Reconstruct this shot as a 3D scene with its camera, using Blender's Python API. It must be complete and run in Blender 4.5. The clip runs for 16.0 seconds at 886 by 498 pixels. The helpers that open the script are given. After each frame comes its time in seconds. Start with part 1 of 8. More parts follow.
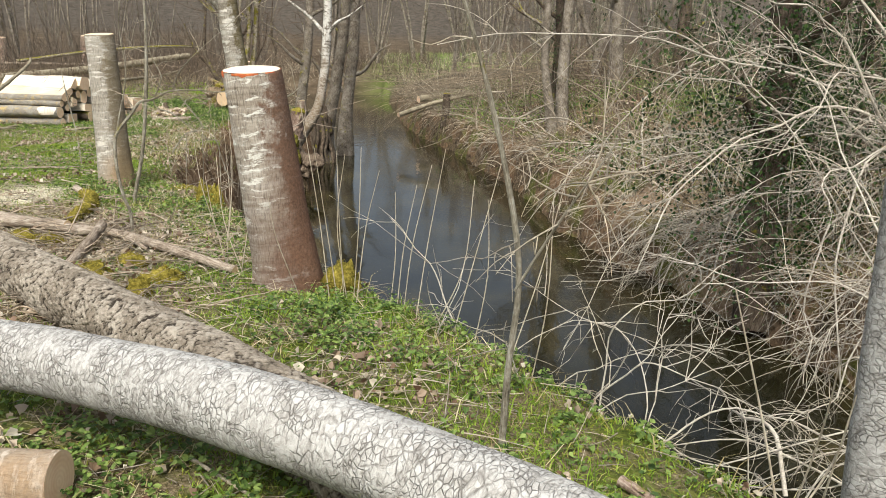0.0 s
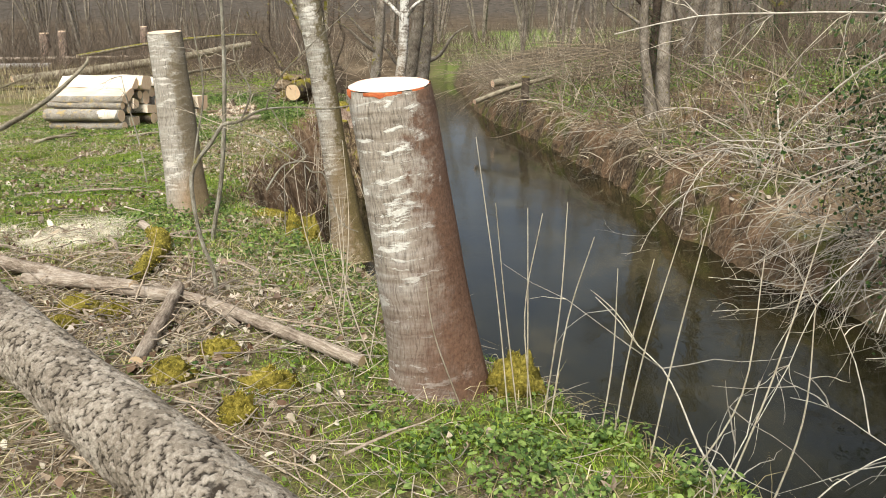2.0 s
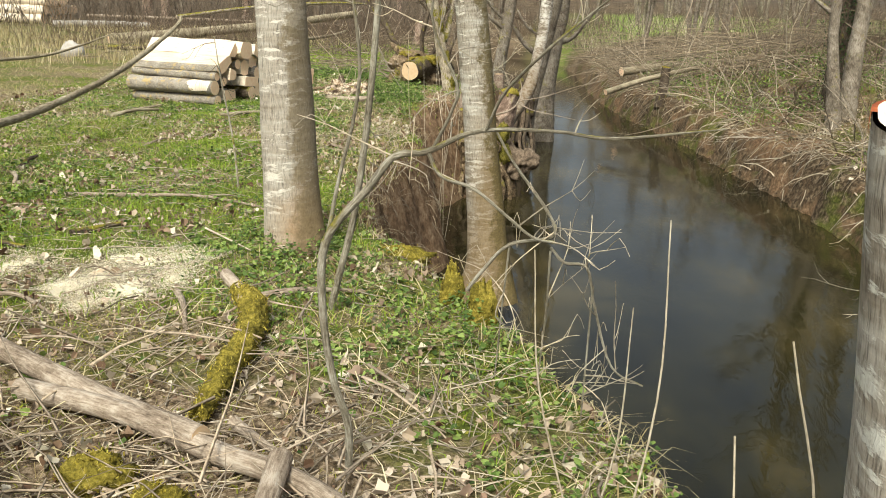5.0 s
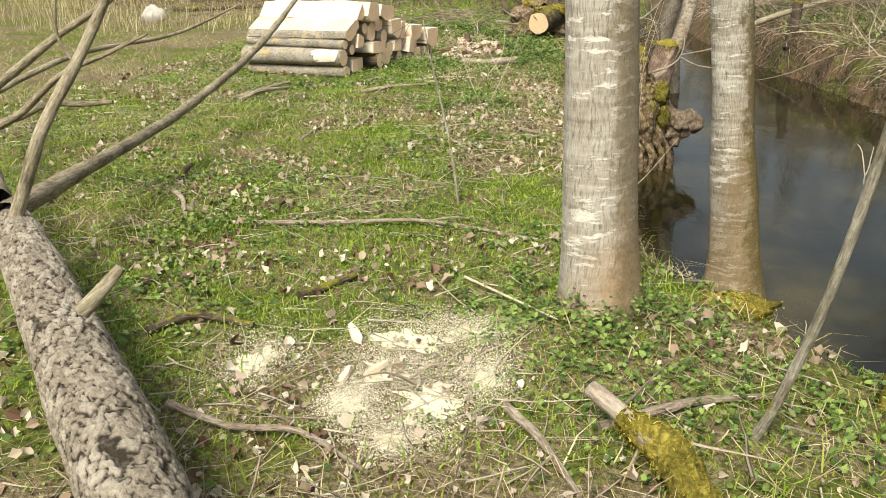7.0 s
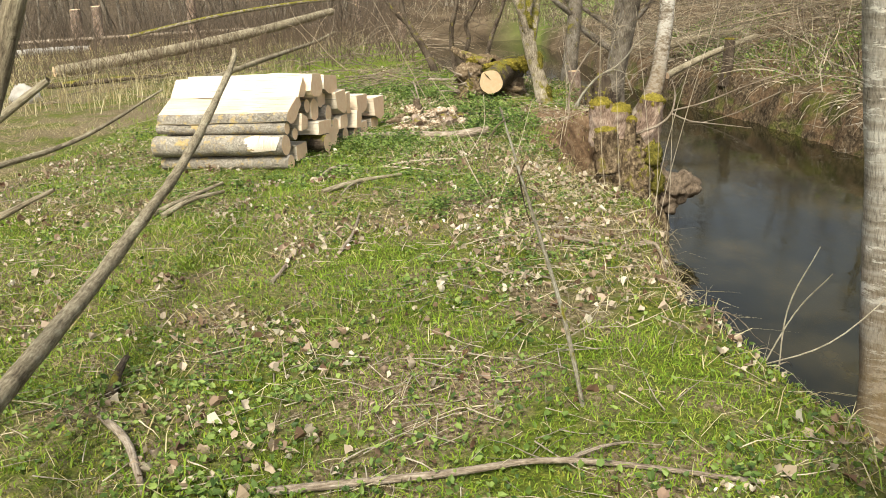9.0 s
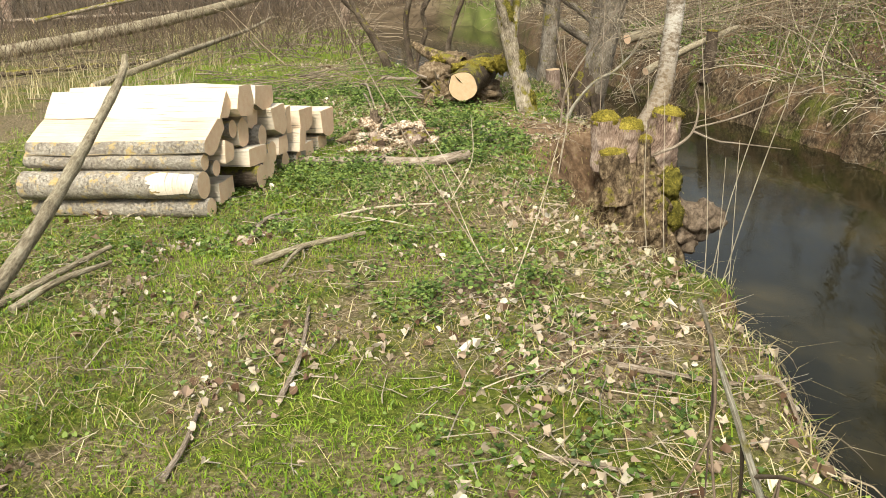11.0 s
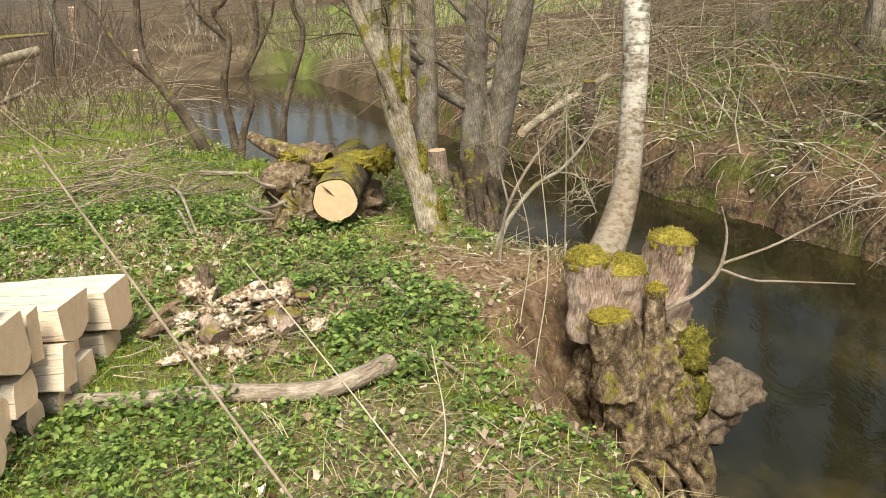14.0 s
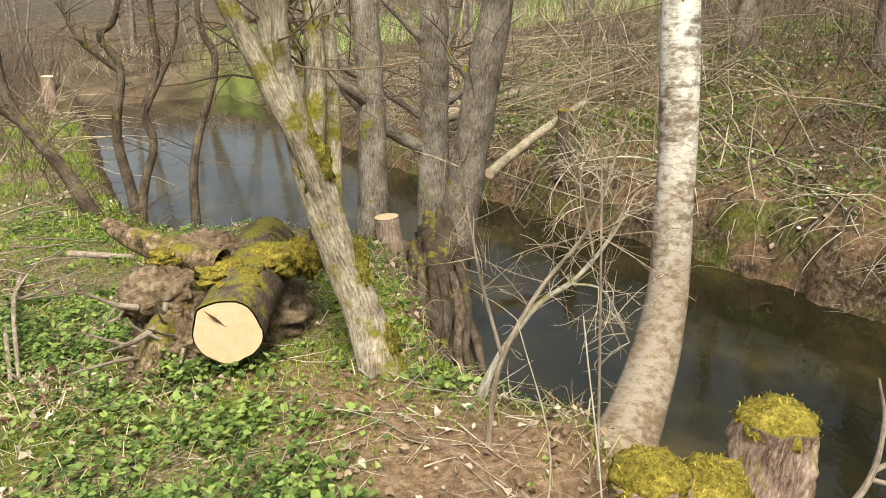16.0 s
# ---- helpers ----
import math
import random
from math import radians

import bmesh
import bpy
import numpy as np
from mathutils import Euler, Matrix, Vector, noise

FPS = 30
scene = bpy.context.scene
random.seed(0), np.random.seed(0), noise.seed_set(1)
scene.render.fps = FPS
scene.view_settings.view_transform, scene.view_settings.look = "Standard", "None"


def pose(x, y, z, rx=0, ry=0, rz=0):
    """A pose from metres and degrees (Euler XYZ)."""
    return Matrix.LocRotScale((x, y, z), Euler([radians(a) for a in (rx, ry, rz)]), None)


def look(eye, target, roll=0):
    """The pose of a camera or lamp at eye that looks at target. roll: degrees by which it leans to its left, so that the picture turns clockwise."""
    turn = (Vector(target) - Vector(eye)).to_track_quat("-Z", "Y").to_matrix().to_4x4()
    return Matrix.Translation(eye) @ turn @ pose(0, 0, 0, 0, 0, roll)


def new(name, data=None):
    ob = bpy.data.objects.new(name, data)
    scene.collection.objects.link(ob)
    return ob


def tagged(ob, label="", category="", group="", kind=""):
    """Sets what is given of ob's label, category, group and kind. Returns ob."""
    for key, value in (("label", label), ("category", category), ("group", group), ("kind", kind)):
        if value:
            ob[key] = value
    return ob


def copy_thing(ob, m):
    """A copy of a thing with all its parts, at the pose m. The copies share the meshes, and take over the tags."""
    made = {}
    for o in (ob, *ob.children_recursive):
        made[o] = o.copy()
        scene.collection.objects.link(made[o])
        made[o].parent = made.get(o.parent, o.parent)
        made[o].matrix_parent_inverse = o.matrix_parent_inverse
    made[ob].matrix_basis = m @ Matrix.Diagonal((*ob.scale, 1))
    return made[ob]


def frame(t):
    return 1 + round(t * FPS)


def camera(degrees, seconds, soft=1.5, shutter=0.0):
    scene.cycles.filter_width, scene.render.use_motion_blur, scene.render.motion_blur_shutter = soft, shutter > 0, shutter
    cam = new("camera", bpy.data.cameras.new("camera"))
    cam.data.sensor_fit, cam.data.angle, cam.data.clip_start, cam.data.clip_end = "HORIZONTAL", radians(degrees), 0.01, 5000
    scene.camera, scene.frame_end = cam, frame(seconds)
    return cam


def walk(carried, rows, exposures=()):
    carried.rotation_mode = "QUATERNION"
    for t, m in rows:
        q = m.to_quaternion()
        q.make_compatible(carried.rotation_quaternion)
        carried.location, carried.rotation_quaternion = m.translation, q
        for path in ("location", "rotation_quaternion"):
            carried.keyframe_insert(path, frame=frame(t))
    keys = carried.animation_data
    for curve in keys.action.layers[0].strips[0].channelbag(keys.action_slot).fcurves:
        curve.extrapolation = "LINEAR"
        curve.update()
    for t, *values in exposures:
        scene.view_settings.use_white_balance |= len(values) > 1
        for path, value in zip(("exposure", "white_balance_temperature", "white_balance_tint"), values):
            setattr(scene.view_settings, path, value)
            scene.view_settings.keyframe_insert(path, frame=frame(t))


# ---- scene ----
cam = camera(56.7, 16.0, 0.95)
PATH = [
    (0, (-0.166, 0.355, 1.424), (-0.094, 2.296, 0.946), 1.1),
    (0.5, (-0.413, 0.734, 1.47), (-0.319, 2.667, 0.963), -1.4),
    (1, (-0.577, 1.161, 1.447), (-0.478, 3.093, 0.941), -1.3),
    (1.5, (-0.673, 1.538, 1.443), (-0.735, 3.468, 0.92), -1.4),
    (2, (-0.818, 1.985, 1.505), (-0.881, 3.913, 0.978), -0.9),
    (2.5, (-0.957, 2.369, 1.496), (-1.012, 4.306, 1.003), -0.3),
    (3, (-1.047, 2.783, 1.486), (-1.123, 4.717, 0.983), 0.7),
    (3.2, (-1.108, 2.943, 1.455), (-1.197, 4.876, 0.95), 1.0),
    (5.3, (-1.95, 4.467, 1.398), (-2.271, 6.343, 0.783), 2.5),
    (5.5, (-2.135, 4.589, 1.42), (-2.497, 6.448, 0.778), 2.6),
    (6, (-2.528, 4.852, 1.433), (-2.907, 6.705, 0.783), 1.2),
    (6.5, (-2.898, 5.142, 1.531), (-3.284, 6.981, 0.848), -2.4),
    (7, (-3.234, 5.449, 1.482), (-3.597, 7.284, 0.775), -1.0),
    (7.5, (-3.554, 5.857, 1.511), (-3.849, 7.703, 0.799), -3.4),
    (8, (-3.799, 6.371, 1.509), (-4.003, 8.232, 0.806), -3.9),
    (8.5, (-4.103, 6.794, 1.526), (-4.284, 8.675, 0.872), -2.7),
    (8.7, (-4.224, 6.976, 1.535), (-4.374, 8.874, 0.922), -3.2),
    (10.8, (-4.635, 9.049, 1.575), (-4.618, 10.936, 0.911), -2.6),
    (11, (-4.67, 9.248, 1.563), (-4.643, 11.135, 0.901), -2.9),
    (11.5, (-4.732, 9.724, 1.607), (-4.603, 11.604, 0.935), -2.9),
    (12, (-4.786, 10.125, 1.618), (-4.608, 12.017, 0.993), -3.9),
    (12.5, (-4.824, 10.706, 1.625), (-4.51, 12.598, 1.06), -5.3),
    (13, (-4.791, 11.338, 1.572), (-4.445, 13.217, 0.981), -5.0),
    (13.5, (-4.839, 11.902, 1.623), (-4.468, 13.778, 1.038), -3.6),
    (14, (-4.887, 12.493, 1.656), (-4.428, 14.344, 1.053), -3.8),
    (14.5, (-4.828, 13.187, 1.659), (-4.294, 15.022, 1.071), -4.8),
    (15, (-4.736, 13.729, 1.655), (-4.168, 15.554, 1.066), -4.7),
    (15.5, (-4.603, 14.182, 1.652), (-4.002, 16.0, 1.076), -4.5),
    (16, (-4.303, 14.533, 1.657), (-3.74, 16.363, 1.079), -4.2),
]
walk(cam, [(t, look(eye, target, roll)) for t, eye, target, roll in PATH], [(0.0, 0.02, 6000, 8), (2.0, 0.1, 6050, 8), (3.2, 0.1, 6100, 7), (5.3, 0.21, 6350, 4), (14.0, 0.28, 6500, 6), (16.0, 0.42, 6500, 6)])

# world and light
world = bpy.data.worlds.new("sky")
scene.world = world
world.use_nodes = True
wn = world.node_tree
sky = wn.nodes.new("ShaderNodeTexSky")
sky.sky_type = "NISHITA"
sky.sun_disc = False
SUN_AZ, SUN_EL = radians(190), radians(50)      # azimuth clockwise from +y
sky.sun_elevation, sky.sun_rotation = SUN_EL, SUN_AZ
sky.air_density, sky.dust_density = 1.0, 7.0
veil = wn.nodes.new("ShaderNodeMix")
veil.data_type = "RGBA"
veil.inputs[0].default_value = 0.36
veil.inputs[7].default_value = (8.0, 8.1, 8.2, 1.0)
wn.links.new(sky.outputs[0], veil.inputs[6])
wn.links.new(veil.outputs[2], wn.nodes["Background"].inputs[0])
wn.nodes["Background"].inputs[1].default_value = 0.112
sun = new("sun", bpy.data.lights.new("sun", "SUN"))
sun.data.energy, sun.data.angle, sun.data.color = 5.1, radians(20.0), (1.0, 0.92, 0.78)
sun.rotation_euler = Vector((math.sin(SUN_AZ) * math.cos(SUN_EL), math.cos(SUN_AZ) * math.cos(SUN_EL), math.sin(SUN_EL))).to_track_quat("Z", "Y").to_euler()

# ---------------------------------------------------------------- materials


class Nodes:
    def __init__(self, name, rough=0.85, spec=0.25):
        self.mat = bpy.data.materials.new(name)
        self.mat.use_nodes = True
        self.tree = self.mat.node_tree
        self.bsdf = self.tree.nodes["Principled BSDF"]
        self.bsdf.inputs["Roughness"].default_value = rough
        self.bsdf.inputs["Specular IOR Level"].default_value = spec

    def put(self, socket, value):
        if isinstance(value, bpy.types.NodeSocket):
            self.tree.links.new(value, socket)
        elif isinstance(value, tuple) and len(value) == 3 and socket.type == "RGBA":
            socket.default_value = (*value, 1)
        else:
            socket.default_value = value

    def coords(self, kind="Object", scale=(1, 1, 1)):
        tc = self.tree.nodes.new("ShaderNodeTexCoord")
        mp = self.tree.nodes.new("ShaderNodeMapping")
        mp.inputs["Scale"].default_value = scale
        self.tree.links.new(tc.outputs[kind], mp.inputs[0])
        return mp.outputs[0]

    def world(self, scale=(1, 1, 1)):
        g = self.tree.nodes.new("ShaderNodeNewGeometry")
        mp = self.tree.nodes.new("ShaderNodeMapping")
        mp.inputs["Scale"].default_value = scale
        self.tree.links.new(g.outputs["Position"], mp.inputs[0])
        return mp.outputs[0]

    def island(self):
        return self.tree.nodes.new("ShaderNodeNewGeometry").outputs["Random Per Island"]

    def each(self):
        return self.tree.nodes.new("ShaderNodeObjectInfo").outputs["Random"]

    def grain(self, vec, scale, detail=6, rough=0.6, distort=0.0):
        n = self.tree.nodes.new("ShaderNodeTexNoise")
        n.inputs["Scale"].default_value, n.inputs["Detail"].default_value = scale, detail
        n.inputs["Roughness"].default_value, n.inputs["Distortion"].default_value = rough, distort
        self.tree.links.new(vec, n.inputs["Vector"])
        return n.outputs["Fac"]

    def cells(self, vec, scale, feature="F1", rand=1.0):
        n = self.tree.nodes.new("ShaderNodeTexVoronoi")
        n.feature = feature
        n.inputs["Scale"].default_value, n.inputs["Randomness"].default_value = scale, rand
        self.tree.links.new(vec, n.inputs["Vector"])
        return n.outputs["Distance"]

    def cell_tone(self, vec, scale):
        n = self.tree.nodes.new("ShaderNodeTexVoronoi")
        n.inputs["Scale"].default_value = scale
        self.tree.links.new(vec, n.inputs["Vector"])
        bw = self.tree.nodes.new("ShaderNodeRGBToBW")
        self.tree.links.new(n.outputs["Color"], bw.inputs[0])
        return bw.outputs[0]

    def stretch(self, vec, scale):
        mp = self.tree.nodes.new("ShaderNodeMapping")
        mp.inputs["Scale"].default_value = scale
        self.tree.links.new(vec, mp.inputs[0])
        return mp.outputs[0]

    def warp(self, vec, scale, amount):
        n = self.tree.nodes.new("ShaderNodeTexNoise")
        n.inputs["Scale"].default_value = scale
        self.tree.links.new(vec, n.inputs["Vector"])
        sub = self.tree.nodes.new("ShaderNodeVectorMath")
        sub.operation = "SUBTRACT"
        self.tree.links.new(n.outputs["Color"], sub.inputs[0])
        sub.inputs[1].default_value = (0.5, 0.5, 0.5)
        ma = self.tree.nodes.new("ShaderNodeVectorMath")
        ma.operation = "MULTIPLY_ADD"
        self.tree.links.new(sub.outputs[0], ma.inputs[0])
        ma.inputs[1].default_value = (amount, amount, amount)
        self.tree.links.new(vec, ma.inputs[2])
        return ma.outputs[0]

    def ramp(self, fac, *stops, mode="LINEAR"):
        r = self.tree.nodes.new("ShaderNodeValToRGB")
        r.color_ramp.interpolation = mode
        e = r.color_ramp.elements
        while len(e) < len(stops):
            e.new(0.5)
        for k, (p, c) in zip(e, stops):
            k.position = p
            k.color = (*c, 1) if isinstance(c, tuple) else (c, c, c, 1)
        self.tree.links.new(fac, r.inputs[0])
        return r.outputs[0]

    def mix(self, fac, a, b, blend="MIX"):
        m = self.tree.nodes.new("ShaderNodeMix")
        m.data_type, m.blend_type = "RGBA", blend
        self.put(m.inputs[0], fac)
        self.put(m.inputs[6], a)
        self.put(m.inputs[7], b)
        return m.outputs[2]

    def calc(self, op, a, b=0.0):
        m = self.tree.nodes.new("ShaderNodeMath")
        m.operation = op
        self.put(m.inputs[0], a)
        self.put(m.inputs[1], b)
        return m.outputs[0]

    def up(self):
        g = self.tree.nodes.new("ShaderNodeNewGeometry")
        s = self.tree.nodes.new("ShaderNodeSeparateXYZ")
        self.tree.links.new(g.outputs["Normal"], s.inputs[0])
        return s.outputs[2]

    def axis(self, vec, k):
        s = self.tree.nodes.new("ShaderNodeSeparateXYZ")
        self.tree.links.new(vec, s.inputs[0])
        return s.outputs[k]

    def bump(self, height, strength=0.5, distance=0.01):
        b = self.tree.nodes.new("ShaderNodeBump")
        b.inputs["Strength"].default_value, b.inputs["Distance"].default_value = strength, distance
        self.tree.links.new(height, b.inputs["Height"])
        self.tree.links.new(b.outputs[0], self.bsdf.inputs["Normal"])

    def done(self, colour, rough=None, height=None, strength=0.5, distance=0.01):
        self.put(self.bsdf.inputs["Base Color"], colour)
        if rough is not None:
            self.put(self.bsdf.inputs["Roughness"], rough)
        if height is not None:
            self.bump(height, strength, distance)
        return self.mat


def leafy(name, *stops, rough=0.55, through_light=0.25):
    """Thin leaves and blades: one tone for each, with some light let through."""
    n = Nodes(name, rough, 0.3)
    tone = n.ramp(n.island(), *stops)
    tone = n.mix(n.ramp(n.grain(n.world(), 1.3, 3), (0.35, 0.0), (0.65, 0.55)), tone, n.mix(1.0, tone, (0.62, 0.66, 0.5), "MULTIPLY"))
    n.put(n.bsdf.inputs["Base Color"], tone)
    tr = n.tree.nodes.new("ShaderNodeBsdfTranslucent")
    n.tree.links.new(tone, tr.inputs[0])
    add = n.tree.nodes.new("ShaderNodeMixShader")
    add.inputs[0].default_value = through_light
    n.tree.links.new(n.bsdf.outputs[0], add.inputs[1])
    n.tree.links.new(tr.outputs[0], add.inputs[2])
    n.tree.links.new(add.outputs[0], n.tree.nodes["Material Output"].inputs[0])
    return n.mat


def make_ground():
    n = Nodes("turf_and_litter", 0.95, 0.1)
    p = n.world()
    big, mid, fine = n.grain(p, 0.45, 4), n.grain(p, 2.2, 6, 0.7), n.grain(p, 28, 5, 0.7)
    grass = n.ramp(fine, (0.3, (0.03, 0.042, 0.009)), (0.52, (0.1, 0.125, 0.02)), (0.72, (0.22, 0.225, 0.045)))
    litter = n.ramp(n.grain(p, 45, 6, 0.75), (0.34, (0.045, 0.032, 0.02)), (0.5, (0.17, 0.125, 0.08)), (0.68, (0.42, 0.34, 0.25)))
    col = n.mix(n.ramp(n.calc("ADD", n.calc("MULTIPLY", big, 0.4), n.calc("MULTIPLY", mid, 0.6)), (0.44, 0.0), (0.54, 0.85)), grass, litter)
    soil = n.ramp(n.grain(p, 24, 8, 0.75), (0.32, (0.07, 0.042, 0.025)), (0.5, (0.2, 0.13, 0.08)), (0.7, (0.38, 0.28, 0.19)))
    # trodden and bare spots
    for cx, cy, size, what in ((-2.7, 6.1, 1.1, litter), (-1.95, 4.7, 0.75, litter), (-4.0, 12.3, 0.45, litter), (-4.95, 16.9, 0.6, litter), (-4.6, 10.2, 0.5, litter), (-4.9, 8.9, 0.3, soil), (-4.4, 13.2, 0.35, litter),
                               (-3.35, 17.1, 0.62, soil), (-3.6, 15.95, 0.42, soil), (-3.45, 16.35, 0.45, soil), (-3.2, 16.5, 0.6, soil), (-3.7, 17.7, 0.5, soil), (-3.95, 18.15, 0.4, soil), (-3.55, 15.95, 0.4, soil), (-5.2, 9.15, 0.25, soil), (-5.6, 20.5, 0.7, litter)):
        away = n.tree.nodes.new("ShaderNodeVectorMath")
        away.operation = "DISTANCE"
        n.tree.links.new(p, away.inputs[0])
        away.inputs[1].default_value = (cx, cy, 0.0)
        spot = n.ramp(n.calc("SUBTRACT", n.calc("DIVIDE", away.outputs["Value"], size), n.calc("MULTIPLY", mid, 1.1)), (0.05, 0.95), (0.45, 0.0))
        col = n.mix(spot, col, what)
    earth = n.ramp(n.grain(p, 9, 8, 0.7), (0.3, (0.05, 0.032, 0.02)), (0.5, (0.17, 0.11, 0.066)), (0.72, (0.34, 0.25, 0.165)))
    steep = n.ramp(n.calc("ADD", n.up(), n.calc("MULTIPLY", n.grain(p, 4, 5), 0.25)), (0.86, 1.0), (1.0, 0.0))
    col = n.mix(steep, col, earth)
    # brown dead growth, bare soil and green spots over the bank beyond the river
    shore = n.calc("ADD", n.axis(p, 0), n.calc("MULTIPLY", n.axis(p, 1), 0.22))
    thatch = n.ramp(n.grain(p, 14, 7, 0.75), (0.36, (0.02, 0.015, 0.009)), (0.5, (0.08, 0.058, 0.036)), (0.66, (0.27, 0.21, 0.14)))
    thatch = n.mix(n.ramp(n.grain(p, 1.1, 6, 0.7), (0.45, 0.0), (0.55, 0.85)), thatch, n.ramp(n.grain(p, 20, 7, 0.75), (0.34, (0.06, 0.036, 0.02)), (0.5, (0.185, 0.115, 0.066)), (0.7, (0.36, 0.26, 0.165))))
    thatch = n.mix(n.ramp(n.grain(n.world((1, 1, 2)), 0.8, 5, 0.65), (0.52, 0.0), (0.62, 0.75)), thatch, grass)
    slip = n.ramp(n.grain(p, 17, 8, 0.75), (0.32, (0.13, 0.085, 0.052)), (0.5, (0.3, 0.215, 0.14)), (0.7, (0.48, 0.38, 0.27)))
    for cx, cy, size in ((4.0, 9.2, 1.5), (3.5, 11.4, 0.9), (4.9, 6.8, 1.2)):
        away = n.tree.nodes.new("ShaderNodeVectorMath")
        away.operation = "DISTANCE"
        n.tree.links.new(p, away.inputs[0])
        away.inputs[1].default_value = (cx, cy, -0.6)
        thatch = n.mix(n.ramp(n.calc("SUBTRACT", n.calc("DIVIDE", away.outputs["Value"], size), n.calc("MULTIPLY", mid, 1.2)), (0.0, 0.9), (0.5, 0.0)), thatch, slip)
    col = n.mix(n.ramp(n.calc("MULTIPLY", shore, 0.1), (0.42, 0.0), (0.52, 1.0)), col, thatch)
    # far field and dead grass beyond the banks, then a green pasture
    far = n.ramp(n.grain(p, 0.5, 6, 0.7), (0.35, (0.05, 0.036, 0.022)), (0.5, (0.095, 0.07, 0.044)), (0.65, (0.17, 0.13, 0.085)))
    y = n.calc("MULTIPLY", n.axis(p, 1), 0.01)
    col = n.mix(n.ramp(y, (0.30, 0.0), (0.44, 1.0)), col, far)
    pasture = n.ramp(n.grain(p, 0.8, 5, 0.7), (0.35, (0.1, 0.15, 0.03)), (0.65, (0.21, 0.27, 0.06)))
    right = n.ramp(n.calc("ADD", n.calc("MULTIPLY", n.axis(p, 0), 0.02), 0.5), (0.42, 0.0), (0.5, 1.0))
    col = n.mix(n.calc("MULTIPLY", right, n.ramp(y, (0.43, 0.0), (0.47, 1.0), (0.7, 1.0), (0.8, 0.0))), col, pasture)
    hill = n.ramp(n.grain(p, 0.9, 8, 0.75), (0.35, (0.035, 0.029, 0.022)), (0.6, (0.11, 0.092, 0.072)))
    col = n.mix(n.ramp(n.calc("MULTIPLY", n.axis(p, 2), 0.1), (0.17, 0.0), (0.35, 1.0)), col, hill)
    return n.done(col, None, n.calc("ADD", fine, n.calc("MULTIPLY", mid, 0.8)), 0.9, 0.03)


def make_water():
    n = Nodes("river_water", 0.03, 0.4)
    bed = n.grain(n.world((1, 0.6, 1)), 0.9, 5, 0.6)
    col = n.ramp(bed, (0.36, (0.007, 0.007, 0.0035)), (0.52, (0.017, 0.0155, 0.006)), (0.68, (0.05, 0.04, 0.015)))
    n.bsdf.inputs["IOR"].default_value = 1.33
    broad = n.grain(n.world((1, 0.4, 1)), 1.6, 4, 0.55, 0.8)
    rip = n.calc("ADD", n.grain(n.world((1, 0.45, 1)), 5.0, 4, 0.55, 0.6), n.calc("MULTIPLY", n.grain(n.world((1, 0.6, 1)), 22, 3), n.calc("MULTIPLY", broad, 0.35)))
    return n.done(col, 0.02, rip, 0.12, 0.03)


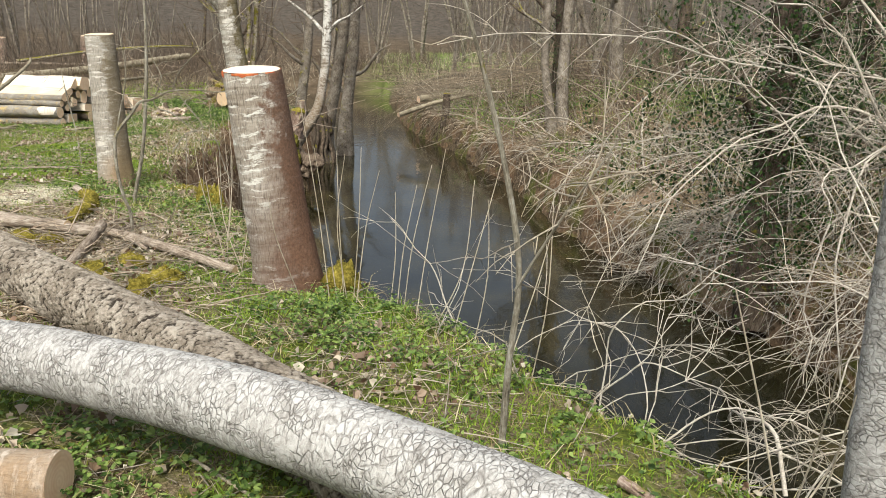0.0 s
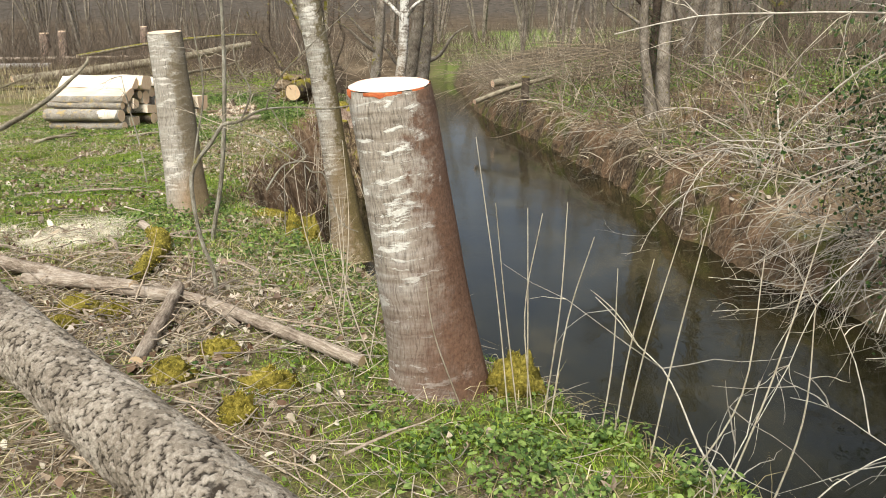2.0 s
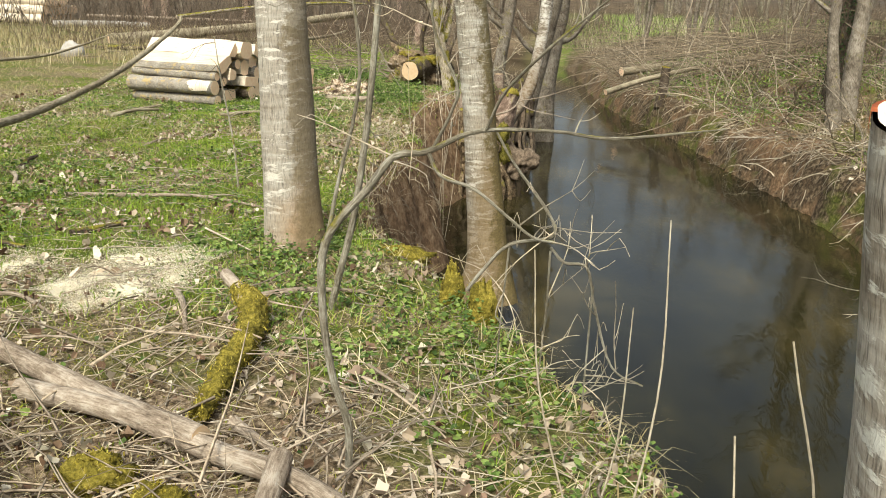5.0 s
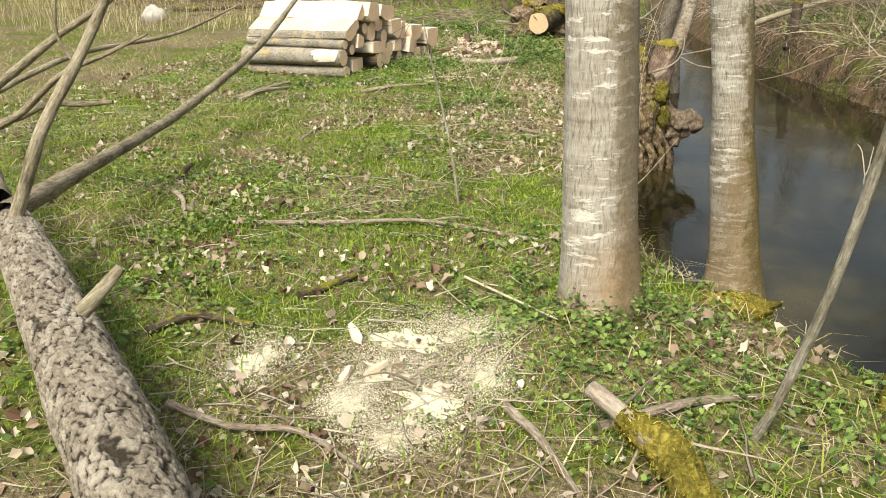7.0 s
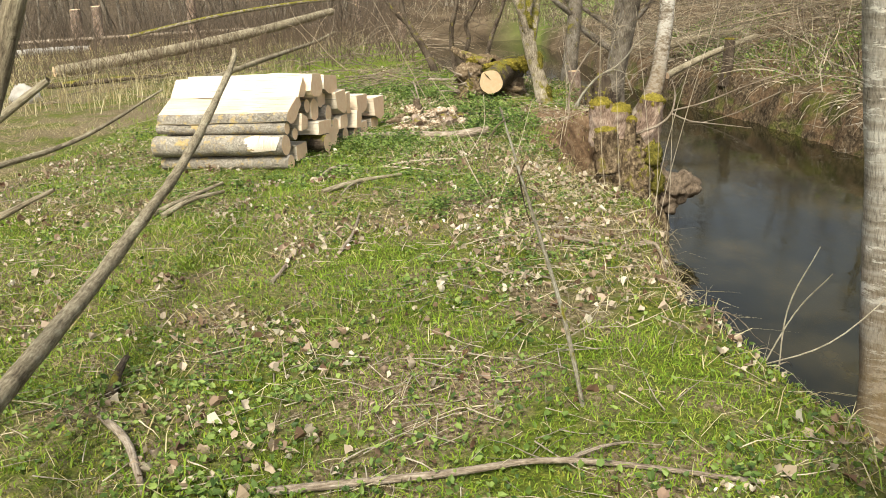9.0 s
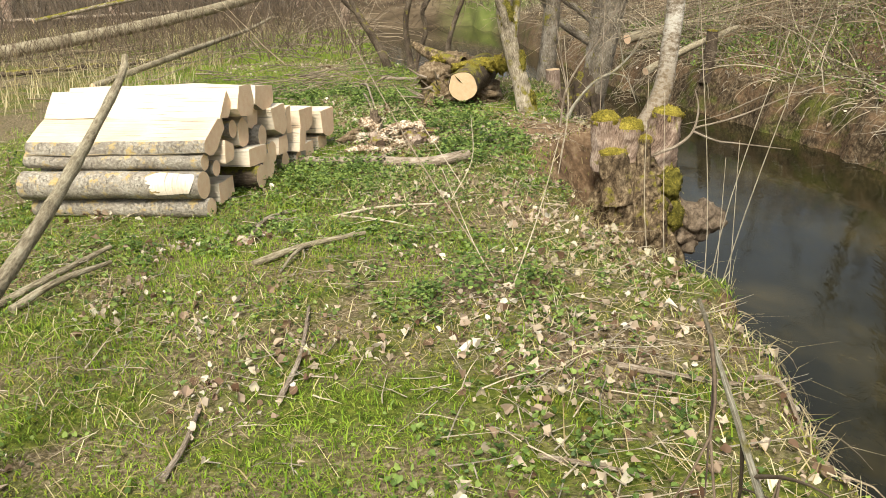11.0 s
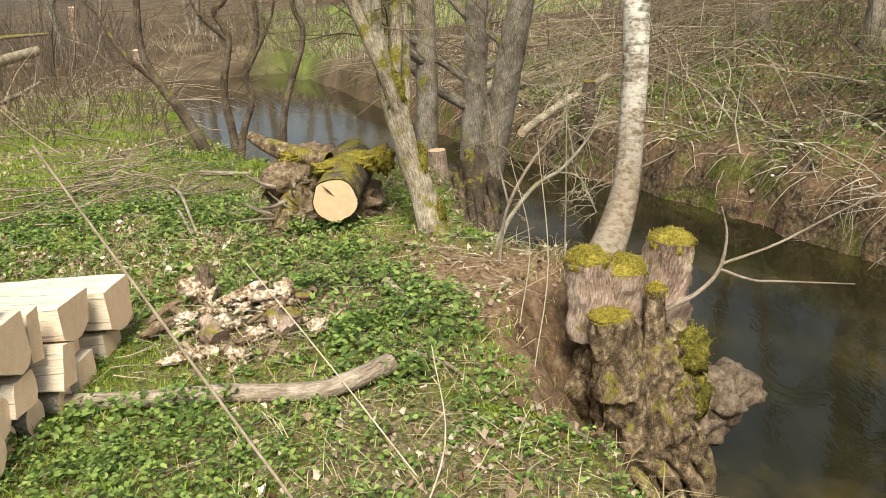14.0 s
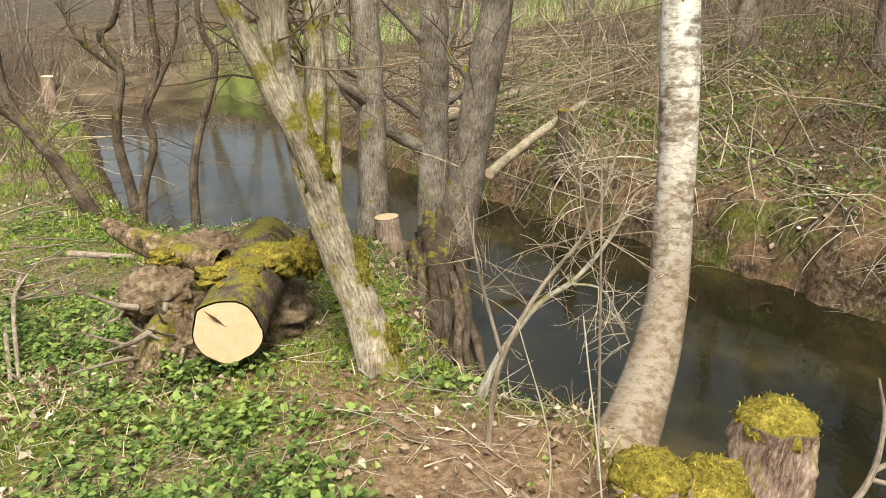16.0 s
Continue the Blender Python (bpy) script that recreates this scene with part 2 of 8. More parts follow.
def bark(name, dark, mid, light, kind="alder", moss=0.0, low=None, lichen=0.0, stain_shade=0.0, shade_film=((0.06, 0.045, 0.018), (0.16, 0.125, 0.045))):
    """Bark laid along the trunk in metres: u round it, v along it."""
    n = Nodes(name, 0.9, 0.15)
    uv = n.coords("UV")
    p = n.world()
    fine = n.grain(p, 60, 6, 0.7)
    blot = n.grain(p, 5, 5, 0.65)
    if kind == "alder":         # smooth bark: fine wavy upright fissures, soft rings, ragged white patches
        w = n.warp(n.warp(uv, 9, 0.035), 40, 0.008)
        ring = n.grain(n.stretch(w, (2.2, 24, 1)), 1.0, 4, 0.62)
        band = n.grain(n.stretch(w, (1.1, 9, 1)), 1.0, 4, 0.6)
        fiss = n.grain(n.stretch(w, (120, 16, 1)), 1.0, 5, 0.7)
        crack = n.ramp(n.grain(n.stretch(w, (70, 7, 1)), 1.0, 4, 0.65), (0.36, 0.45), (0.42, 1.0))
        tone = n.calc("ADD", n.calc("MULTIPLY", ring, 0.34), n.calc("ADD", n.calc("MULTIPLY", blot, 0.26), n.calc("ADD", n.calc("MULTIPLY", band, 0.22), n.calc("MULTIPLY", fiss, 0.18))))
        col = n.ramp(tone, (0.38, dark), (0.48, mid), (0.6, light))
        col = n.mix(0.8, col, n.mix(1.0, col, n.ramp(fiss, (0.36, 0.55), (0.47, 1.0), (0.62, (1.16, 1.14, 1.1))), "MULTIPLY"))
        col = n.mix(0.7, col, n.mix(1.0, col, crack, "MULTIPLY"))
        many = n.ramp(n.grain(p, 3.2, 4), (0.4, 0.0), (0.62, 0.12))
        dash = n.ramp(n.calc("ADD", n.grain(n.stretch(w, (6, 25, 1)), 1.0, 6, 0.72), many), (0.61, 0.0), (0.66, 1.0))
        col = n.mix(n.calc("MULTIPLY", dash, 0.8), col, n.mix(n.ramp(fine, (0.35, 0.0), (0.6, 1.0)), tuple(min(0.7, k * 1.15) for k in light), tuple(min(0.82, k * 1.7) for k in light)))
        h = n.calc("ADD", n.calc("MULTIPLY", fiss, 0.6), n.calc("ADD", n.calc("MULTIPLY", ring, 0.12), n.calc("ADD", n.calc("MULTIPLY", crack, 0.4), n.calc("MULTIPLY", dash, 0.25))))
        strength, dist = 0.7, 0.007
    elif kind == "furrow":      # plates standing on the trunk: edge distance and tone of each come with the mesh
        pl = n.tree.nodes.new("ShaderNodeUVMap")
        pl.uv_map = "plates"
        edge, own = n.axis(pl.outputs[0], 0), n.axis(pl.outputs[0], 1)
        lay = n.grain(n.stretch(n.warp(uv, 30, 0.01), (70, 45, 1)), 1.0, 6, 0.75)
        rag = n.calc("ADD", edge, n.calc("MULTIPLY", n.calc("SUBTRACT", lay, 0.5), 0.16))
        plate = n.ramp(rag, (0.03, 0.0), (0.14, 0.8), (0.3, 1.0))
        tone = n.calc("ADD", n.calc("MULTIPLY", lay, 0.55), n.calc("ADD", n.calc("MULTIPLY", own, 0.12), n.calc("MULTIPLY", blot, 0.33)))
        col = n.mix(plate, dark, n.ramp(tone, (0.36, tuple(0.5 * (a + b) for a, b in zip(dark, mid))), (0.47, mid), (0.6, light)))
        h = n.calc("ADD", n.calc("MULTIPLY", plate, 0.7), n.calc("MULTIPLY", lay, 0.8))
        strength, dist = 1.0, 0.014
    elif kind == "flaky":       # whitish bark in thin overlapping flakes with short dark cracks across
        w = n.warp(n.warp(uv, 11, 0.03), 50, 0.008)
        c1, c2 = n.stretch(w, (17, 30, 1)), n.stretch(w, (40, 62, 1))
        some = n.ramp(n.grain(p, 9, 5, 0.7), (0.4, 0.0), (0.6, 1.0))
        part_of = n.ramp(n.grain(p, 16, 4, 0.6), (0.44, 0.0), (0.56, 1.0))
        line = n.mix(part_of, n.ramp(n.cells(c1, 1.0, "DISTANCE_TO_EDGE"), (0.0, 0.25), (0.06, 1.0)), (1.0, 1.0, 1.0))
        small = n.mix(some, n.ramp(n.cells(c2, 1.0, "DISTANCE_TO_EDGE"), (0.0, 0.1), (0.09, 1.0)), (1.0, 1.0, 1.0))
        flake = n.cell_tone(c2, 1.0)
        lay = n.grain(n.stretch(w, (45, 70, 1)), 1.0, 6, 0.75)
        tone = n.calc("ADD", n.calc("MULTIPLY", lay, 0.6), n.calc("ADD", n.calc("MULTIPLY", flake, 0.15), n.calc("MULTIPLY", blot, 0.25)))
        crack = n.calc("MULTIPLY", line, small)
        col = n.mix(n.calc("MULTIPLY", n.calc("SUBTRACT", 1.0, crack), 0.7), n.ramp(tone, (0.36, tuple(0.62 * k for k in mid)), (0.46, mid), (0.56, light)), dark)
        h = n.calc("ADD", n.calc("MULTIPLY", crack, 0.7), n.calc("ADD", n.calc("MULTIPLY", lay, 0.5), n.calc("MULTIPLY", flake, 0.6)))
        strength, dist = 0.9, 0.008
    elif kind == "scaly":       # pale bark with thin flaking scales
        v = n.warp(n.coords("UV", (24, 40, 1)), 1.0, 2.4)
        crack = n.cells(v, 1.0, "DISTANCE_TO_EDGE")
        line = n.ramp(crack, (0.0, 0.0), (0.05, 1.0))
        plate = n.mix(n.ramp(n.grain(p, 26, 4), (0.46, 0.0), (0.54, 1.0)), line, (1.0, 1.0, 1.0))
        flake = n.grain(n.coords("UV", (60, 45, 1)), 1.0, 5, 0.7)
        tone = n.calc("ADD", n.calc("MULTIPLY", flake, 0.6), n.calc("MULTIPLY", blot, 0.4))
        col = n.mix(n.calc("MULTIPLY", n.calc("SUBTRACT", 1.0, plate), 0.75), n.ramp(tone, (0.36, tuple(0.5 * (a + b) for a, b in zip(dark, mid))), (0.48, mid), (0.62, light)), dark)
        h = n.calc("ADD", n.calc("MULTIPLY", plate, 0.8), n.calc("MULTIPLY", flake, 0.7))
        strength, dist = 0.9, 0.01
    elif kind == "birch":
        w = n.warp(uv, 14, 0.03)
        bands = n.calc("ADD", n.calc("MULTIPLY", n.grain(n.stretch(w, (14, 24, 1)), 1.0, 5, 0.7), 0.6), n.calc("MULTIPLY", blot, 0.4))
        col = n.ramp(bands, (0.41, dark), (0.475, mid), (0.525, light))
        line = n.ramp(n.grain(n.stretch(w, (14, 150, 1)), 1.0, 3, 0.6), (0.36, 0.45), (0.42, 1.0))
        col = n.mix(0.8, col, n.mix(1.0, col, line, "MULTIPLY"))
        h = n.calc("ADD", n.calc("MULTIPLY", bands, 0.8), n.calc("MULTIPLY", fine, 0.3))
        strength, dist = 0.6, 0.01
    elif kind == "gnarl":       # knotted, crumbling wood of an old bole
        w = n.warp(p, 9, 0.06)
        knot = n.cells(n.stretch(w, (24, 24, 15)), 1.0, "SMOOTH_F1")
        edge = n.cells(n.stretch(w, (44, 44, 22)), 1.0, "DISTANCE_TO_EDGE")
        rub = n.grain(w, 46, 7, 0.75)
        split = n.ramp(edge, (0.0, 0.0), (0.09, 1.0))
        tone = n.calc("ADD", n.calc("MULTIPLY", split, 0.1), n.calc("ADD", n.calc("MULTIPLY", rub, 0.6), n.calc("MULTIPLY", n.calc("SUBTRACT", 0.8, knot), 0.35)))
        col = n.ramp(tone, (0.36, dark), (0.52, mid), (0.7, light))
        h = n.calc("ADD", n.calc("MULTIPLY", rub, 0.7), n.calc("SUBTRACT", n.calc("MULTIPLY", split, 0.12), n.calc("MULTIPLY", knot, 0.8)))
        strength, dist = 1.0, 0.014
    else:                       # ribbed bark of older stems
        w = n.warp(uv, 14, 0.016)
        rib = n.calc("ADD", n.calc("MULTIPLY", n.grain(n.stretch(w, (95, 13, 1)), 1.0, 5, 0.72), 0.75), n.calc("MULTIPLY", fine, 0.25))
        col = n.ramp(n.calc("ADD", n.calc("MULTIPLY", rib, 0.65), n.calc("MULTIPLY", blot, 0.35)), (0.4, dark), (0.5, mid), (0.59, light))
        h = n.calc("ADD", rib, n.calc("MULTIPLY", fine, 0.4))
        strength, dist = 0.9, 0.012
    if low is not None:         # darker wet foot of a stem, with its own ragged outline
        foot, top, tone = low
        v = n.axis(n.coords("Object"), 2)
        edge = n.calc("ADD", v, n.calc("MULTIPLY", n.calc("SUBTRACT", n.grain(p, 6, 6, 0.7), 0.5), 1.6 * (top - foot)))
        # foot tone climbs on the river-facing normals, deepening the painted shade there
        if stain_shade:
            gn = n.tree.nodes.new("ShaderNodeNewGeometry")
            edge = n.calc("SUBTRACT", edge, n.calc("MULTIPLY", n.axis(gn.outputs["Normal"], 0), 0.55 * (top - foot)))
        m = n.ramp(n.calc("DIVIDE", n.calc("SUBTRACT", edge, foot), top - foot), (0.0, 1.0), (1.0, 0.0))
        col = n.mix(m, col, n.mix(0.75, col, n.mix(n.ramp(fine, (0.3, 0.0), (0.7, 1.0)), tone, tuple(k * 1.9 for k in tone))))
    if stain_shade:                   # brown-green stain mixed with painted shade on the side towards the river
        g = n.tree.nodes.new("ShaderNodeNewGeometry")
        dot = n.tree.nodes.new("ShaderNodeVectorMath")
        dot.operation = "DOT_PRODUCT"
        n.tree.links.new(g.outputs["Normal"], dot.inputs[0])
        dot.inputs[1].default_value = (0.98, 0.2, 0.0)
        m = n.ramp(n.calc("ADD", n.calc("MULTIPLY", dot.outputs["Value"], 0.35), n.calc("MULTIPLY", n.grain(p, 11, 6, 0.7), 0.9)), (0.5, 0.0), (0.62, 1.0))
        col = n.mix(n.calc("MULTIPLY", m, stain_shade), col, n.ramp(fine, (0.3, shade_film[0]), (0.7, shade_film[1])))
    if lichen:
        m = n.ramp(n.grain(p, 13, 5, 0.7), (0.60 - 0.1 * lichen, 0.0), (0.68 - 0.1 * lichen, 1.0))
        col = n.mix(n.calc("MULTIPLY", m, 0.8), col, n.ramp(fine, (0.3, (0.42, 0.26, 0.05)), (0.7, (0.5, 0.42, 0.22))))
    if moss:
        m = n.ramp(n.calc("ADD", n.grain(p, 7, 5, 0.7), n.calc("MULTIPLY", n.up(), 0.16)), (0.62 - 0.2 * moss, 0.0), (0.72 - 0.2 * moss, 1.0))
        col = n.mix(m, col, n.ramp(fine, (0.3, (0.09, 0.085, 0.012)), (0.7, (0.27, 0.24, 0.04))))
    return n.done(col, None, h, strength, dist)


def make_cut(name, pale, dark, edge):
    """Sawn end: growth rings round the pith and saw marks."""
    n = Nodes(name, 0.75, 0.2)
    uv = n.warp(n.coords("UV"), 9, 0.02)
    r = n.tree.nodes.new("ShaderNodeVectorMath")
    r.operation = "LENGTH"
    n.tree.links.new(uv, r.inputs[0])
    rings = n.calc("SINE", n.calc("MULTIPLY", r.outputs["Value"], 420.0))
    p = n.world()
    col = n.mix(n.ramp(n.grain(p, 22, 5), (0.35, 0.0), (0.7, 1.0)), pale, dark)
    col = n.mix(n.calc("MULTIPLY", n.calc("ADD", rings, 1.0), 0.10), col, edge)
    return n.done(col, None, n.calc("ADD", n.grain(p, 160, 3), n.calc("MULTIPLY", rings, 0.15)), 0.35, 0.004)


def make_split():
    n = Nodes("split_pale_wood", 0.7, 0.2)
    v = n.coords("UV", (60, 2.2, 1))
    fib = n.grain(v, 1.0, 6, 0.7, 0.4)
    p = n.world()
    col = n.ramp(n.calc("ADD", n.calc("MULTIPLY", fib, 0.6), n.calc("MULTIPLY", n.grain(p, 4, 4), 0.4)), (0.32, (0.66, 0.53, 0.38)), (0.42, (0.78, 0.7, 0.58)), (0.58, (0.86, 0.83, 0.76)))
    check = n.ramp(n.grain(n.coords("UV", (46, 1.4, 1)), 1.0, 3, 0.6), (0.37, 0.35), (0.405, 1.0))
    col = n.mix(0.85, col, n.mix(1.0, col, check, "MULTIPLY"))
    tint = n.ramp(n.each(), (0.0, (0.8, 0.7, 0.6)), (0.5, (1.0, 0.95, 0.89)), (1.0, (1.0, 0.88, 0.75)))
    return n.done(n.mix(1.0, col, tint, "MULTIPLY"), None, fib, 0.9, 0.016)


def plain_noise(name, scale, *stops, rough=0.9, strength=0.8, dist=0.01, island=False):
    n = Nodes(name, rough, 0.15)
    p = n.world()
    f = n.calc("ADD", n.calc("MULTIPLY", n.grain(p, scale, 7, 0.72), 0.7), n.calc("MULTIPLY", n.grain(p, scale * 0.17, 4), 0.3))
    col = n.ramp(f, *stops)
    if island:
        col = n.mix(0.8, col, n.mix(1.0, col, n.ramp(n.island(), (0.0, 0.45), (0.5, 1.0), (1.0, (1.5, 1.45, 1.35))), "MULTIPLY"))
    return n.done(col, None, f, strength, dist)


M_GROUND = make_ground()
M_WATER = make_water()
M_STUMP = bark("banded_alder_bark", (0.11, 0.085, 0.06), (0.3, 0.262, 0.215), (0.52, 0.49, 0.44), "alder", stain_shade=0.9, low=(0.15, 1.0, (0.075, 0.037, 0.023)), shade_film=((0.07, 0.036, 0.022), (0.19, 0.11, 0.07)))
M_STUMP2 = bark("pale_banded_bark", (0.17, 0.145, 0.11), (0.31, 0.28, 0.235), (0.44, 0.415, 0.37), "alder", stain_shade=0.7, low=(0.02, 0.4, (0.2, 0.13, 0.07)), shade_film=((0.11, 0.08, 0.04), (0.23, 0.18, 0.1)))
M_FURROW = bark("furrowed_poplar_bark", (0.045, 0.035, 0.026), (0.26, 0.22, 0.17), (0.45, 0.4, 0.33), "furrow")
M_FLAKY = bark("pale_flaky_bark", (0.1, 0.085, 0.07), (0.36, 0.345, 0.32), (0.5, 0.49, 0.465), "flaky")
M_SCALY = bark("pale_scaly_bark", (0.14, 0.12, 0.1), (0.34, 0.32, 0.29), (0.5, 0.48, 0.45), "scaly")
M_BIRCH = bark("white_birch_bark", (0.12, 0.1, 0.08), (0.34, 0.31, 0.265), (0.6, 0.58, 0.53), "birch", low=(1.1, 2.3, (0.11, 0.078, 0.045)))
M_GREY = bark("grey_alder_bark", (0.06, 0.048, 0.036), (0.185, 0.157, 0.122), (0.35, 0.315, 0.265), "rib", moss=0.05)
M_ALDER = bark("lichen_grey_alder_bark", (0.09, 0.075, 0.056), (0.26, 0.23, 0.185), (0.47, 0.45, 0.4), "alder", stain_shade=0.85, low=(0.9, 1.9, (0.13, 0.09, 0.042)))
M_MOSSY = bark("mossy_willow_bark", (0.09, 0.072, 0.05), (0.3, 0.255, 0.19), (0.53, 0.48, 0.385), "rib", moss=0.6)
M_DARK = bark("dark_wet_bark", (0.03, 0.022, 0.016), (0.085, 0.065, 0.048), (0.17, 0.14, 0.105), "rib", moss=0.15)
M_LOGBARK = bark("log_bark_with_lichen", (0.1, 0.085, 0.07), (0.27, 0.24, 0.2), (0.46, 0.43, 0.37), "scaly", lichen=0.6)
M_STICK = bark("weathered_stick_bark", (0.12, 0.09, 0.065), (0.29, 0.235, 0.18), (0.46, 0.4, 0.33), "rib")
M_LIMB = bark("green_grey_limb_bark", (0.1, 0.08, 0.055), (0.26, 0.22, 0.15), (0.42, 0.38, 0.28), "rib")
M_SAPLING = bark("lichen_sapling_bark", (0.1, 0.085, 0.06), (0.25, 0.225, 0.17), (0.45, 0.43, 0.36), "rib", moss=0.05)
M_CUT = make_cut("fresh_sawn_wood", (0.66, 0.5, 0.33), (0.58, 0.41, 0.25), (0.46, 0.3, 0.15))
M_CUTRED = make_cut("fresh_sawn_alder_end", (0.86, 0.78, 0.66), (0.8, 0.66, 0.5), (0.72, 0.3, 0.1))
M_CUTEND = make_cut("sawn_log_end", (0.9, 0.69, 0.49), (0.83, 0.57, 0.37), (0.6, 0.36, 0.2))
M_SPLIT = make_split()
M_ORANGE = plain_noise("bleeding_orange_bast", 40, (0.3, (0.22, 0.045, 0.016)), (0.5, (0.42, 0.11, 0.035)), (0.65, (0.6, 0.28, 0.1)), rough=0.6)
M_MOSS = plain_noise("golden_moss", 55, (0.36, (0.045, 0.038, 0.008)), (0.5, (0.19, 0.158, 0.024)), (0.64, (0.44, 0.36, 0.075)), strength=1.0, dist=0.02)
M_OLIVE = plain_noise("olive_moss", 48, (0.36, (0.03, 0.03, 0.008)), (0.5, (0.12, 0.108, 0.02)), (0.64, (0.29, 0.25, 0.055)), strength=1.0, dist=0.02)
M_BOLE = bark("gnarled_bole_bark", (0.03, 0.021, 0.013), (0.15, 0.108, 0.066), (0.4, 0.315, 0.205), "gnarl", moss=0.03)
M_BURL = bark("brown_burl_wood", (0.06, 0.044, 0.03), (0.165, 0.125, 0.09), (0.29, 0.23, 0.17), "gnarl")
M_STUB = bark("pinkish_stub_wood", (0.08, 0.05, 0.036), (0.27, 0.195, 0.15), (0.47, 0.385, 0.32), "rib", moss=0.1)
M_CLOD = plain_noise("dry_root_earth", 26, (0.34, (0.045, 0.03, 0.018)), (0.5, (0.2, 0.145, 0.09)), (0.66, (0.43, 0.345, 0.24)), strength=1.0, dist=0.04)
M_ROT = plain_noise("rotten_pale_wood", 42, (0.4, (0.07, 0.04, 0.024)), (0.48, (0.36, 0.26, 0.17)), (0.58, (0.76, 0.69, 0.57)), strength=1.0, dist=0.02)
M_DUST = plain_noise("sawdust", 130, (0.34, (0.6, 0.5, 0.33)), (0.56, (0.88, 0.83, 0.69)), strength=0.8)
M_TWIG = plain_noise("pale_dead_twigs", 40, (0.35, (0.22, 0.185, 0.135)), (0.6, (0.5, 0.445, 0.355)), rough=0.8, island=True)
M_TWIGDARK = plain_noise("brown_twigs", 40, (0.35, (0.06, 0.042, 0.03)), (0.6, (0.17, 0.13, 0.095)), rough=0.8, island=True)
M_BRUSH = plain_noise("grey_brown_brushwood", 40, (0.35, (0.045, 0.033, 0.022)), (0.6, (0.36, 0.3, 0.22)), rough=0.85, island=True)
M_HAZEL = plain_noise("grey_hazel_twigs", 40, (0.35, (0.28, 0.245, 0.195)), (0.6, (0.6, 0.555, 0.48)), rough=0.8, island=True)
M_REED = plain_noise("bleached_stems", 30, (0.35, (0.28, 0.23, 0.165)), (0.6, (0.56, 0.5, 0.4)), rough=0.7, island=True)
M_FARWOOD = plain_noise("far_bare_wood", 6, (0.35, (0.055, 0.044, 0.034)), (0.6, (0.15, 0.122, 0.096)), rough=0.9, island=True)
M_GRASS = leafy("spring_grass", (0.0, (0.08, 0.14, 0.015)), (0.4, (0.23, 0.36, 0.03)), (0.85, (0.31, 0.41, 0.05)), (1.0, (0.46, 0.43, 0.14)))
M_STRAW = leafy("dead_grass", (0.0, (0.28, 0.21, 0.1)), (0.5, (0.5, 0.41, 0.23)), (1.0, (0.72, 0.64, 0.44)), rough=0.7)
M_THATCH = leafy("brown_dead_grass", (0.0, (0.04, 0.028, 0.016)), (0.5, (0.135, 0.1, 0.056)), (0.85, (0.3, 0.25, 0.155)), (1.0, (0.56, 0.48, 0.36)), rough=0.8, through_light=0.15)
M_LITTER = leafy("dead_leaves", (0.0, (0.11, 0.058, 0.034)), (0.25, (0.25, 0.165, 0.115)), (0.55, (0.44, 0.345, 0.27)), (0.85, (0.6, 0.51, 0.42)), (1.0, (0.7, 0.64, 0.56)), rough=0.7, through_light=0.1)
M_HERB = leafy("nettle_leaves", (0.0, (0.045, 0.085, 0.02)), (0.5, (0.145, 0.225, 0.05)), (1.0, (0.31, 0.4, 0.11)))
M_IVY = leafy("ivy_leaves", (0.0, (0.014, 0.03, 0.01)), (0.6, (0.035, 0.07, 0.018)), (1.0, (0.09, 0.15, 0.04)), rough=0.4)

# ---------------------------------------------------------------- mesh helpers


class Mesh:
    """Gathers rings and faces, then makes one object of them."""

    def __init__(self):
        self.v, self.f, self.uv, self.count = [], [], [], 0

    def add(self, v, f, uv=None):
        v = np.asarray(v, float).reshape(-1, 3)
        self.v.append(v)
        self.uv.append(np.zeros((len(v), 2)) if uv is None else np.asarray(uv, float))
        self.f.extend([tuple(int(i) + self.count for i in q) for q in f])
        self.count += len(v)
        return self

    def make(self, name, material, parent=None, at=None, smooth=True):
        v = np.concatenate(self.v)
        at = np.zeros(3) if at is None else np.asarray(at, float)
        me = bpy.data.meshes.new(name)
        me.from_pydata((v - at).tolist(), [], self.f)
        layer = me.uv_layers.new(name="UVMap")
        loops = np.empty(len(me.loops), np.int32)
        me.loops.foreach_get("vertex_index", loops)
        layer.data.foreach_set("uv", np.concatenate(self.uv)[loops].ravel())
        me.polygons.foreach_set("use_smooth", np.full(len(me.polygons), smooth))
        me.materials.append(material)
        me.update()
        ob = new(name, me)
        if parent is not None:
            ob.parent = parent
            ob.location = at - np.asarray(parent.get("base", (0, 0, 0)), float)
        else:
            ob.location = at
        ob["base"] = tuple(float(k) for k in at)
        return ob


def quick(name, v, faces, material, smooth=False):
    """A large mesh from arrays: v (n, 3), faces (m, 3 or 4)."""
    me = bpy.data.meshes.new(name)
    k = faces.shape[1]
    me.vertices.add(len(v))
    me.vertices.foreach_set("co", np.asarray(v, np.float32).ravel())
    me.loops.add(faces.size)
    me.loops.foreach_set("vertex_index", faces.astype(np.int32).ravel())
    me.polygons.add(len(faces))
    me.polygons.foreach_set("loop_start", np.arange(0, faces.size, k, dtype=np.int32))
    me.polygons.foreach_set("use_smooth", np.full(len(faces), smooth))
    me.update(calc_edges=True)
    me.validate()
    me.materials.append(material)
    return new(name, me)


def holder(name, at, label, category, group="", kind=""):
    ob = new(name)
    ob.location = at
    ob.empty_display_size = 0.1
    ob["base"] = tuple(float(k) for k in at)
    return tagged(ob, label, category, group, kind)


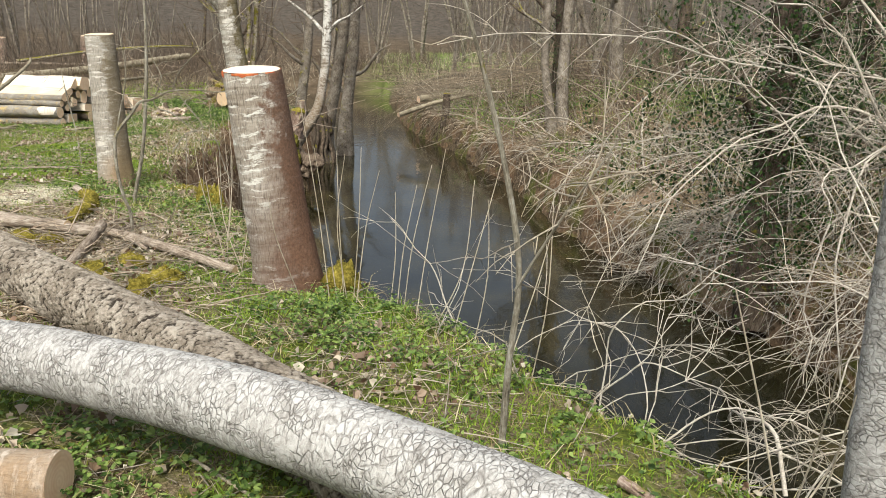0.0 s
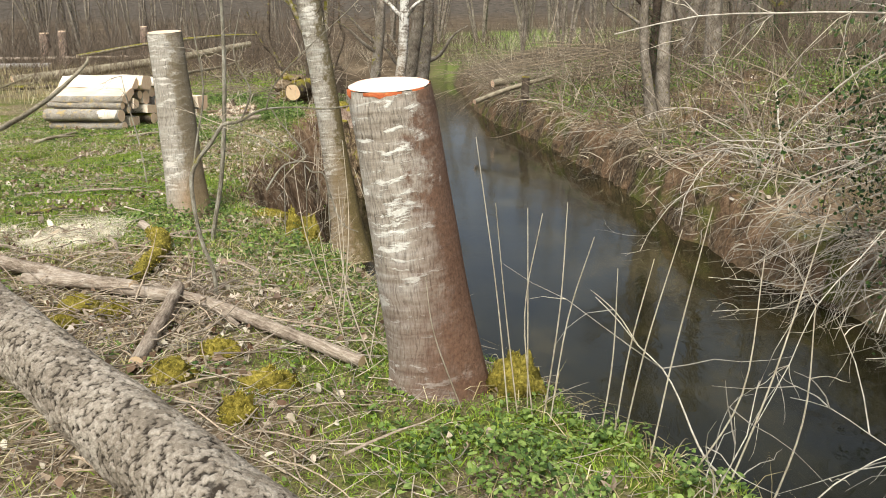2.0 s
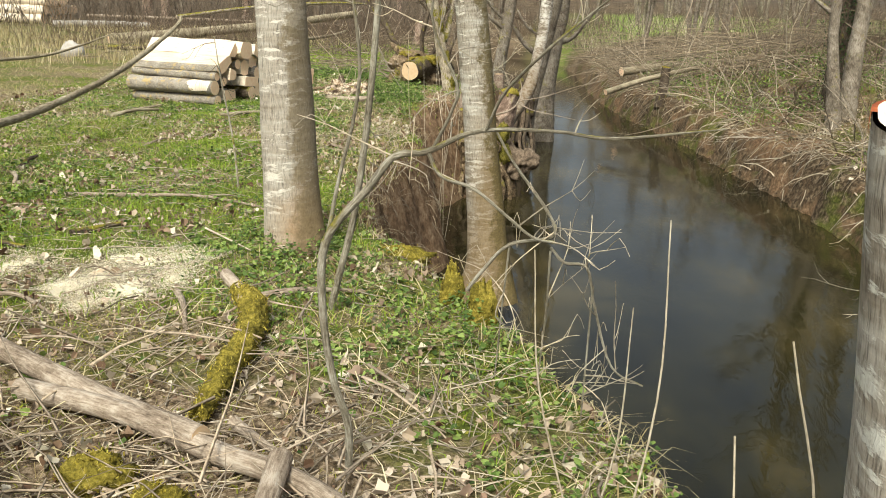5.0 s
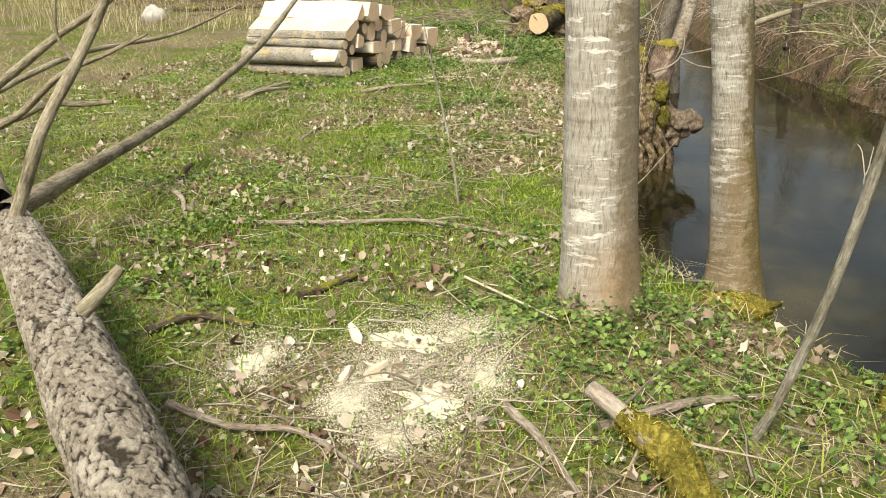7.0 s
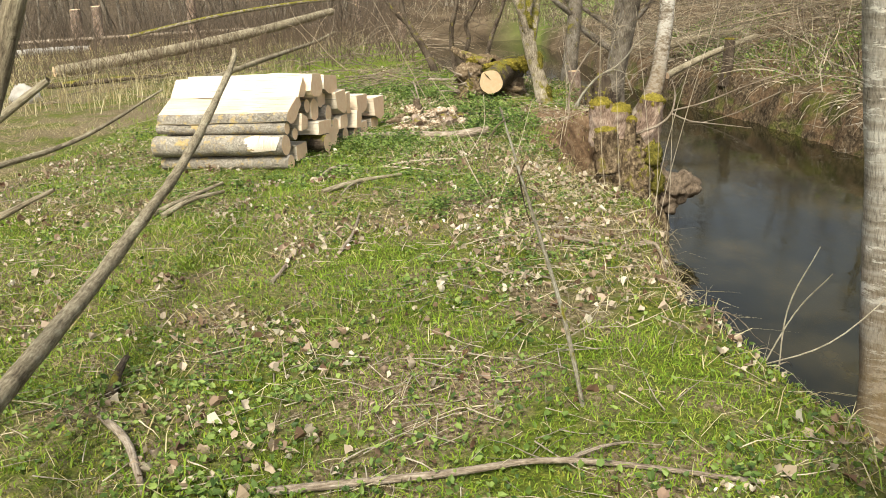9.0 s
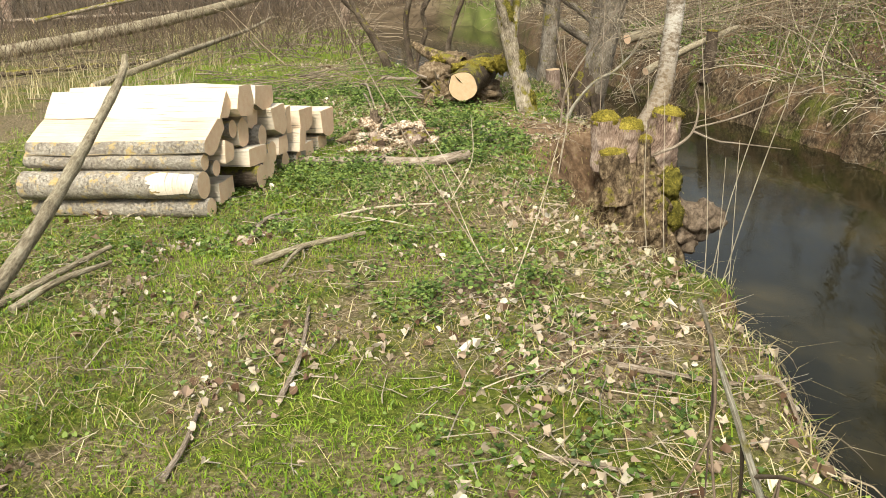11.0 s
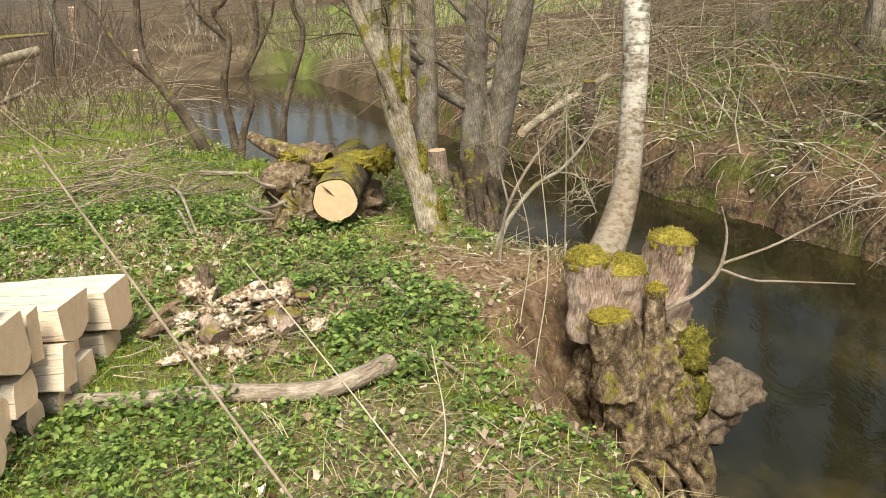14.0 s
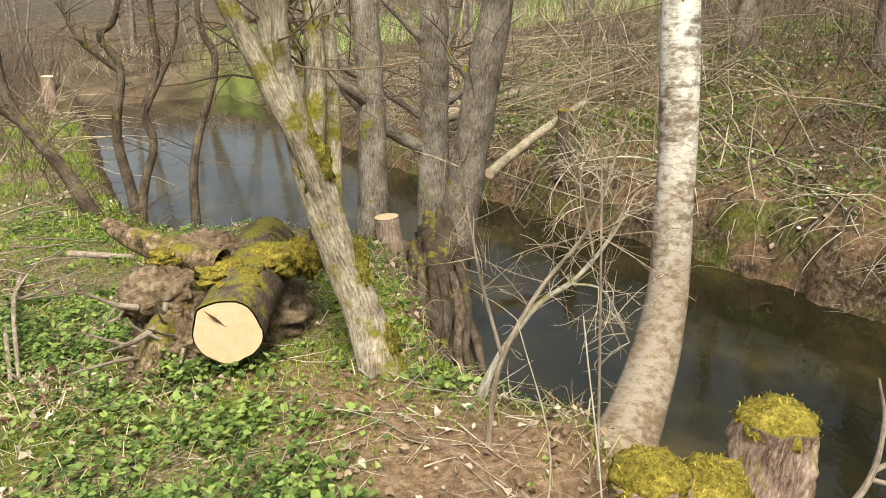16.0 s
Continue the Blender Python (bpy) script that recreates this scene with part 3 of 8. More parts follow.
def part(name, mesh, material, parent, label="", smooth=True):
    ob = mesh.make(name, material, parent, parent["base"], smooth)
    return tagged(ob, label) if label else ob


def spline(pts, per=6):
    """Points of a smooth curve through pts; extra columns (radii) go along."""
    p = np.asarray(pts, float)
    if len(p) == 2:
        t = np.linspace(0, 1, per + 1)[:, None]
        return p[0] * (1 - t) + p[1] * t
    e = np.vstack([2 * p[0] - p[1], p, 2 * p[-1] - p[-2]])
    out = []
    for i in range(1, len(e) - 2):
        for t in np.linspace(0, 1, per, endpoint=False):
            out.append(0.5 * (2 * e[i] + (e[i + 1] - e[i - 1]) * t + (2 * e[i - 1] - 5 * e[i] + 4 * e[i + 1] - e[i + 2]) * t * t + (3 * e[i] - e[i - 1] - 3 * e[i + 1] + e[i + 2]) * t ** 3))
    out.append(e[-2])
    return np.array(out)


def tube(mesh, pts, sides=10, per=6, rough=0.0, freq=4.0, cap=False, flare=None, squash=None, lobes=0.0):
    """A stem through pts (x, y, z, radius). rough: uneven surface, as a share of the radius. Returns the first and last rings' data."""
    c = spline(pts, per)
    ctr, rad = c[:, :3], np.maximum(c[:, 3], 0.0004)
    tan = np.gradient(ctr, axis=0)
    tan /= np.linalg.norm(tan, axis=1)[:, None] + 1e-9
    ref = np.array([0.0, 1.0, 0.0]) if abs(tan[0][2]) > 0.7 else np.array([0.0, 0.0, -1.0])
    rows, uvs, s = [], [], 0.0
    ang = np.linspace(0, 2 * math.pi, sides + 1)
    seed = ctr[0].sum() * 3.7
    for i in range(len(ctr)):
        a = ref - tan[i] * ref.dot(tan[i])
        a /= np.linalg.norm(a) + 1e-9
        b = np.cross(tan[i], a)
        ref = a
        if i:
            s += np.linalg.norm(ctr[i] - ctr[i - 1])
        r = np.full(sides + 1, rad[i])
        if lobes:
            r *= 1 + lobes * np.cos(ang * 5 + seed) * (1.0 if flare is None else max(0.15, 1 - i / (0.4 * len(ctr))))
        if rough:
            for k in range(sides):
                q = Vector((math.cos(ang[k]) * freq * rad[i] * 2 + seed, math.sin(ang[k]) * freq * rad[i] * 2, s * freq * 0.6))
                r[k] *= 1 + rough * (noise.noise(q) + 0.5 * noise.noise(q * 2.7))
            r[sides] = r[0]
        rows.append(ctr[i] + np.outer(np.cos(ang) * r, a) + np.outer(np.sin(ang) * r, b))
        uvs.append(np.stack([ang / (2 * math.pi) * 2 * math.pi * max(rad[i], 0.02), np.full(sides + 1, s)], 1))
    w = sides + 1
    faces = [(i * w + k, i * w + k + 1, (i + 1) * w + k + 1, (i + 1) * w + k) for i in range(len(ctr) - 1) for k in range(sides)]
    mesh.add(np.concatenate(rows), faces, np.concatenate(uvs))
    if cap:
        disc(mesh, rows[-1][:sides], ctr[-1])
    return rows[0][:sides], ctr[0], rows[-1][:sides], ctr[-1]


def disc(mesh, ring, centre, flip=False, dome=0.0):
    """A sawn face over a ring."""
    ring = np.asarray(ring)
    n = len(ring)
    a = ring[0] - centre
    a = a / (np.linalg.norm(a) + 1e-9)
    nrm = np.cross(a, ring[n // 4] - centre)
    nrm /= np.linalg.norm(nrm) + 1e-9
    b = np.cross(nrm, a)
    mid = centre + (ring - centre) * 0.55
    v = np.concatenate([ring, mid, [centre + nrm * dome]])
    uv = np.stack([(v - centre) @ a, (v - centre) @ b], 1)
    f = []
    for k in range(n):
        j = (k + 1) % n
        f += [(k, j, n + j, n + k), (n + k, n + j, 2 * n)]
    if flip:
        f = [q[::-1] for q in f]
    mesh.add(v, f, uv)


def lump(mesh, centre, size, rough=0.3, freq=3.0, rings=10, sides=14, seed=0.0):
    """An uneven rounded lump."""
    rows = []
    for i in range(rings + 1):
        th = math.pi * i / rings
        for k in range(sides):
            ph = 2 * math.pi * k / sides
            d = Vector((math.sin(th) * math.cos(ph), math.sin(th) * math.sin(ph), math.cos(th)))
            r = 1 + rough * (noise.noise(d * freq + Vector((seed, seed * 2, 0))) + 0.5 * noise.noise(d * freq * 2.5 + Vector((seed, 0, 5))))
            rows.append([centre[0] + d.x * r * size[0], centre[1] + d.y * r * size[1], centre[2] + d.z * r * size[2]])
    f = [(i * sides + k, (i + 1) * sides + k, (i + 1) * sides + (k + 1) % sides, i * sides + (k + 1) % sides) for i in range(rings) for k in range(sides)]
    mesh.add(rows, f)


def smooth01(x):
    x = np.clip(x, 0, 1)
    return x * x * (3 - 2 * x)


# ---------------------------------------------------------------- the land and the river

WATER_Z = -1.4
LEFT = np.array([(4.2, -9), (2.6, -2), (1.35, 2.0), (1.02, 2.9), (0.72, 3.5), (0.32, 4.26), (-0.3, 5.05), (-0.72, 5.8), (-1.4, 6.9), (-1.8, 7.7), (-2.2, 8.3),
                 (-2.55, 8.9), (-3.0, 9.7), (-3.3, 10.8), (-3.4, 11.6), (-3.3, 12.5), (-3.2, 13.1), (-3.4, 13.7), (-3.6, 14.4), (-3.66, 15.0), (-3.8, 15.4), (-3.78, 15.9),
                 (-3.62, 16.4), (-3.35, 16.85), (-2.95, 17.1), (-2.8, 17.3), (-3.1, 17.7), (-3.3, 18.4), (-3.1, 19.5), (-2.9, 20.8), (-3.6, 21.4), (-4.5, 21.9), (-4.95, 22.8), (-5.2, 24),
                 (-5.5, 26), (-5.75, 28.5), (-6.3, 33), (-7.2, 42), (-8.6, 49), (-13, 54), (-26, 58), (-70, 72)])
RIGHT = np.array([(9.5, -9), (6.0, -2), (4.4, 4), (3.6, 7), (3.0, 10), (2.45, 11.5), (2.15, 13), (1.95, 16.7), (1.45, 19.5), (1.2, 21.2), (1.05, 22.5), (0.6, 24.3),
                  (0.3, 25.5), (-0.1, 27.5), (-0.5, 30), (-0.9, 36), (-1.3, 43), (-2.2, 48.5), (-3.3, 51.2), (-5.0, 51.8), (-8, 52.5), (-13, 57), (-26, 63), (-70, 80)])


def side_distance(x, y, line):
    """Distance to a line of points, positive to its right as it runs."""
    best, sign = np.full(x.shape, 1e9), np.ones(x.shape)
    for (ax, ay), (bx, by) in zip(line[:-1], line[1:]):
        dx, dy = bx - ax, by - ay
        t = np.clip(((x - ax) * dx + (y - ay) * dy) / (dx * dx + dy * dy), 0, 1)
        d = np.hypot(x - ax - t * dx, y - ay - t * dy)
        near = d < best - 1e-9
        best = np.where(near, d, best)
        sign = np.where(near, np.where((x - ax) * dy - (y - ay) * dx > 0, 1.0, -1.0), sign)
    return best * sign


def ripple(x, y, f, seed=0.0):
    return (np.sin(x * f * 1.3 + seed) * np.cos(y * f + seed * 2.1) + 0.6 * np.sin(x * f * 2.3 - y * f * 1.9 + seed * 3) + 0.4 * np.cos(y * f * 3.7 + x * f * 0.8 + seed)) / 2


def land(x, y):
    """The height of the ground."""
    x, y = np.asarray(x, float), np.asarray(y, float)
    dl = side_distance(x, y, LEFT) + 0.07 * ripple(x, y, 5.0, 1.0) + 0.03 * ripple(x, y, 13.0, 2.0)
    dr = side_distance(x, y, RIGHT) + 0.10 * ripple(x, y, 2.4, 4.0) + 0.05 * ripple(x, y, 7.0, 3.0)
    bump = 0.03 * ripple(x, y, 1.1) + 0.014 * ripple(x, y, 5.3, 5.0)
    width = 0.62 + 0.34 * np.exp(-((y - 16.0) / 0.9) ** 2)
    left = bump - 0.07 * smooth01((dl + 0.9) / 0.9) - 1.75 * smooth01((dl + 0.04) / width) + 0.06 * ripple(x, y, 9.0, 7.0) * smooth01((dl + 0.1) / 0.2)
    r = np.maximum(dr, 0)
    right = WATER_Z + 0.74 * smooth01(dr / 0.3) + 0.23 * np.minimum(np.maximum(r - 0.3, 0), 4.2) + 0.03 * np.clip(r - 4.5, 0, 30) + bump * 1.6 + 0.08 * ripple(x, y, 1.9, 8.0) * smooth01(r)
    bed = np.minimum(WATER_Z - 0.35 + 0 * x, WATER_Z + 0.9 * dr)
    z = np.where(dr > 0, right, np.where(dl < width, np.maximum(left, bed), np.maximum(bed, WATER_Z - 0.42)))
    far = np.hypot(x, y - 10)
    return z + 34 * smooth01((far - 95) / 260) * np.where(y > -40, 1, 1)


def axis_steps(lo, hi, step, reach, grow=1.22):
    """Fine steps between lo and hi, widening outwards to reach."""
    a, b, d, out_a, out_b = lo, hi, step, [], []
    while b < reach:
        d *= grow
        a, b = a - d, b + d
        out_a.append(a)
        out_b.append(b)
    return np.concatenate([out_a[::-1], np.arange(lo, hi, step), out_b])


gx, gy = axis_steps(-9.0, 7.0, 0.085, 700), axis_steps(0.0, 27.0, 0.09, 700)
GX, GY = np.meshgrid(gx, gy)
GZ = land(GX, GY)
nx = len(gx)
idx = (np.arange(len(gy) - 1)[:, None] * nx + np.arange(nx - 1)[None, :]).ravel()
ground = quick("ground", np.stack([GX.ravel(), GY.ravel(), GZ.ravel()], 1), np.stack([idx, idx + 1, idx + nx + 1, idx + nx], 1), M_GROUND, True)
tagged(ground, "mossy river meadow with dead leaves and steep earth banks", "ground", "", "structure")

wx, wy = np.linspace(-80, 14, 60), np.linspace(-20, 75, 60)
WX, WY = np.meshgrid(wx, wy)
widx = (np.arange(59)[:, None] * 60 + np.arange(59)[None, :]).ravel()
water = quick("water", np.stack([WX.ravel(), WY.ravel(), np.full(WX.size, WATER_Z)], 1), np.stack([widx, widx + 1, widx + 61, widx + 60], 1), M_WATER, True)
tagged(water, "dark slow river reflecting the pale sky", "water", "", "structure")


def gz(x, y):
    return float(land(np.array([x]), np.array([y]))[0])


# ---------------------------------------------------------------- stumps and standing trees
rng = np.random.default_rng(7)


def high_stump(base, top, r0, r1, material, face_mat, label, bleeding=False, sides=40, tilt=0.0, group=""):
    """A tall stump: bark mantle with flared foot, sawn face, torn bast at its rim."""
    ob = holder("tree_stump", base, label, "tree stump", group)
    b, t = np.array(base, float), np.array(top, float)
    m = Mesh()
    pts = [(*(b - (0, 0, 0.12)), r0 * 1.24), (*(b + (t - b) * 0.08), r0 * 1.05)] + [(*(b + (t - b) * k), r0 + (r1 - r0) * k) for k in (0.25, 0.5, 0.8)] + [(*t, r1)]
    _, _, ring, c = tube(m, pts, sides, 8, 0.07, 2.2, flare=True, lobes=0.05)
    # the cut leans: lift the rim on one side
    k = len(m.v[-1]) - (sides + 1)
    rim = m.v[-1][k:]
    rim[:, 2] += (rim[:, 0] - c[0]) * tilt + (rim[:, 1] - c[1]) * 0.1
    ring = rim[:sides].copy()
    part("bark", m, material, ob)
    f = Mesh()
    disc(f, ring * 0.965 + c * 0.035 + np.array((0, 0, 0.003)), c + np.array((0, 0, 0.006)), dome=0.004)
    part("cut_face", f, face_mat, ob, "pale freshly sawn face")
    if bleeding:
        g = Mesh()
        w = np.concatenate([ring, ring[:1]])
        hgt = np.array([0.012 + 0.07 * max(0, noise.noise(Vector((i * 0.8, 3.1, 0)))) for i in range(sides)])
        hgt = np.append(hgt, hgt[0])
        out = w + (w - c) * 0.012
        low = out.copy()
        low[:, 2] -= hgt
        v = np.concatenate([w * 0.95 + c * 0.05 + (0, 0, 0.002), out + (0, 0, 0.002), low])
        n = sides + 1
        fs = [(a * n + i, a * n + i + 1, (a + 1) * n + i + 1, (a + 1) * n + i) for a in (0, 1) for i in range(sides) if noise.noise(Vector((i * 0.35, 9.0, a * 0.3))) > 0.02]
        g.add(v, fs)
        tagged(part("torn_bast", g, M_ORANGE, ob, "orange bleeding bast round the cut"), kind="stuff")
    return ob


high_stump((-0.95, 5.42, gz(-0.95, 5.42)), (-1.14, 5.40, 1.27), 0.205, 0.175, M_STUMP, M_CUTRED, "tall sawn alder stump with banded bark, orange rim on the bank", True, 48, -0.12, "sawn stumps")
high_stump((-3.2, 8.78, gz(-3.2, 8.78)), (-3.27, 8.78, 1.48), 0.164, 0.137, M_STUMP2, M_CUTEND, "tall pale stump with ringed bark beside the sawdust", False, 48, -0.03, "sawn stumps")
high_stump((1.24, 2.5, -0.55), (1.22, 2.5, 1.36), 0.12, 0.105, M_FLAKY, M_CUTEND, "pale grey sawn stump at the water's edge", False, 32, 0.0, "sawn stumps")


def twigs_on(mesh, path, n, length, r, rnd, spread=1.0, droop=0.0, child=2, start=0.25):
    """Thin twigs along a limb."""
    c = spline(path, 6)
    for _ in range(n):
        i = rnd.randrange(int(len(c) * start), len(c))
        p = c[i, :3]
        d = np.array([rnd.gauss(0, 1), rnd.gauss(0, 1), rnd.gauss(0.5, 0.7)]) * spread
        d /= np.linalg.norm(d) + 1e-9
        ln = length * rnd.uniform(0.4, 1.2)
        q = [(*p, r)]
        pos, cur = p.copy(), d.copy()
        for k in range(3):
            cur = cur + np.array([rnd.gauss(0, 0.22), rnd.gauss(0, 0.22), rnd.gauss(0, 0.18) - droop])
            cur /= np.linalg.norm(cur)
            pos = pos + cur * ln / 3
            q.append((*pos, r * (0.8 - 0.25 * k)))
        tube(mesh, q, 4, 2)
        for _ in range(child):
            k = rnd.randrange(1, 3)
            s = np.array(q[k][:3])
            e = s + (cur + np.array([rnd.gauss(0, 0.7), rnd.gauss(0, 0.7), rnd.gauss(0, 0.6)])) * ln * 0.3
            tube(mesh, [(*s, r * 0.6), (*((s + e) / 2 + np.array([0, 0, rnd.gauss(0, 0.03)])), r * 0.5), (*e, r * 0.3)], 3, 2)


def bare_tree(name, stems, material, label, category="tree", limbs=5, twig_mat=M_TWIGDARK, seed=1, sides=20, foot=None, twig_n=26, limb_from=0.45, group="", rough=0.1, lobes=0.06):
    """A leafless tree: stems given as lists of (x, y, z, r), with limbs and a crown of twigs worked out above."""
    rnd = random.Random(seed)
    base = stems[0][0][:3]
    ob = holder(name, base, label, category, group)
    crown = Mesh()
    for s in stems:
        m = Mesh()
        tube(m, s, sides, 7, rough, 3.0, cap=True, flare=True, lobes=lobes)
        part("trunk" if s is stems[0] else "stem", m, material, ob)
        c = spline(s, 6)
        for _ in range(limbs):
            i = rnd.randrange(int(len(c) * limb_from), len(c) - 1)
            p, r = c[i, :3], c[i, 3] * 0.5
            a = rnd.uniform(0, 2 * math.pi)
            ln = rnd.uniform(0.9, 2.2)
            path = [(*p, r)]
            for k in range(1, 4):
                path.append((p[0] + math.cos(a) * ln * 0.28 * k + rnd.gauss(0, 0.06), p[1] + math.sin(a) * ln * 0.28 * k + rnd.gauss(0, 0.06), p[2] + ln * (0.22 * k) + rnd.gauss(0, 0.06), r * (1 - 0.28 * k)))
            lm = Mesh()
            tube(lm, path, 8, 4, 0.05)
            part("limb", lm, material, ob)
            twigs_on(crown, path, twig_n // 2, 0.7, 0.006, rnd)
        twigs_on(crown, s, twig_n, 0.8, 0.006, rnd, start=limb_from)
    tagged(part("crown", crown, twig_mat, ob, "bare crown of fine twigs"), kind="stuff")
    return ob


# alder low on the bank
z0 = -1.15
bare_tree("alder_tree", [[(-2.22, 11.27, z0, 0.27), (-2.24, 11.27, -0.75, 0.185), (-2.32, 11.27, 0.0, 0.15), (-2.42, 11.25, 0.9, 0.135), (-2.55, 11.2, 2.0, 0.125), (-2.6, 11.2, 3.5, 0.1), (-2.5, 11.3, 5.5, 0.07), (-2.6, 11.2, 7.5, 0.03)]],
          M_ALDER, "grey alder standing low on the steep river bank", seed=3, limbs=6, limb_from=0.5)

# leaning moss-grown willow with several stems
willow = bare_tree("willow_tree", [
    [(-3.5, 18.15, -0.3, 0.17), (-3.56, 18.15, 0.02, 0.112), (-3.62, 18.16, 0.3, 0.09), (-3.69, 18.17, 0.57, 0.085), (-3.76, 18.19, 0.93, 0.088), (-3.81, 18.2, 1.2, 0.064), (-3.86, 18.2, 1.5, 0.054), (-3.9, 18.2, 1.8, 0.05), (-4.08, 18.25, 2.8, 0.045), (-4.25, 18.3, 4.2, 0.018)],
    [(-3.71, 18.15, 0.72, 0.05), (-3.81, 18.1, 1.08, 0.048), (-3.93, 18.08, 1.4, 0.044), (-4.06, 18.05, 1.74, 0.04), (-4.4, 18.0, 2.6, 0.03), (-4.8, 17.9, 3.6, 0.012)],
    [(-3.76, 18.22, 0.98, 0.056), (-3.7, 18.25, 1.3, 0.048), (-3.67, 18.3, 1.6, 0.044), (-3.66, 18.33, 1.9, 0.042), (-3.68, 18.35, 3.0, 0.038), (-3.6, 18.3, 4.6, 0.017)],
    [(-3.68, 18.3, 0.78, 0.055), (-3.61, 18.45, 1.2, 0.05), (-3.55, 18.55, 2.0, 0.045), (-3.5, 18.6, 3.2, 0.035), (-3.4, 18.6, 5.0, 0.017)],
    [(-3.84, 18.2, 1.35, 0.04), (-3.84, 18.12, 1.6, 0.036), (-3.8, 18.05, 1.95, 0.03), (-3.7, 17.95, 2.8, 0.02), (-3.75, 17.9, 3.6, 0.01)]],
    M_MOSSY, "leaning willow with several stems and patches of moss", seed=5, limbs=4, limb_from=0.55)
for c, sz, k in (((-3.76, 18.13, 1.0), (0.072, 0.045, 0.13), 1.0), ((-3.6, 18.12, 0.5), (0.035, 0.04, 0.12), 2.0), ((-3.52, 18.1, 0.1), (0.06, 0.05, 0.1), 3.0)):
    g = Mesh()
    lump(g, c, sz, 0.5, 4.0, 16, 22, k)
    part("moss", g, M_OLIVE, willow, "thick pad of yellow-green moss")
bare_tree("alder_tree", [[(-2.98, 20.7, -0.5, 0.2), (-2.95, 20.75, 0.0, 0.13), (-2.85, 20.9, 0.8, 0.115), (-2.78, 21.1, 1.5, 0.105), (-2.7, 21.2, 3.0, 0.09), (-2.7, 21.3, 6.0, 0.04)]], M_GREY, "straight grey alder in the clump by the river", seed=6)
bare_tree("alder_tree", [[(-2.02, 22.2, -1.7, 0.27), (-2.0, 22.2, -1.1, 0.24), (-1.98, 22.3, -0.4, 0.17), (-1.88, 22.4, 0.5, 0.15), (-1.78, 22.5, 1.4, 0.14), (-1.7, 22.6, 3.2, 0.11), (-1.6, 22.6, 6.5, 0.05)]], M_GREY, "thick grey alder rising from the wet bank", seed=8)
bare_tree("alder_tree", [[(-2.42, 20.85, -1.5, 0.3), (-2.36, 20.9, -0.8, 0.19), (-2.2, 20.8, 0.0, 0.15), (-2.0, 20.65, 1.0, 0.135), (-1.85, 20.5, 1.9, 0.12), (-1.75, 20.4, 3.4, 0.1), (-1.6, 20.4, 6.5, 0.04)]], M_GREY, "alder leaning over the water from the bank", seed=9)
bare_tree("birch_tree", [[(-2.88, 17.42, -0.8, 0.24), (-2.56, 17.56, -0.42, 0.155), (-2.22, 17.77, 0.08, 0.108), (-2.08, 17.88, 0.7, 0.094), (-2.02, 17.95, 1.3, 0.09), (-1.97, 18.0, 2.4, 0.082), (-1.9, 18.0, 4.5, 0.06), (-1.9, 18.0, 7.5, 0.02)]],
          M_BIRCH, "white birch with peeling bark and a curved foot on the bank", seed=10, limb_from=0.6)
high_stump((-2.88, 20.45, -0.6), (-2.9, 20.5, 0.1), 0.11, 0.095, M_STUB, M_CUT, "short sawn stump among the alder stems", False, 24, 0.0, "sawn stumps")

stool = holder("alder_stool", (-2.6, 20.7, -1.4), "dark old alder stool with roots at the waterline", "tree stump")
rs0 = random.Random(19)
g = Mesh()
lump(g, (-2.62, 20.72, -0.85), (0.36, 0.3, 0.62), 0.4, 3.0, 26, 36, 2.0)
lump(g, (-2.4, 20.8, -0.45), (0.22, 0.2, 0.42), 0.45, 3.0, 20, 28, 7.0)
part("bole", g, M_DARK, stool)
for k in range(11):
    a = -2.7 + k * 0.28 + rs0.gauss(0, 0.06)
    g = Mesh()
    x0, y0 = -2.6 + 0.33 * math.cos(a), 20.72 + 0.3 * math.sin(a)
    tube(g, [(x0 * 0.97 - 0.078, y0, -0.2 - 0.3 * rs0.random(), 0.03), (x0 + rs0.gauss(0, 0.03), y0 - 0.02, -0.75, 0.045), (x0 + 0.06 * math.cos(a) + rs0.gauss(0, 0.05), y0 - 0.05, -1.15, 0.035), (x0 + 0.14 * math.cos(a), y0 - 0.1, -1.6, 0.025)], 9, 6, 0.25, 9.0)
    part("root", g, M_DARK if k % 3 else M_BURL, stool)

# ---------------------------------------------------------------- fallen trunks


def fallen(name, pts, material, label, sides=40, per=10, rough=0.06, freq=3.0, ends=True, face=None, lobes=0.0):
    base = np.array(pts[0][:3])
    ob = holder(name, base, label, "log")
    m = Mesh()
    r0, c0, r1, c1 = tube(m, pts, sides, per, rough, freq, lobes=lobes)
    part("bark", m, material, ob)
    if ends:
        for r, c, fl in ((r0, c0, True), (r1, c1, False)):
            f = Mesh()
            disc(f, r, c, fl, 0.0)
            part("cut_end", f, face or M_CUTEND, ob)
    return ob


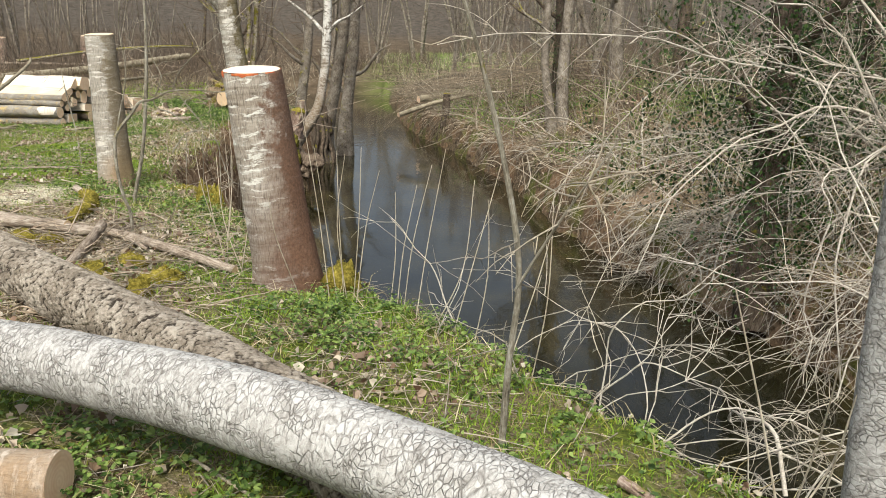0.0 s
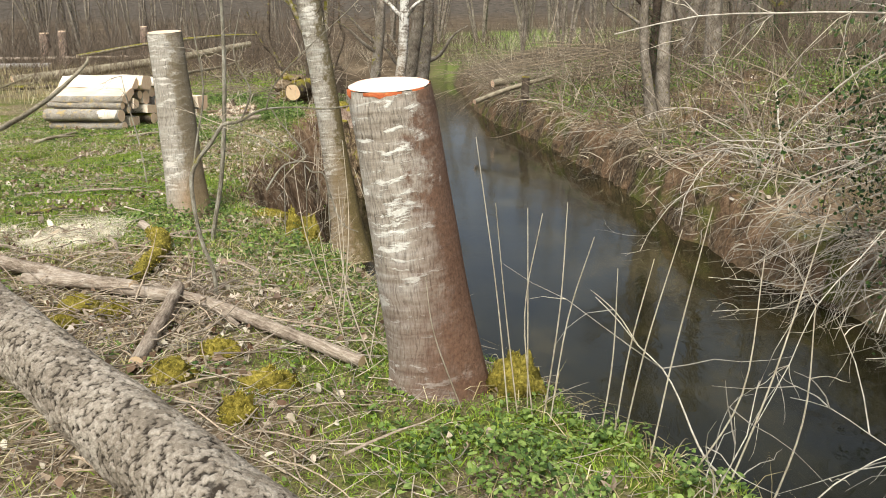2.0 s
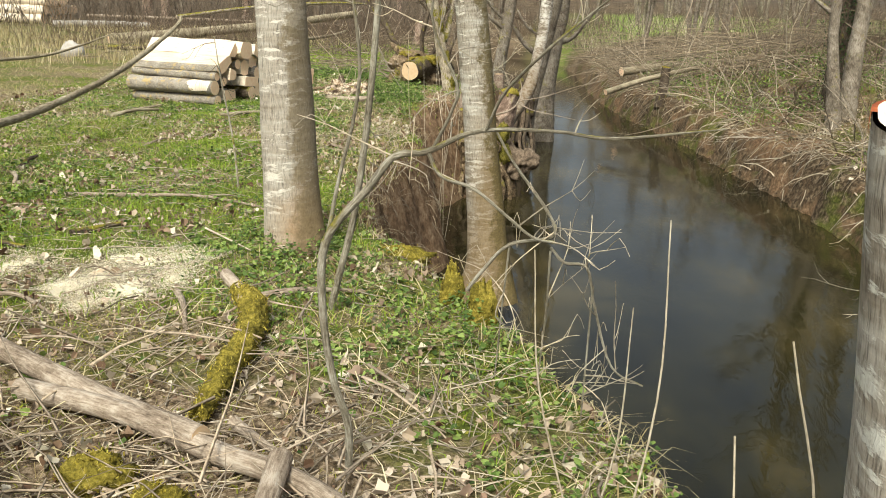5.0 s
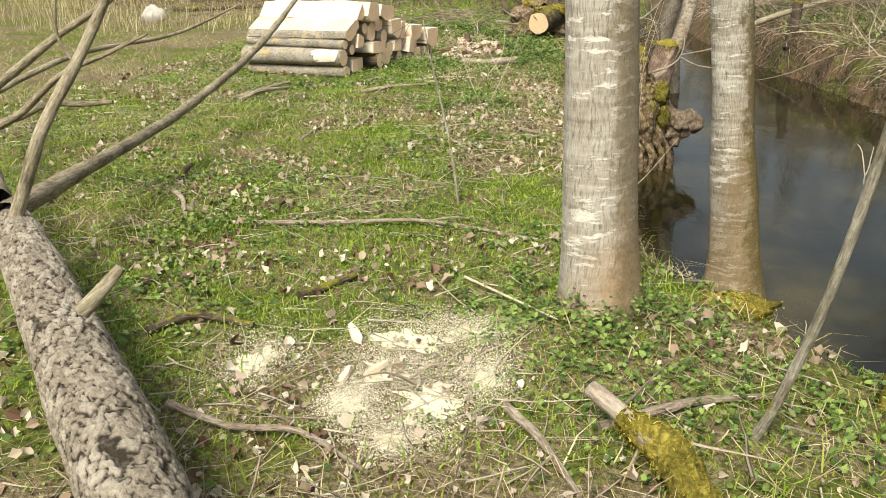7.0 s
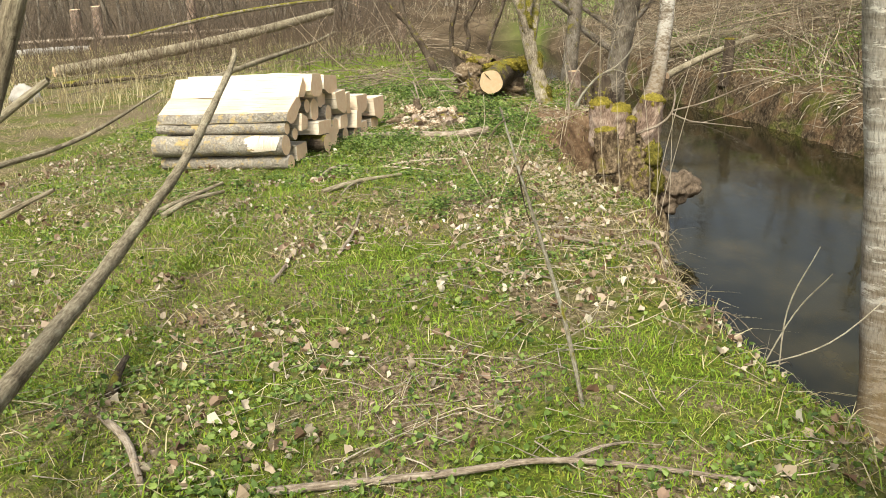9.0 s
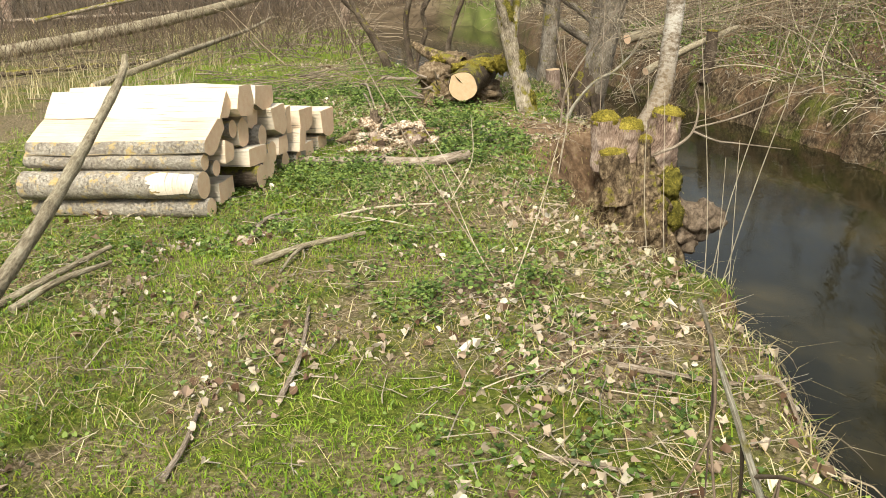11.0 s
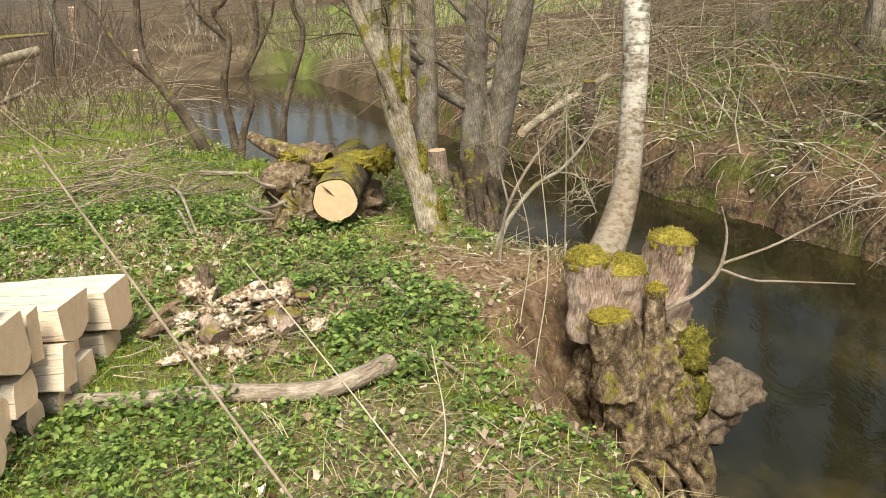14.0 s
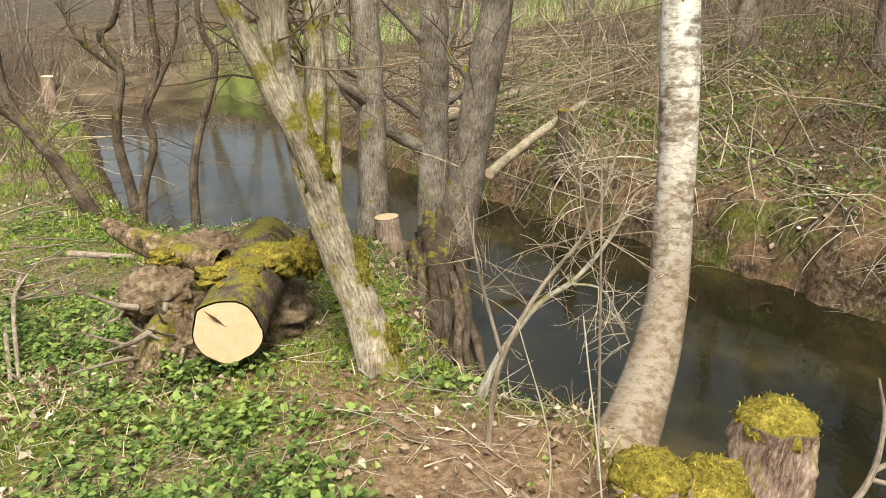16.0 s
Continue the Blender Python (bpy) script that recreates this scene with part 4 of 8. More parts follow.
def plated(name, pts, material, label, cell, depth, seed, rough=0.05, fine=0.009, face=None):
    """A felled trunk whose bark stands up in plates of the size cell (round, along), with sunken cracks of that depth."""
    ob = holder(name, pts[0][:3], label, "log")
    c = spline(pts, 14)
    s = np.concatenate([[0], np.cumsum(np.linalg.norm(np.diff(c[:, :3], axis=0), axis=1))])
    k = int(s[-1] / fine)
    t = np.linspace(0, s[-1], k)
    c = np.stack([np.interp(t, s, c[:, i]) for i in range(4)], 1)
    tan = np.gradient(c[:, :3], axis=0)
    tan /= np.linalg.norm(tan, axis=1)[:, None]
    a = np.cross(tan, (0, 0, 1.0))
    a /= np.linalg.norm(a, axis=1)[:, None]
    b = np.cross(a, tan)
    r0 = float(c[:, 3].mean())
    sides = int(2 * math.pi * r0 / fine)
    ang = np.linspace(0, 2 * math.pi, sides + 1)
    T, A = np.meshgrid(t, ang, indexing="ij")
    U = A * r0
    nu = max(3, int(round(2 * math.pi * r0 / cell[0])))
    gg = np.random.default_rng(seed)
    nv = int(s[-1] / cell[1]) + 4
    jit, tones = gg.random((nu, nv, 2)), gg.random((nu, nv))
    wob = 0.35 * np.sin(T * 31 + 2.3 * np.sin(A * 3)) + 0.3 * np.sin(T * 67 + A * 5)
    pu, pv = A / (2 * math.pi) * nu + 0.5 * wob + 0.25 * np.sin(T * 120 + A * 9), T / cell[1] + 1.5 + 0.22 * np.sin(A * 7 + T * 20) + 0.16 * np.sin(A * 17)
    iu, iv = np.floor(pu).astype(int), np.floor(pv).astype(int)
    d1, d2, own = np.full(T.shape, 9.0), np.full(T.shape, 9.0), np.zeros(T.shape)
    for du in (-1, 0, 1):
        for dv in (-1, 0, 1):
            ju, jv = (iu + du) % nu, np.clip(iv + dv, 0, nv - 1)
            d = np.hypot(iu + du + jit[ju, jv, 0] - pu, iv + dv + jit[ju, jv, 1] - pv)
            near = d < d1
            d2 = np.where(near, d1, np.minimum(d2, d))
            own = np.where(near, tones[ju, jv], own)
            d1 = np.where(near, d, d1)
    edge = d2 - d1
    rad = c[:, 3][:, None] * (1 + rough * (np.sin(T * 5.1 + A * 2) * 0.5 + np.sin(T * 11 - A * 3 + 1.0) * 0.3 + np.sin(A * 5 + T * 2.2) * 0.35))
    rad = rad + depth * (smooth01(edge / 0.26) - 0.6) * (0.6 + 0.7 * own) + depth * 0.25 * np.sin(T * 190 + A * 23) * np.cos(T * 83 - A * 31)
    v = c[:, None, :3] + (np.cos(A) * rad)[..., None] * a[:, None] + (np.sin(A) * rad)[..., None] * b[:, None]
    v[:, -1] = v[:, 0]
    w = sides + 1
    i, j = np.meshgrid(np.arange(k - 1), np.arange(sides), indexing="ij")
    o = (i * w + j).ravel()
    f = np.stack([o, o + w, o + w + 1, o + 1], 1)
    bark_ob = quick("bark", v.reshape(-1, 3) - np.array(pts[0][:3]), f, material, True)
    for nm, one, two in (("UVMap", U, T), ("plates", np.clip(edge, 0, 1), own)):
        layer = bark_ob.data.uv_layers.new(name=nm)
        layer.data.foreach_set("uv", np.stack([one.ravel(), two.ravel()], 1)[f.ravel()].astype(np.float32).ravel())
    bark_ob.parent = ob
    for ring, ctr, fl in ((v[0, :-1:3], c[0, :3], True), (v[-1, :-1:3], c[-1, :3], False)):
        g = Mesh()
        disc(g, ring, ctr, fl)
        part("cut_end", g, face or M_CUTEND, ob)
    return ob


furrowed = plated("felled_tree", [(-5.8, 8.5, 0.36, 0.07), (-5.35, 8.02, 0.34, 0.1), (-4.75, 7.4, 0.28, 0.118), (-3.95, 6.55, 0.21, 0.13), (-3.05, 5.6, 0.165, 0.142), (-2.2, 4.75, 0.14, 0.15), (-1.3, 3.85, 0.12, 0.155), (-0.6, 3.1, 0.11, 0.16), (0.0, 2.4, 0.1, 0.165)],
                  M_FURROW, "felled poplar trunk with deeply furrowed bark on the grass", (0.036, 0.085), 0.0075, 5, 0.05, 0.007)
plated("felled_tree", [(-3.6, 3.72, 0.26, 0.105), (-2.5, 3.45, 0.31, 0.112), (-1.6, 3.12, 0.345, 0.117), (-0.9, 2.78, 0.36, 0.122), (-0.4, 2.5, 0.34, 0.126), (0.1, 2.2, 0.28, 0.13), (0.7, 1.8, 0.16, 0.135), (1.3, 1.35, 0.08, 0.135)],
                    M_FLAKY, "felled pale trunk lying across another trunk", (0.045, 0.036), 0.0018, 6, 0.035, 0.012)
fallen("cut_log", [(-1.75, 2.72, 0.10, 0.095), (-1.5, 2.7, 0.10, 0.095), (-1.25, 2.68, 0.10, 0.095)], M_STUMP2, "short sawn log lying in the nettles", 24, 6, 0.04)

# limbs still standing on the felled poplar


def limb(parent, pts, material=M_LIMB, sides=12):
    m = Mesh()
    tube(m, [(x, y, z, r * 0.86) for x, y, z, r in pts], sides, 8, 0.2, 12.0)
    ob = part("limb", m, material, parent, "bare grey-green limb")
    return ob


limb(furrowed, [(-5.62, 8.3, 0.4, 0.034), (-5.5, 8.4, 0.75, 0.03), (-5.38, 8.58, 1.05, 0.027), (-5.28, 8.72, 1.33, 0.025), (-5.15, 8.85, 1.8, 0.02), (-5.05, 9.0, 2.6, 0.01)])
limb(furrowed, [(-5.7, 8.35, 0.42, 0.06), (-5.9, 9.3, 0.38, 0.045), (-6.1, 10.5, 0.37, 0.04), (-6.2, 11.4, 0.44, 0.038), (-6.25, 12.2, 0.56, 0.036), (-6.35, 13.2, 0.75, 0.033), (-6.42, 14.15, 1.02, 0.026), (-6.43, 14.3, 1.12, 0.02)])
for pts in ([(-6.9, 9.75, 0.62, 0.03), (-6.47, 9.6, 0.84, 0.03), (-6.21, 9.6, 1.01, 0.026), (-5.94, 9.6, 1.15, 0.02), (-5.6, 9.6, 1.35, 0.012)],
            [(-7.1, 9.9, 0.4, 0.03), (-6.71, 9.8, 0.51, 0.026), (-6.47, 9.8, 0.60, 0.024), (-6.26, 9.8, 0.60, 0.02), (-6.05, 9.8, 0.62, 0.014)],
            [(-6.9, 9.7, 0.42, 0.03), (-6.54, 9.6, 0.57, 0.026), (-6.22, 9.6, 0.80, 0.02), (-5.92, 9.6, 0.92, 0.015), (-5.65, 9.6, 1.03, 0.007)],
            [(-5.9, 8.55, 0.4, 0.075), (-6.3, 9.0, 0.42, 0.065), (-6.9, 9.7, 0.44, 0.05), (-7.6, 10.6, 0.5, 0.035), (-8.4, 11.6, 0.7, 0.02)],
            [(-5.96, 9.4, 0.87, 0.012), (-6.05, 9.4, 1.04, 0.01), (-6.02, 9.4, 1.27, 0.007), (-6.0, 9.4, 1.5, 0.004)],
            [(-7.4, 10.3, 0.5, 0.03), (-7.2, 11.2, 0.7, 0.024), (-6.9, 12.2, 0.75, 0.018), (-6.6, 13.0, 0.95, 0.008)],
            [(-4.72, 7.42, 0.46, 0.03), (-4.66, 7.46, 0.53, 0.024), (-4.62, 7.5, 0.58, 0.018)]):
    limb(furrowed, pts)

# ---------------------------------------------------------------- the stack of firewood


HEAD = np.array((0.974, -0.225, 0.0))


def firewood(prof, barked, shift, rnd, dark=False, length=1.34):
    """One log of the stack. prof: its end towards the river as (y, z) corners, or (y, z, radius) for a round one; barked: the sides, counted from the first corner, that still wear bark."""
    d = HEAD + np.array([0, rnd.gauss(0, 0.02), rnd.gauss(0, 0.008)])
    d /= np.linalg.norm(d)
    side = np.cross((0, 0, 1.0), d)
    side /= np.linalg.norm(side)
    upv = np.cross(d, side)
    round_one = not isinstance(prof[0], tuple)
    if round_one:
        cy, cz, r = prof
        n = 22
        q = [(r * math.cos(a), r * math.sin(a)) for a in np.linspace(0, 2 * math.pi, n, endpoint=False)]
        barks = [True] * n
        what = "round log with dark bark in the stack" if dark else "round log with grey lichen-spotted bark in the stack"
    else:
        cy, cz = (sum(k) / len(prof) for k in zip(*prof))
        q, barks = [], []
        for k, (y0, z0) in enumerate(prof):
            y1, z1 = prof[(k + 1) % len(prof)]
            for t in (0.03, 0.35, 0.66, 0.97):
                bulge = 0.08 * math.sin(math.pi * t) * (1 if k in barked else 0)
                q.append((y0 + (y1 - y0) * t - cy + bulge * (z1 - z0) * 2, z0 + (z1 - z0) * t - cz - bulge * (y1 - y0) * 2))
                barks.append(k in barked and t < 0.97)
        what = "split slab of pale wood with bark below in the stack" if barked else "split block of pale firewood in the stack"
    e = np.array((-6.15 + (cy - 14.684) * 0.287 + shift, cy, cz))
    s = e - d * length
    ob = holder("firewood_log", tuple(s), what, "firewood", "stacked firewood")
    m, steps, seed, rings = len(q), 18, rnd.uniform(0, 50), []
    taper = rnd.uniform(-0.04, 0.1)
    for i in range(steps + 1):
        t = 1 - i / steps
        c = e - d * length * t
        sc = 1 + taper * t + 0.04 * noise.noise(Vector((seed, t * 3, 0)))
        row = []
        for k, (y, z) in enumerate(q):
            u = 1 + 0.05 * noise.noise(Vector((seed + k * 0.5, t * 4, 1)))
            rip = 0.0 if barks[k] else 0.011 * noise.noise(Vector((seed + k * 1.3, t * 5, 4)))
            row.append(c + side * y * sc * u + upv * (z * sc * u + rip) + upv * 0.012 * noise.noise(Vector((seed, t * 2.6, 9))))
        rings.append(np.array(row))
    v = np.concatenate(rings)
    bf, wf = [], []
    for i in range(steps):
        for k in range(m):
            (bf if barks[k] else wf).append((i * m + k, i * m + (k + 1) % m, (i + 1) * m + (k + 1) % m, (i + 1) * m + k))
    around = np.concatenate([[0], np.cumsum([math.dist(q[k], q[k + 1]) for k in range(m - 1)])])
    if bf:
        g = Mesh()
        g.add(v, bf, np.array([(around[k], length * i / steps) for i in range(steps + 1) for k in range(m)]))
        part("bark", g, M_DARK if dark else M_LOGBARK, ob, smooth=round_one)
    if wf:
        g = Mesh()
        g.add(v, wf, np.array([((side @ (p - s)) + (upv @ (p - s)), (p - s) @ d) for p in v]))
        part("split_face", g, M_SPLIT, ob, smooth=False)
    for ring, fl in ((rings[0], False), (rings[-1], True)):
        g = Mesh()
        disc(g, ring, ring.mean(0), not fl)
        part("cut_end", g, M_CUTEND, ob, smooth=False)
    return ob


rw = random.Random(4)
STACK = [  # (end, sides with bark, shift)
    ((14.64, 0.055, 0.068), (), 0.02), ((14.62, 0.225, 0.093), (), 0.0), ((14.67, 0.37, 0.055), (), 0.0),
    (((14.63, 0.44), (14.8, 0.415), (14.96, 0.54), (14.93, 0.65), (14.66, 0.52)), (0, 4), 0.02),
    (((14.88, 0.62), (15.0, 0.6), (15.08, 0.7), (15.03, 0.79), (14.93, 0.68)), (1,), 0.02),
    (((15.04, 0.66), (15.1, 0.59), (15.27, 0.58), (15.33, 0.69), (15.31, 0.79), (15.12, 0.81)), (2,), 0.06),
    (((15.42, 0.62), (15.77, 0.58), (15.78, 0.71), (15.46, 0.76)), (0,), 0.0),
    (((15.63, 0.38), (15.78, 0.31), (15.88, 0.36), (15.87, 0.55), (15.6, 0.55)), (1,), 0.03),
    (((15.9, 0.3), (16.01, 0.27), (16.04, 0.5), (15.93, 0.5)), (), 0.0),
    (((16.15, 0.29), (16.44, 0.27), (16.49, 0.42), (16.14, 0.44)), (0,), 0.0),
    (((16.56, 0.16), (16.84, 0.13), (16.87, 0.34), (16.54, 0.36)), (0,), 0.02),
    ((15.12, 0.5, 0.065), (), -0.02), (((15.17, 0.37), (15.33, 0.36), (15.37, 0.48), (15.27, 0.56), (15.18, 0.52)), (0,), -0.02),
    (((14.86, 0.31), (14.98, 0.31), (15.01, 0.42), (14.9, 0.47)), (1,), 0.03), ((14.8, 0.29, 0.055), (), 0.0),
    (((15.14, 0.21), (15.43, 0.18), (15.46, 0.31), (15.16, 0.34)), (), 0.05), ((15.25, 0.11, 0.088), (), 0.08),
    (((14.82, 0.03), (14.94, 0.03), (14.94, 0.17), (14.83, 0.18)), (), -0.02), (((14.97, 0.03), (15.1, 0.03), (15.1, 0.17), (14.97, 0.17)), (), -0.05),
    ((15.5, 0.37, 0.085), (), 0.0), (((15.38, 0.46), (15.56, 0.46), (15.6, 0.58), (15.4, 0.6)), (0,), -0.05), (((15.68, 0.17), (15.85, 0.16), (15.86, 0.3), (15.72, 0.3)), (1,), 0.02),
    ((15.63, 0.21, 0.085), (), 0.0), ((15.48, 0.13, 0.1), (), 0.03), (((15.98, 0.13), (16.12, 0.11), (16.16, 0.28), (16.05, 0.31)), (), 0.05),
    ((15.72, 0.06, 0.075), (), -0.05), ((15.9, 0.07, 0.08), (), -0.03), ((16.08, 0.04, 0.07), (), 0.0), (((16.2, 0.0), (16.4, 0.0), (16.41, 0.14), (16.22, 0.14)), (0,), 0.0),
    (((16.2, 0.15), (16.42, 0.14), (16.44, 0.26), (16.2, 0.27)), (), -0.06), (((16.58, -0.02), (16.8, -0.02), (16.8, 0.12), (16.58, 0.12)), (0,), -0.04)]
for k, (end, barked, shift) in enumerate(STACK):
    firewood(end, barked, shift, rw, k == 16)
# white scar on the second log of the front row
sc = Mesh()
LOG2 = np.array((-6.15 - 0.064 * 0.287, 14.62, 0.225))
ring = [(0.2 + 0.17 * math.copysign(abs(math.cos(a)) ** 0.55, math.cos(a)) * (1 + 0.1 * math.sin(3 * a)), 0.35 + 0.8 * math.copysign(abs(math.sin(a)) ** 0.6, math.sin(a)) * (1 + 0.12 * math.cos(5 * a))) for a in np.linspace(0, 2 * math.pi, 26, endpoint=False)]
BACK = np.array((-0.225, -0.974, 0.0))


def on_log(x, a, r):
    return LOG2 - HEAD * x + BACK * r * math.cos(a) + np.array((0, 0, r * math.sin(a)))


v = [on_log(x, a, 0.101) for x, a in ring] + [on_log(0.2 + (x - 0.2) * 0.5, 0.35 + (a - 0.35) * 0.5, 0.104) for x, a in ring] + [on_log(0.2, 0.35, 0.104)]
sc.add(v, [(k, (k + 1) % 26, 26 + (k + 1) % 26, 26 + k) for k in range(26)] + [(26 + k, 26 + (k + 1) % 26, 52) for k in range(26)], [(x, a * 0.1) for x, a in ring] + [(0.2 + (x - 0.2) * 0.5, a * 0.05) for x, a in ring] + [(0.2, 0)])
scar = holder("bark_scar", tuple(v[-1]), "bare white patch where bark is stripped off a stacked log", "stripped wood")
part("stripped_wood", sc, M_SPLIT, scar)

# ---------------------------------------------------------------- mossy fallen log with its torn root mass
cl = holder("fallen_log", (-4.24, 18.25, 0.0), "sawn log end with moss and an earthy root mass", "log")
m = Mesh()
r0, c0, r1, c1 = tube(m, [(-4.24, 18.2, 0.27, 0.165), (-4.14, 18.5, 0.3, 0.17), (-4.0, 18.95, 0.33, 0.175), (-3.9, 19.5, 0.3, 0.17), (-3.85, 19.9, 0.2, 0.14)], 32, 7, 0.09, 4.0)
part("bark", m, M_DARK, cl, "dark peeling bark")
f = Mesh()
disc(f, c0 + (r0 - c0) * 0.955 + np.array((0, -0.004, 0)), c0 + np.array((0, -0.006, 0)), True)
part("cut_face", f, M_CUT, cl, "round pale sawn face with dark cracks")
for k, (dx, dz) in enumerate(((-0.09, 0.1), (0.02, 0.12), (0.1, 0.06))):
    f = Mesh()
    a, b = np.array((0, 0.0)), np.array((dx, dz))
    nrm = np.array((-dz, dx)) * 0.05
    v = [(c0[0] + q[0], c0[1] - 0.010 + 0.02 * q[0], c0[2] + 0.03 + q[1]) for q in (a, b * 0.5 + nrm, b, b * 0.5 - nrm)]
    f.add(v, [(0, 1, 2, 3), (3, 2, 1, 0)])
    part("crack", f, M_DARK, cl)
for k, (c, s) in enumerate((((-4.18, 18.6, 0.43), (0.15, 0.22, 0.05)), ((-3.98, 18.75, 0.42), (0.17, 0.16, 0.07)), ((-3.78, 18.7, 0.43), (0.09, 0.08, 0.09)), ((-4.45, 18.85, 0.5), (0.1, 0.1, 0.05)))):
    g = Mesh()
    lump(g, c, s, 0.7, 4.5, 16, 26, k * 3.1)
    part("moss", g, M_MOSS, cl, "cushion of golden moss")
for k, pts in enumerate(([(-4.2, 18.7, 0.45, 0.09), (-4.4, 18.85, 0.5, 0.08), (-4.62, 19.0, 0.58, 0.06), (-4.75, 19.1, 0.66, 0.035)],
                         [(-4.0, 18.8, 0.42, 0.08), (-3.85, 18.75, 0.44, 0.07), (-3.72, 18.72, 0.5, 0.06)],
                         [(-4.3, 18.8, 0.3, 0.1), (-4.52, 18.6, 0.2, 0.08), (-4.62, 18.45, 0.02, 0.07)])):
    g = Mesh()
    tube(g, pts, 12, 5, 0.2, 5.0, cap=True)
    part("root", g, M_BOLE, cl, "moss-grown root")
g = Mesh()
lump(g, (-4.46, 18.66, 0.04), (0.24, 0.2, 0.2), 0.55, 5.5, 34, 48, 4.0)
lump(g, (-4.62, 18.5, -0.02), (0.12, 0.12, 0.12), 0.55, 4.5, 18, 26, 8.0)
lump(g, (-4.52, 18.75, 0.34), (0.2, 0.18, 0.14), 0.35, 4.5, 24, 34, 6.0)
lump(g, (-4.3, 18.95, 0.42), (0.26, 0.2, 0.13), 0.4, 4.0, 24, 34, 3.0)
lump(g, (-4.15, 19.0, 0.08), (0.4, 0.4, 0.22), 0.35, 4.5, 22, 30, 9.0)
part("root_earth", g, M_CLOD, cl, "clods of dry earth in the roots")
rc = random.Random(312)
for k in range(16):         # thin torn roots hanging out of the clods
    g = Mesh()
    a, h = rc.uniform(2.6, 5.4), rc.uniform(0.02, 0.4)
    x0, y0 = -4.45 + 0.2 * math.cos(a), 18.66 + 0.2 * math.sin(a)
    dx, dy, dz = 0.2 * math.cos(a) + rc.gauss(0, 0.06), 0.16 * math.sin(a) + rc.gauss(0, 0.06), rc.uniform(-0.2, 0.16)
    r0 = rc.uniform(0.007, 0.018)
    tube(g, [(x0, y0, h, r0), (x0 + dx * 0.5, y0 + dy * 0.5, max(0.02, h + dz * 0.35 + rc.gauss(0, 0.03)), r0 * 0.75), (x0 + dx * 1.1, y0 + dy * 1.1, max(0.02, h + dz), r0 * 0.3)], 7, 5, 0.2)
    part("thin_root", g, M_STICK, cl)

# ---------------------------------------------------------------- pollard stump on the bank
pl = holder("pollard_stump", (-2.8, 16.5, -1.5), "gnarled old pollard stump with mossy sawn stubs over the river", "tree stump")
g = Mesh()
tube(g, [(-2.7, 16.5, -1.75, 0.37), (-2.72, 16.5, -1.3, 0.33), (-2.76, 16.5, -0.9, 0.35), (-2.8, 16.5, -0.6, 0.34), (-2.79, 16.52, -0.4, 0.28), (-2.77, 16.55, -0.26, 0.2), (-2.77, 16.56, -0.16, 0.07)], 80, 18, 0.27, 8.0, lobes=0.05)
rp = random.Random(77)
knots = [Mesh() for _ in range(14)]
for k in range(14):
    a, h = rp.uniform(-2.9, 0.8), rp.uniform(-1.35, -0.3)
    q = 0.30 + 0.03 * math.sin(h * 5)
    s0 = rp.uniform(0.03, 0.06)
    lump(knots[k], (-2.78 + q * math.cos(a), 16.5 + q * math.sin(a), h), (s0, s0, s0 * rp.uniform(0.8, 1.8)), 0.6, 3.0, 9, 12, k * 1.9)
part("bole", g, M_BOLE, pl, "swollen knotted bole")
for q in knots:
    part("knot", q, M_BOLE, pl)
for k, (b, t, r, ms) in enumerate((
        ((-3.0, 16.55, -0.3), (-3.04, 16.56, 0.15, 0), 0.13, True), ((-2.86, 16.55, -0.25), (-2.84, 16.53, 0.08, 0), 0.135, True),
        ((-2.55, 16.65, -0.35), (-2.45, 16.68, 0.14, 0), 0.14, True), ((-2.98, 16.28, -0.55), (-3.03, 16.3, -0.1, 0), 0.12, True), ((-2.78, 16.3, -0.5), (-2.74, 16.33, 0.0, 0), 0.055, True))):
    g = Mesh()
    b, t = np.array(b), np.array(t[:3])
    _, _, ring, c = tube(g, [(*b, r * 1.3), (*((b + t) / 2), r * 1.08), (*t, r)], 40, 12, 0.22, 14.0, lobes=0.05)
    disc(g, ring, c)
    stub = part("stub", g, M_STUB if k < 3 else M_BOLE, pl, "sawn pinkish-brown stub")
    if ms:
        q = Mesh()
        flat = 0.085 if k < 3 else 0.04
        lump(q, (t[0], t[1], t[2] - flat * 0.1), (r * 0.98, r * 0.98, flat), 0.22, 2.6, 14, 30, k * 2.3)
        cap = q.make("moss_cap", M_MOSS, None, t)
        cap.parent = stub
        cap.location = Vector(t) - Vector(pl["base"])
        tagged(cap, "golden moss over the cut")
for k, pts in enumerate(([(-2.45, 16.55, -0.5, 0.12), (-2.3, 16.55, -0.75, 0.16), (-2.08, 16.53, -0.85, 0.2), (-1.98, 16.5, -0.95, 0.14), (-1.95, 16.5, -1.02, 0.05)],)):
    g = Mesh()
    tube(g, [(x - 0.06, y, z, r * 0.8) for x, y, z, r in pts[:3]], 30, 8, 0.14, 4.0, cap=True)
    lump(g, (-2.17, 16.5, -0.84), (0.2, 0.18, 0.16), 0.6, 1.3, 22, 30, 12.0)
    lump(g, (-2.3, 16.5, -0.98), (0.17, 0.15, 0.13), 0.6, 1.6, 18, 26, 5.0)
    part("burl", g, M_BURL, pl, "brown burl hanging over the water")
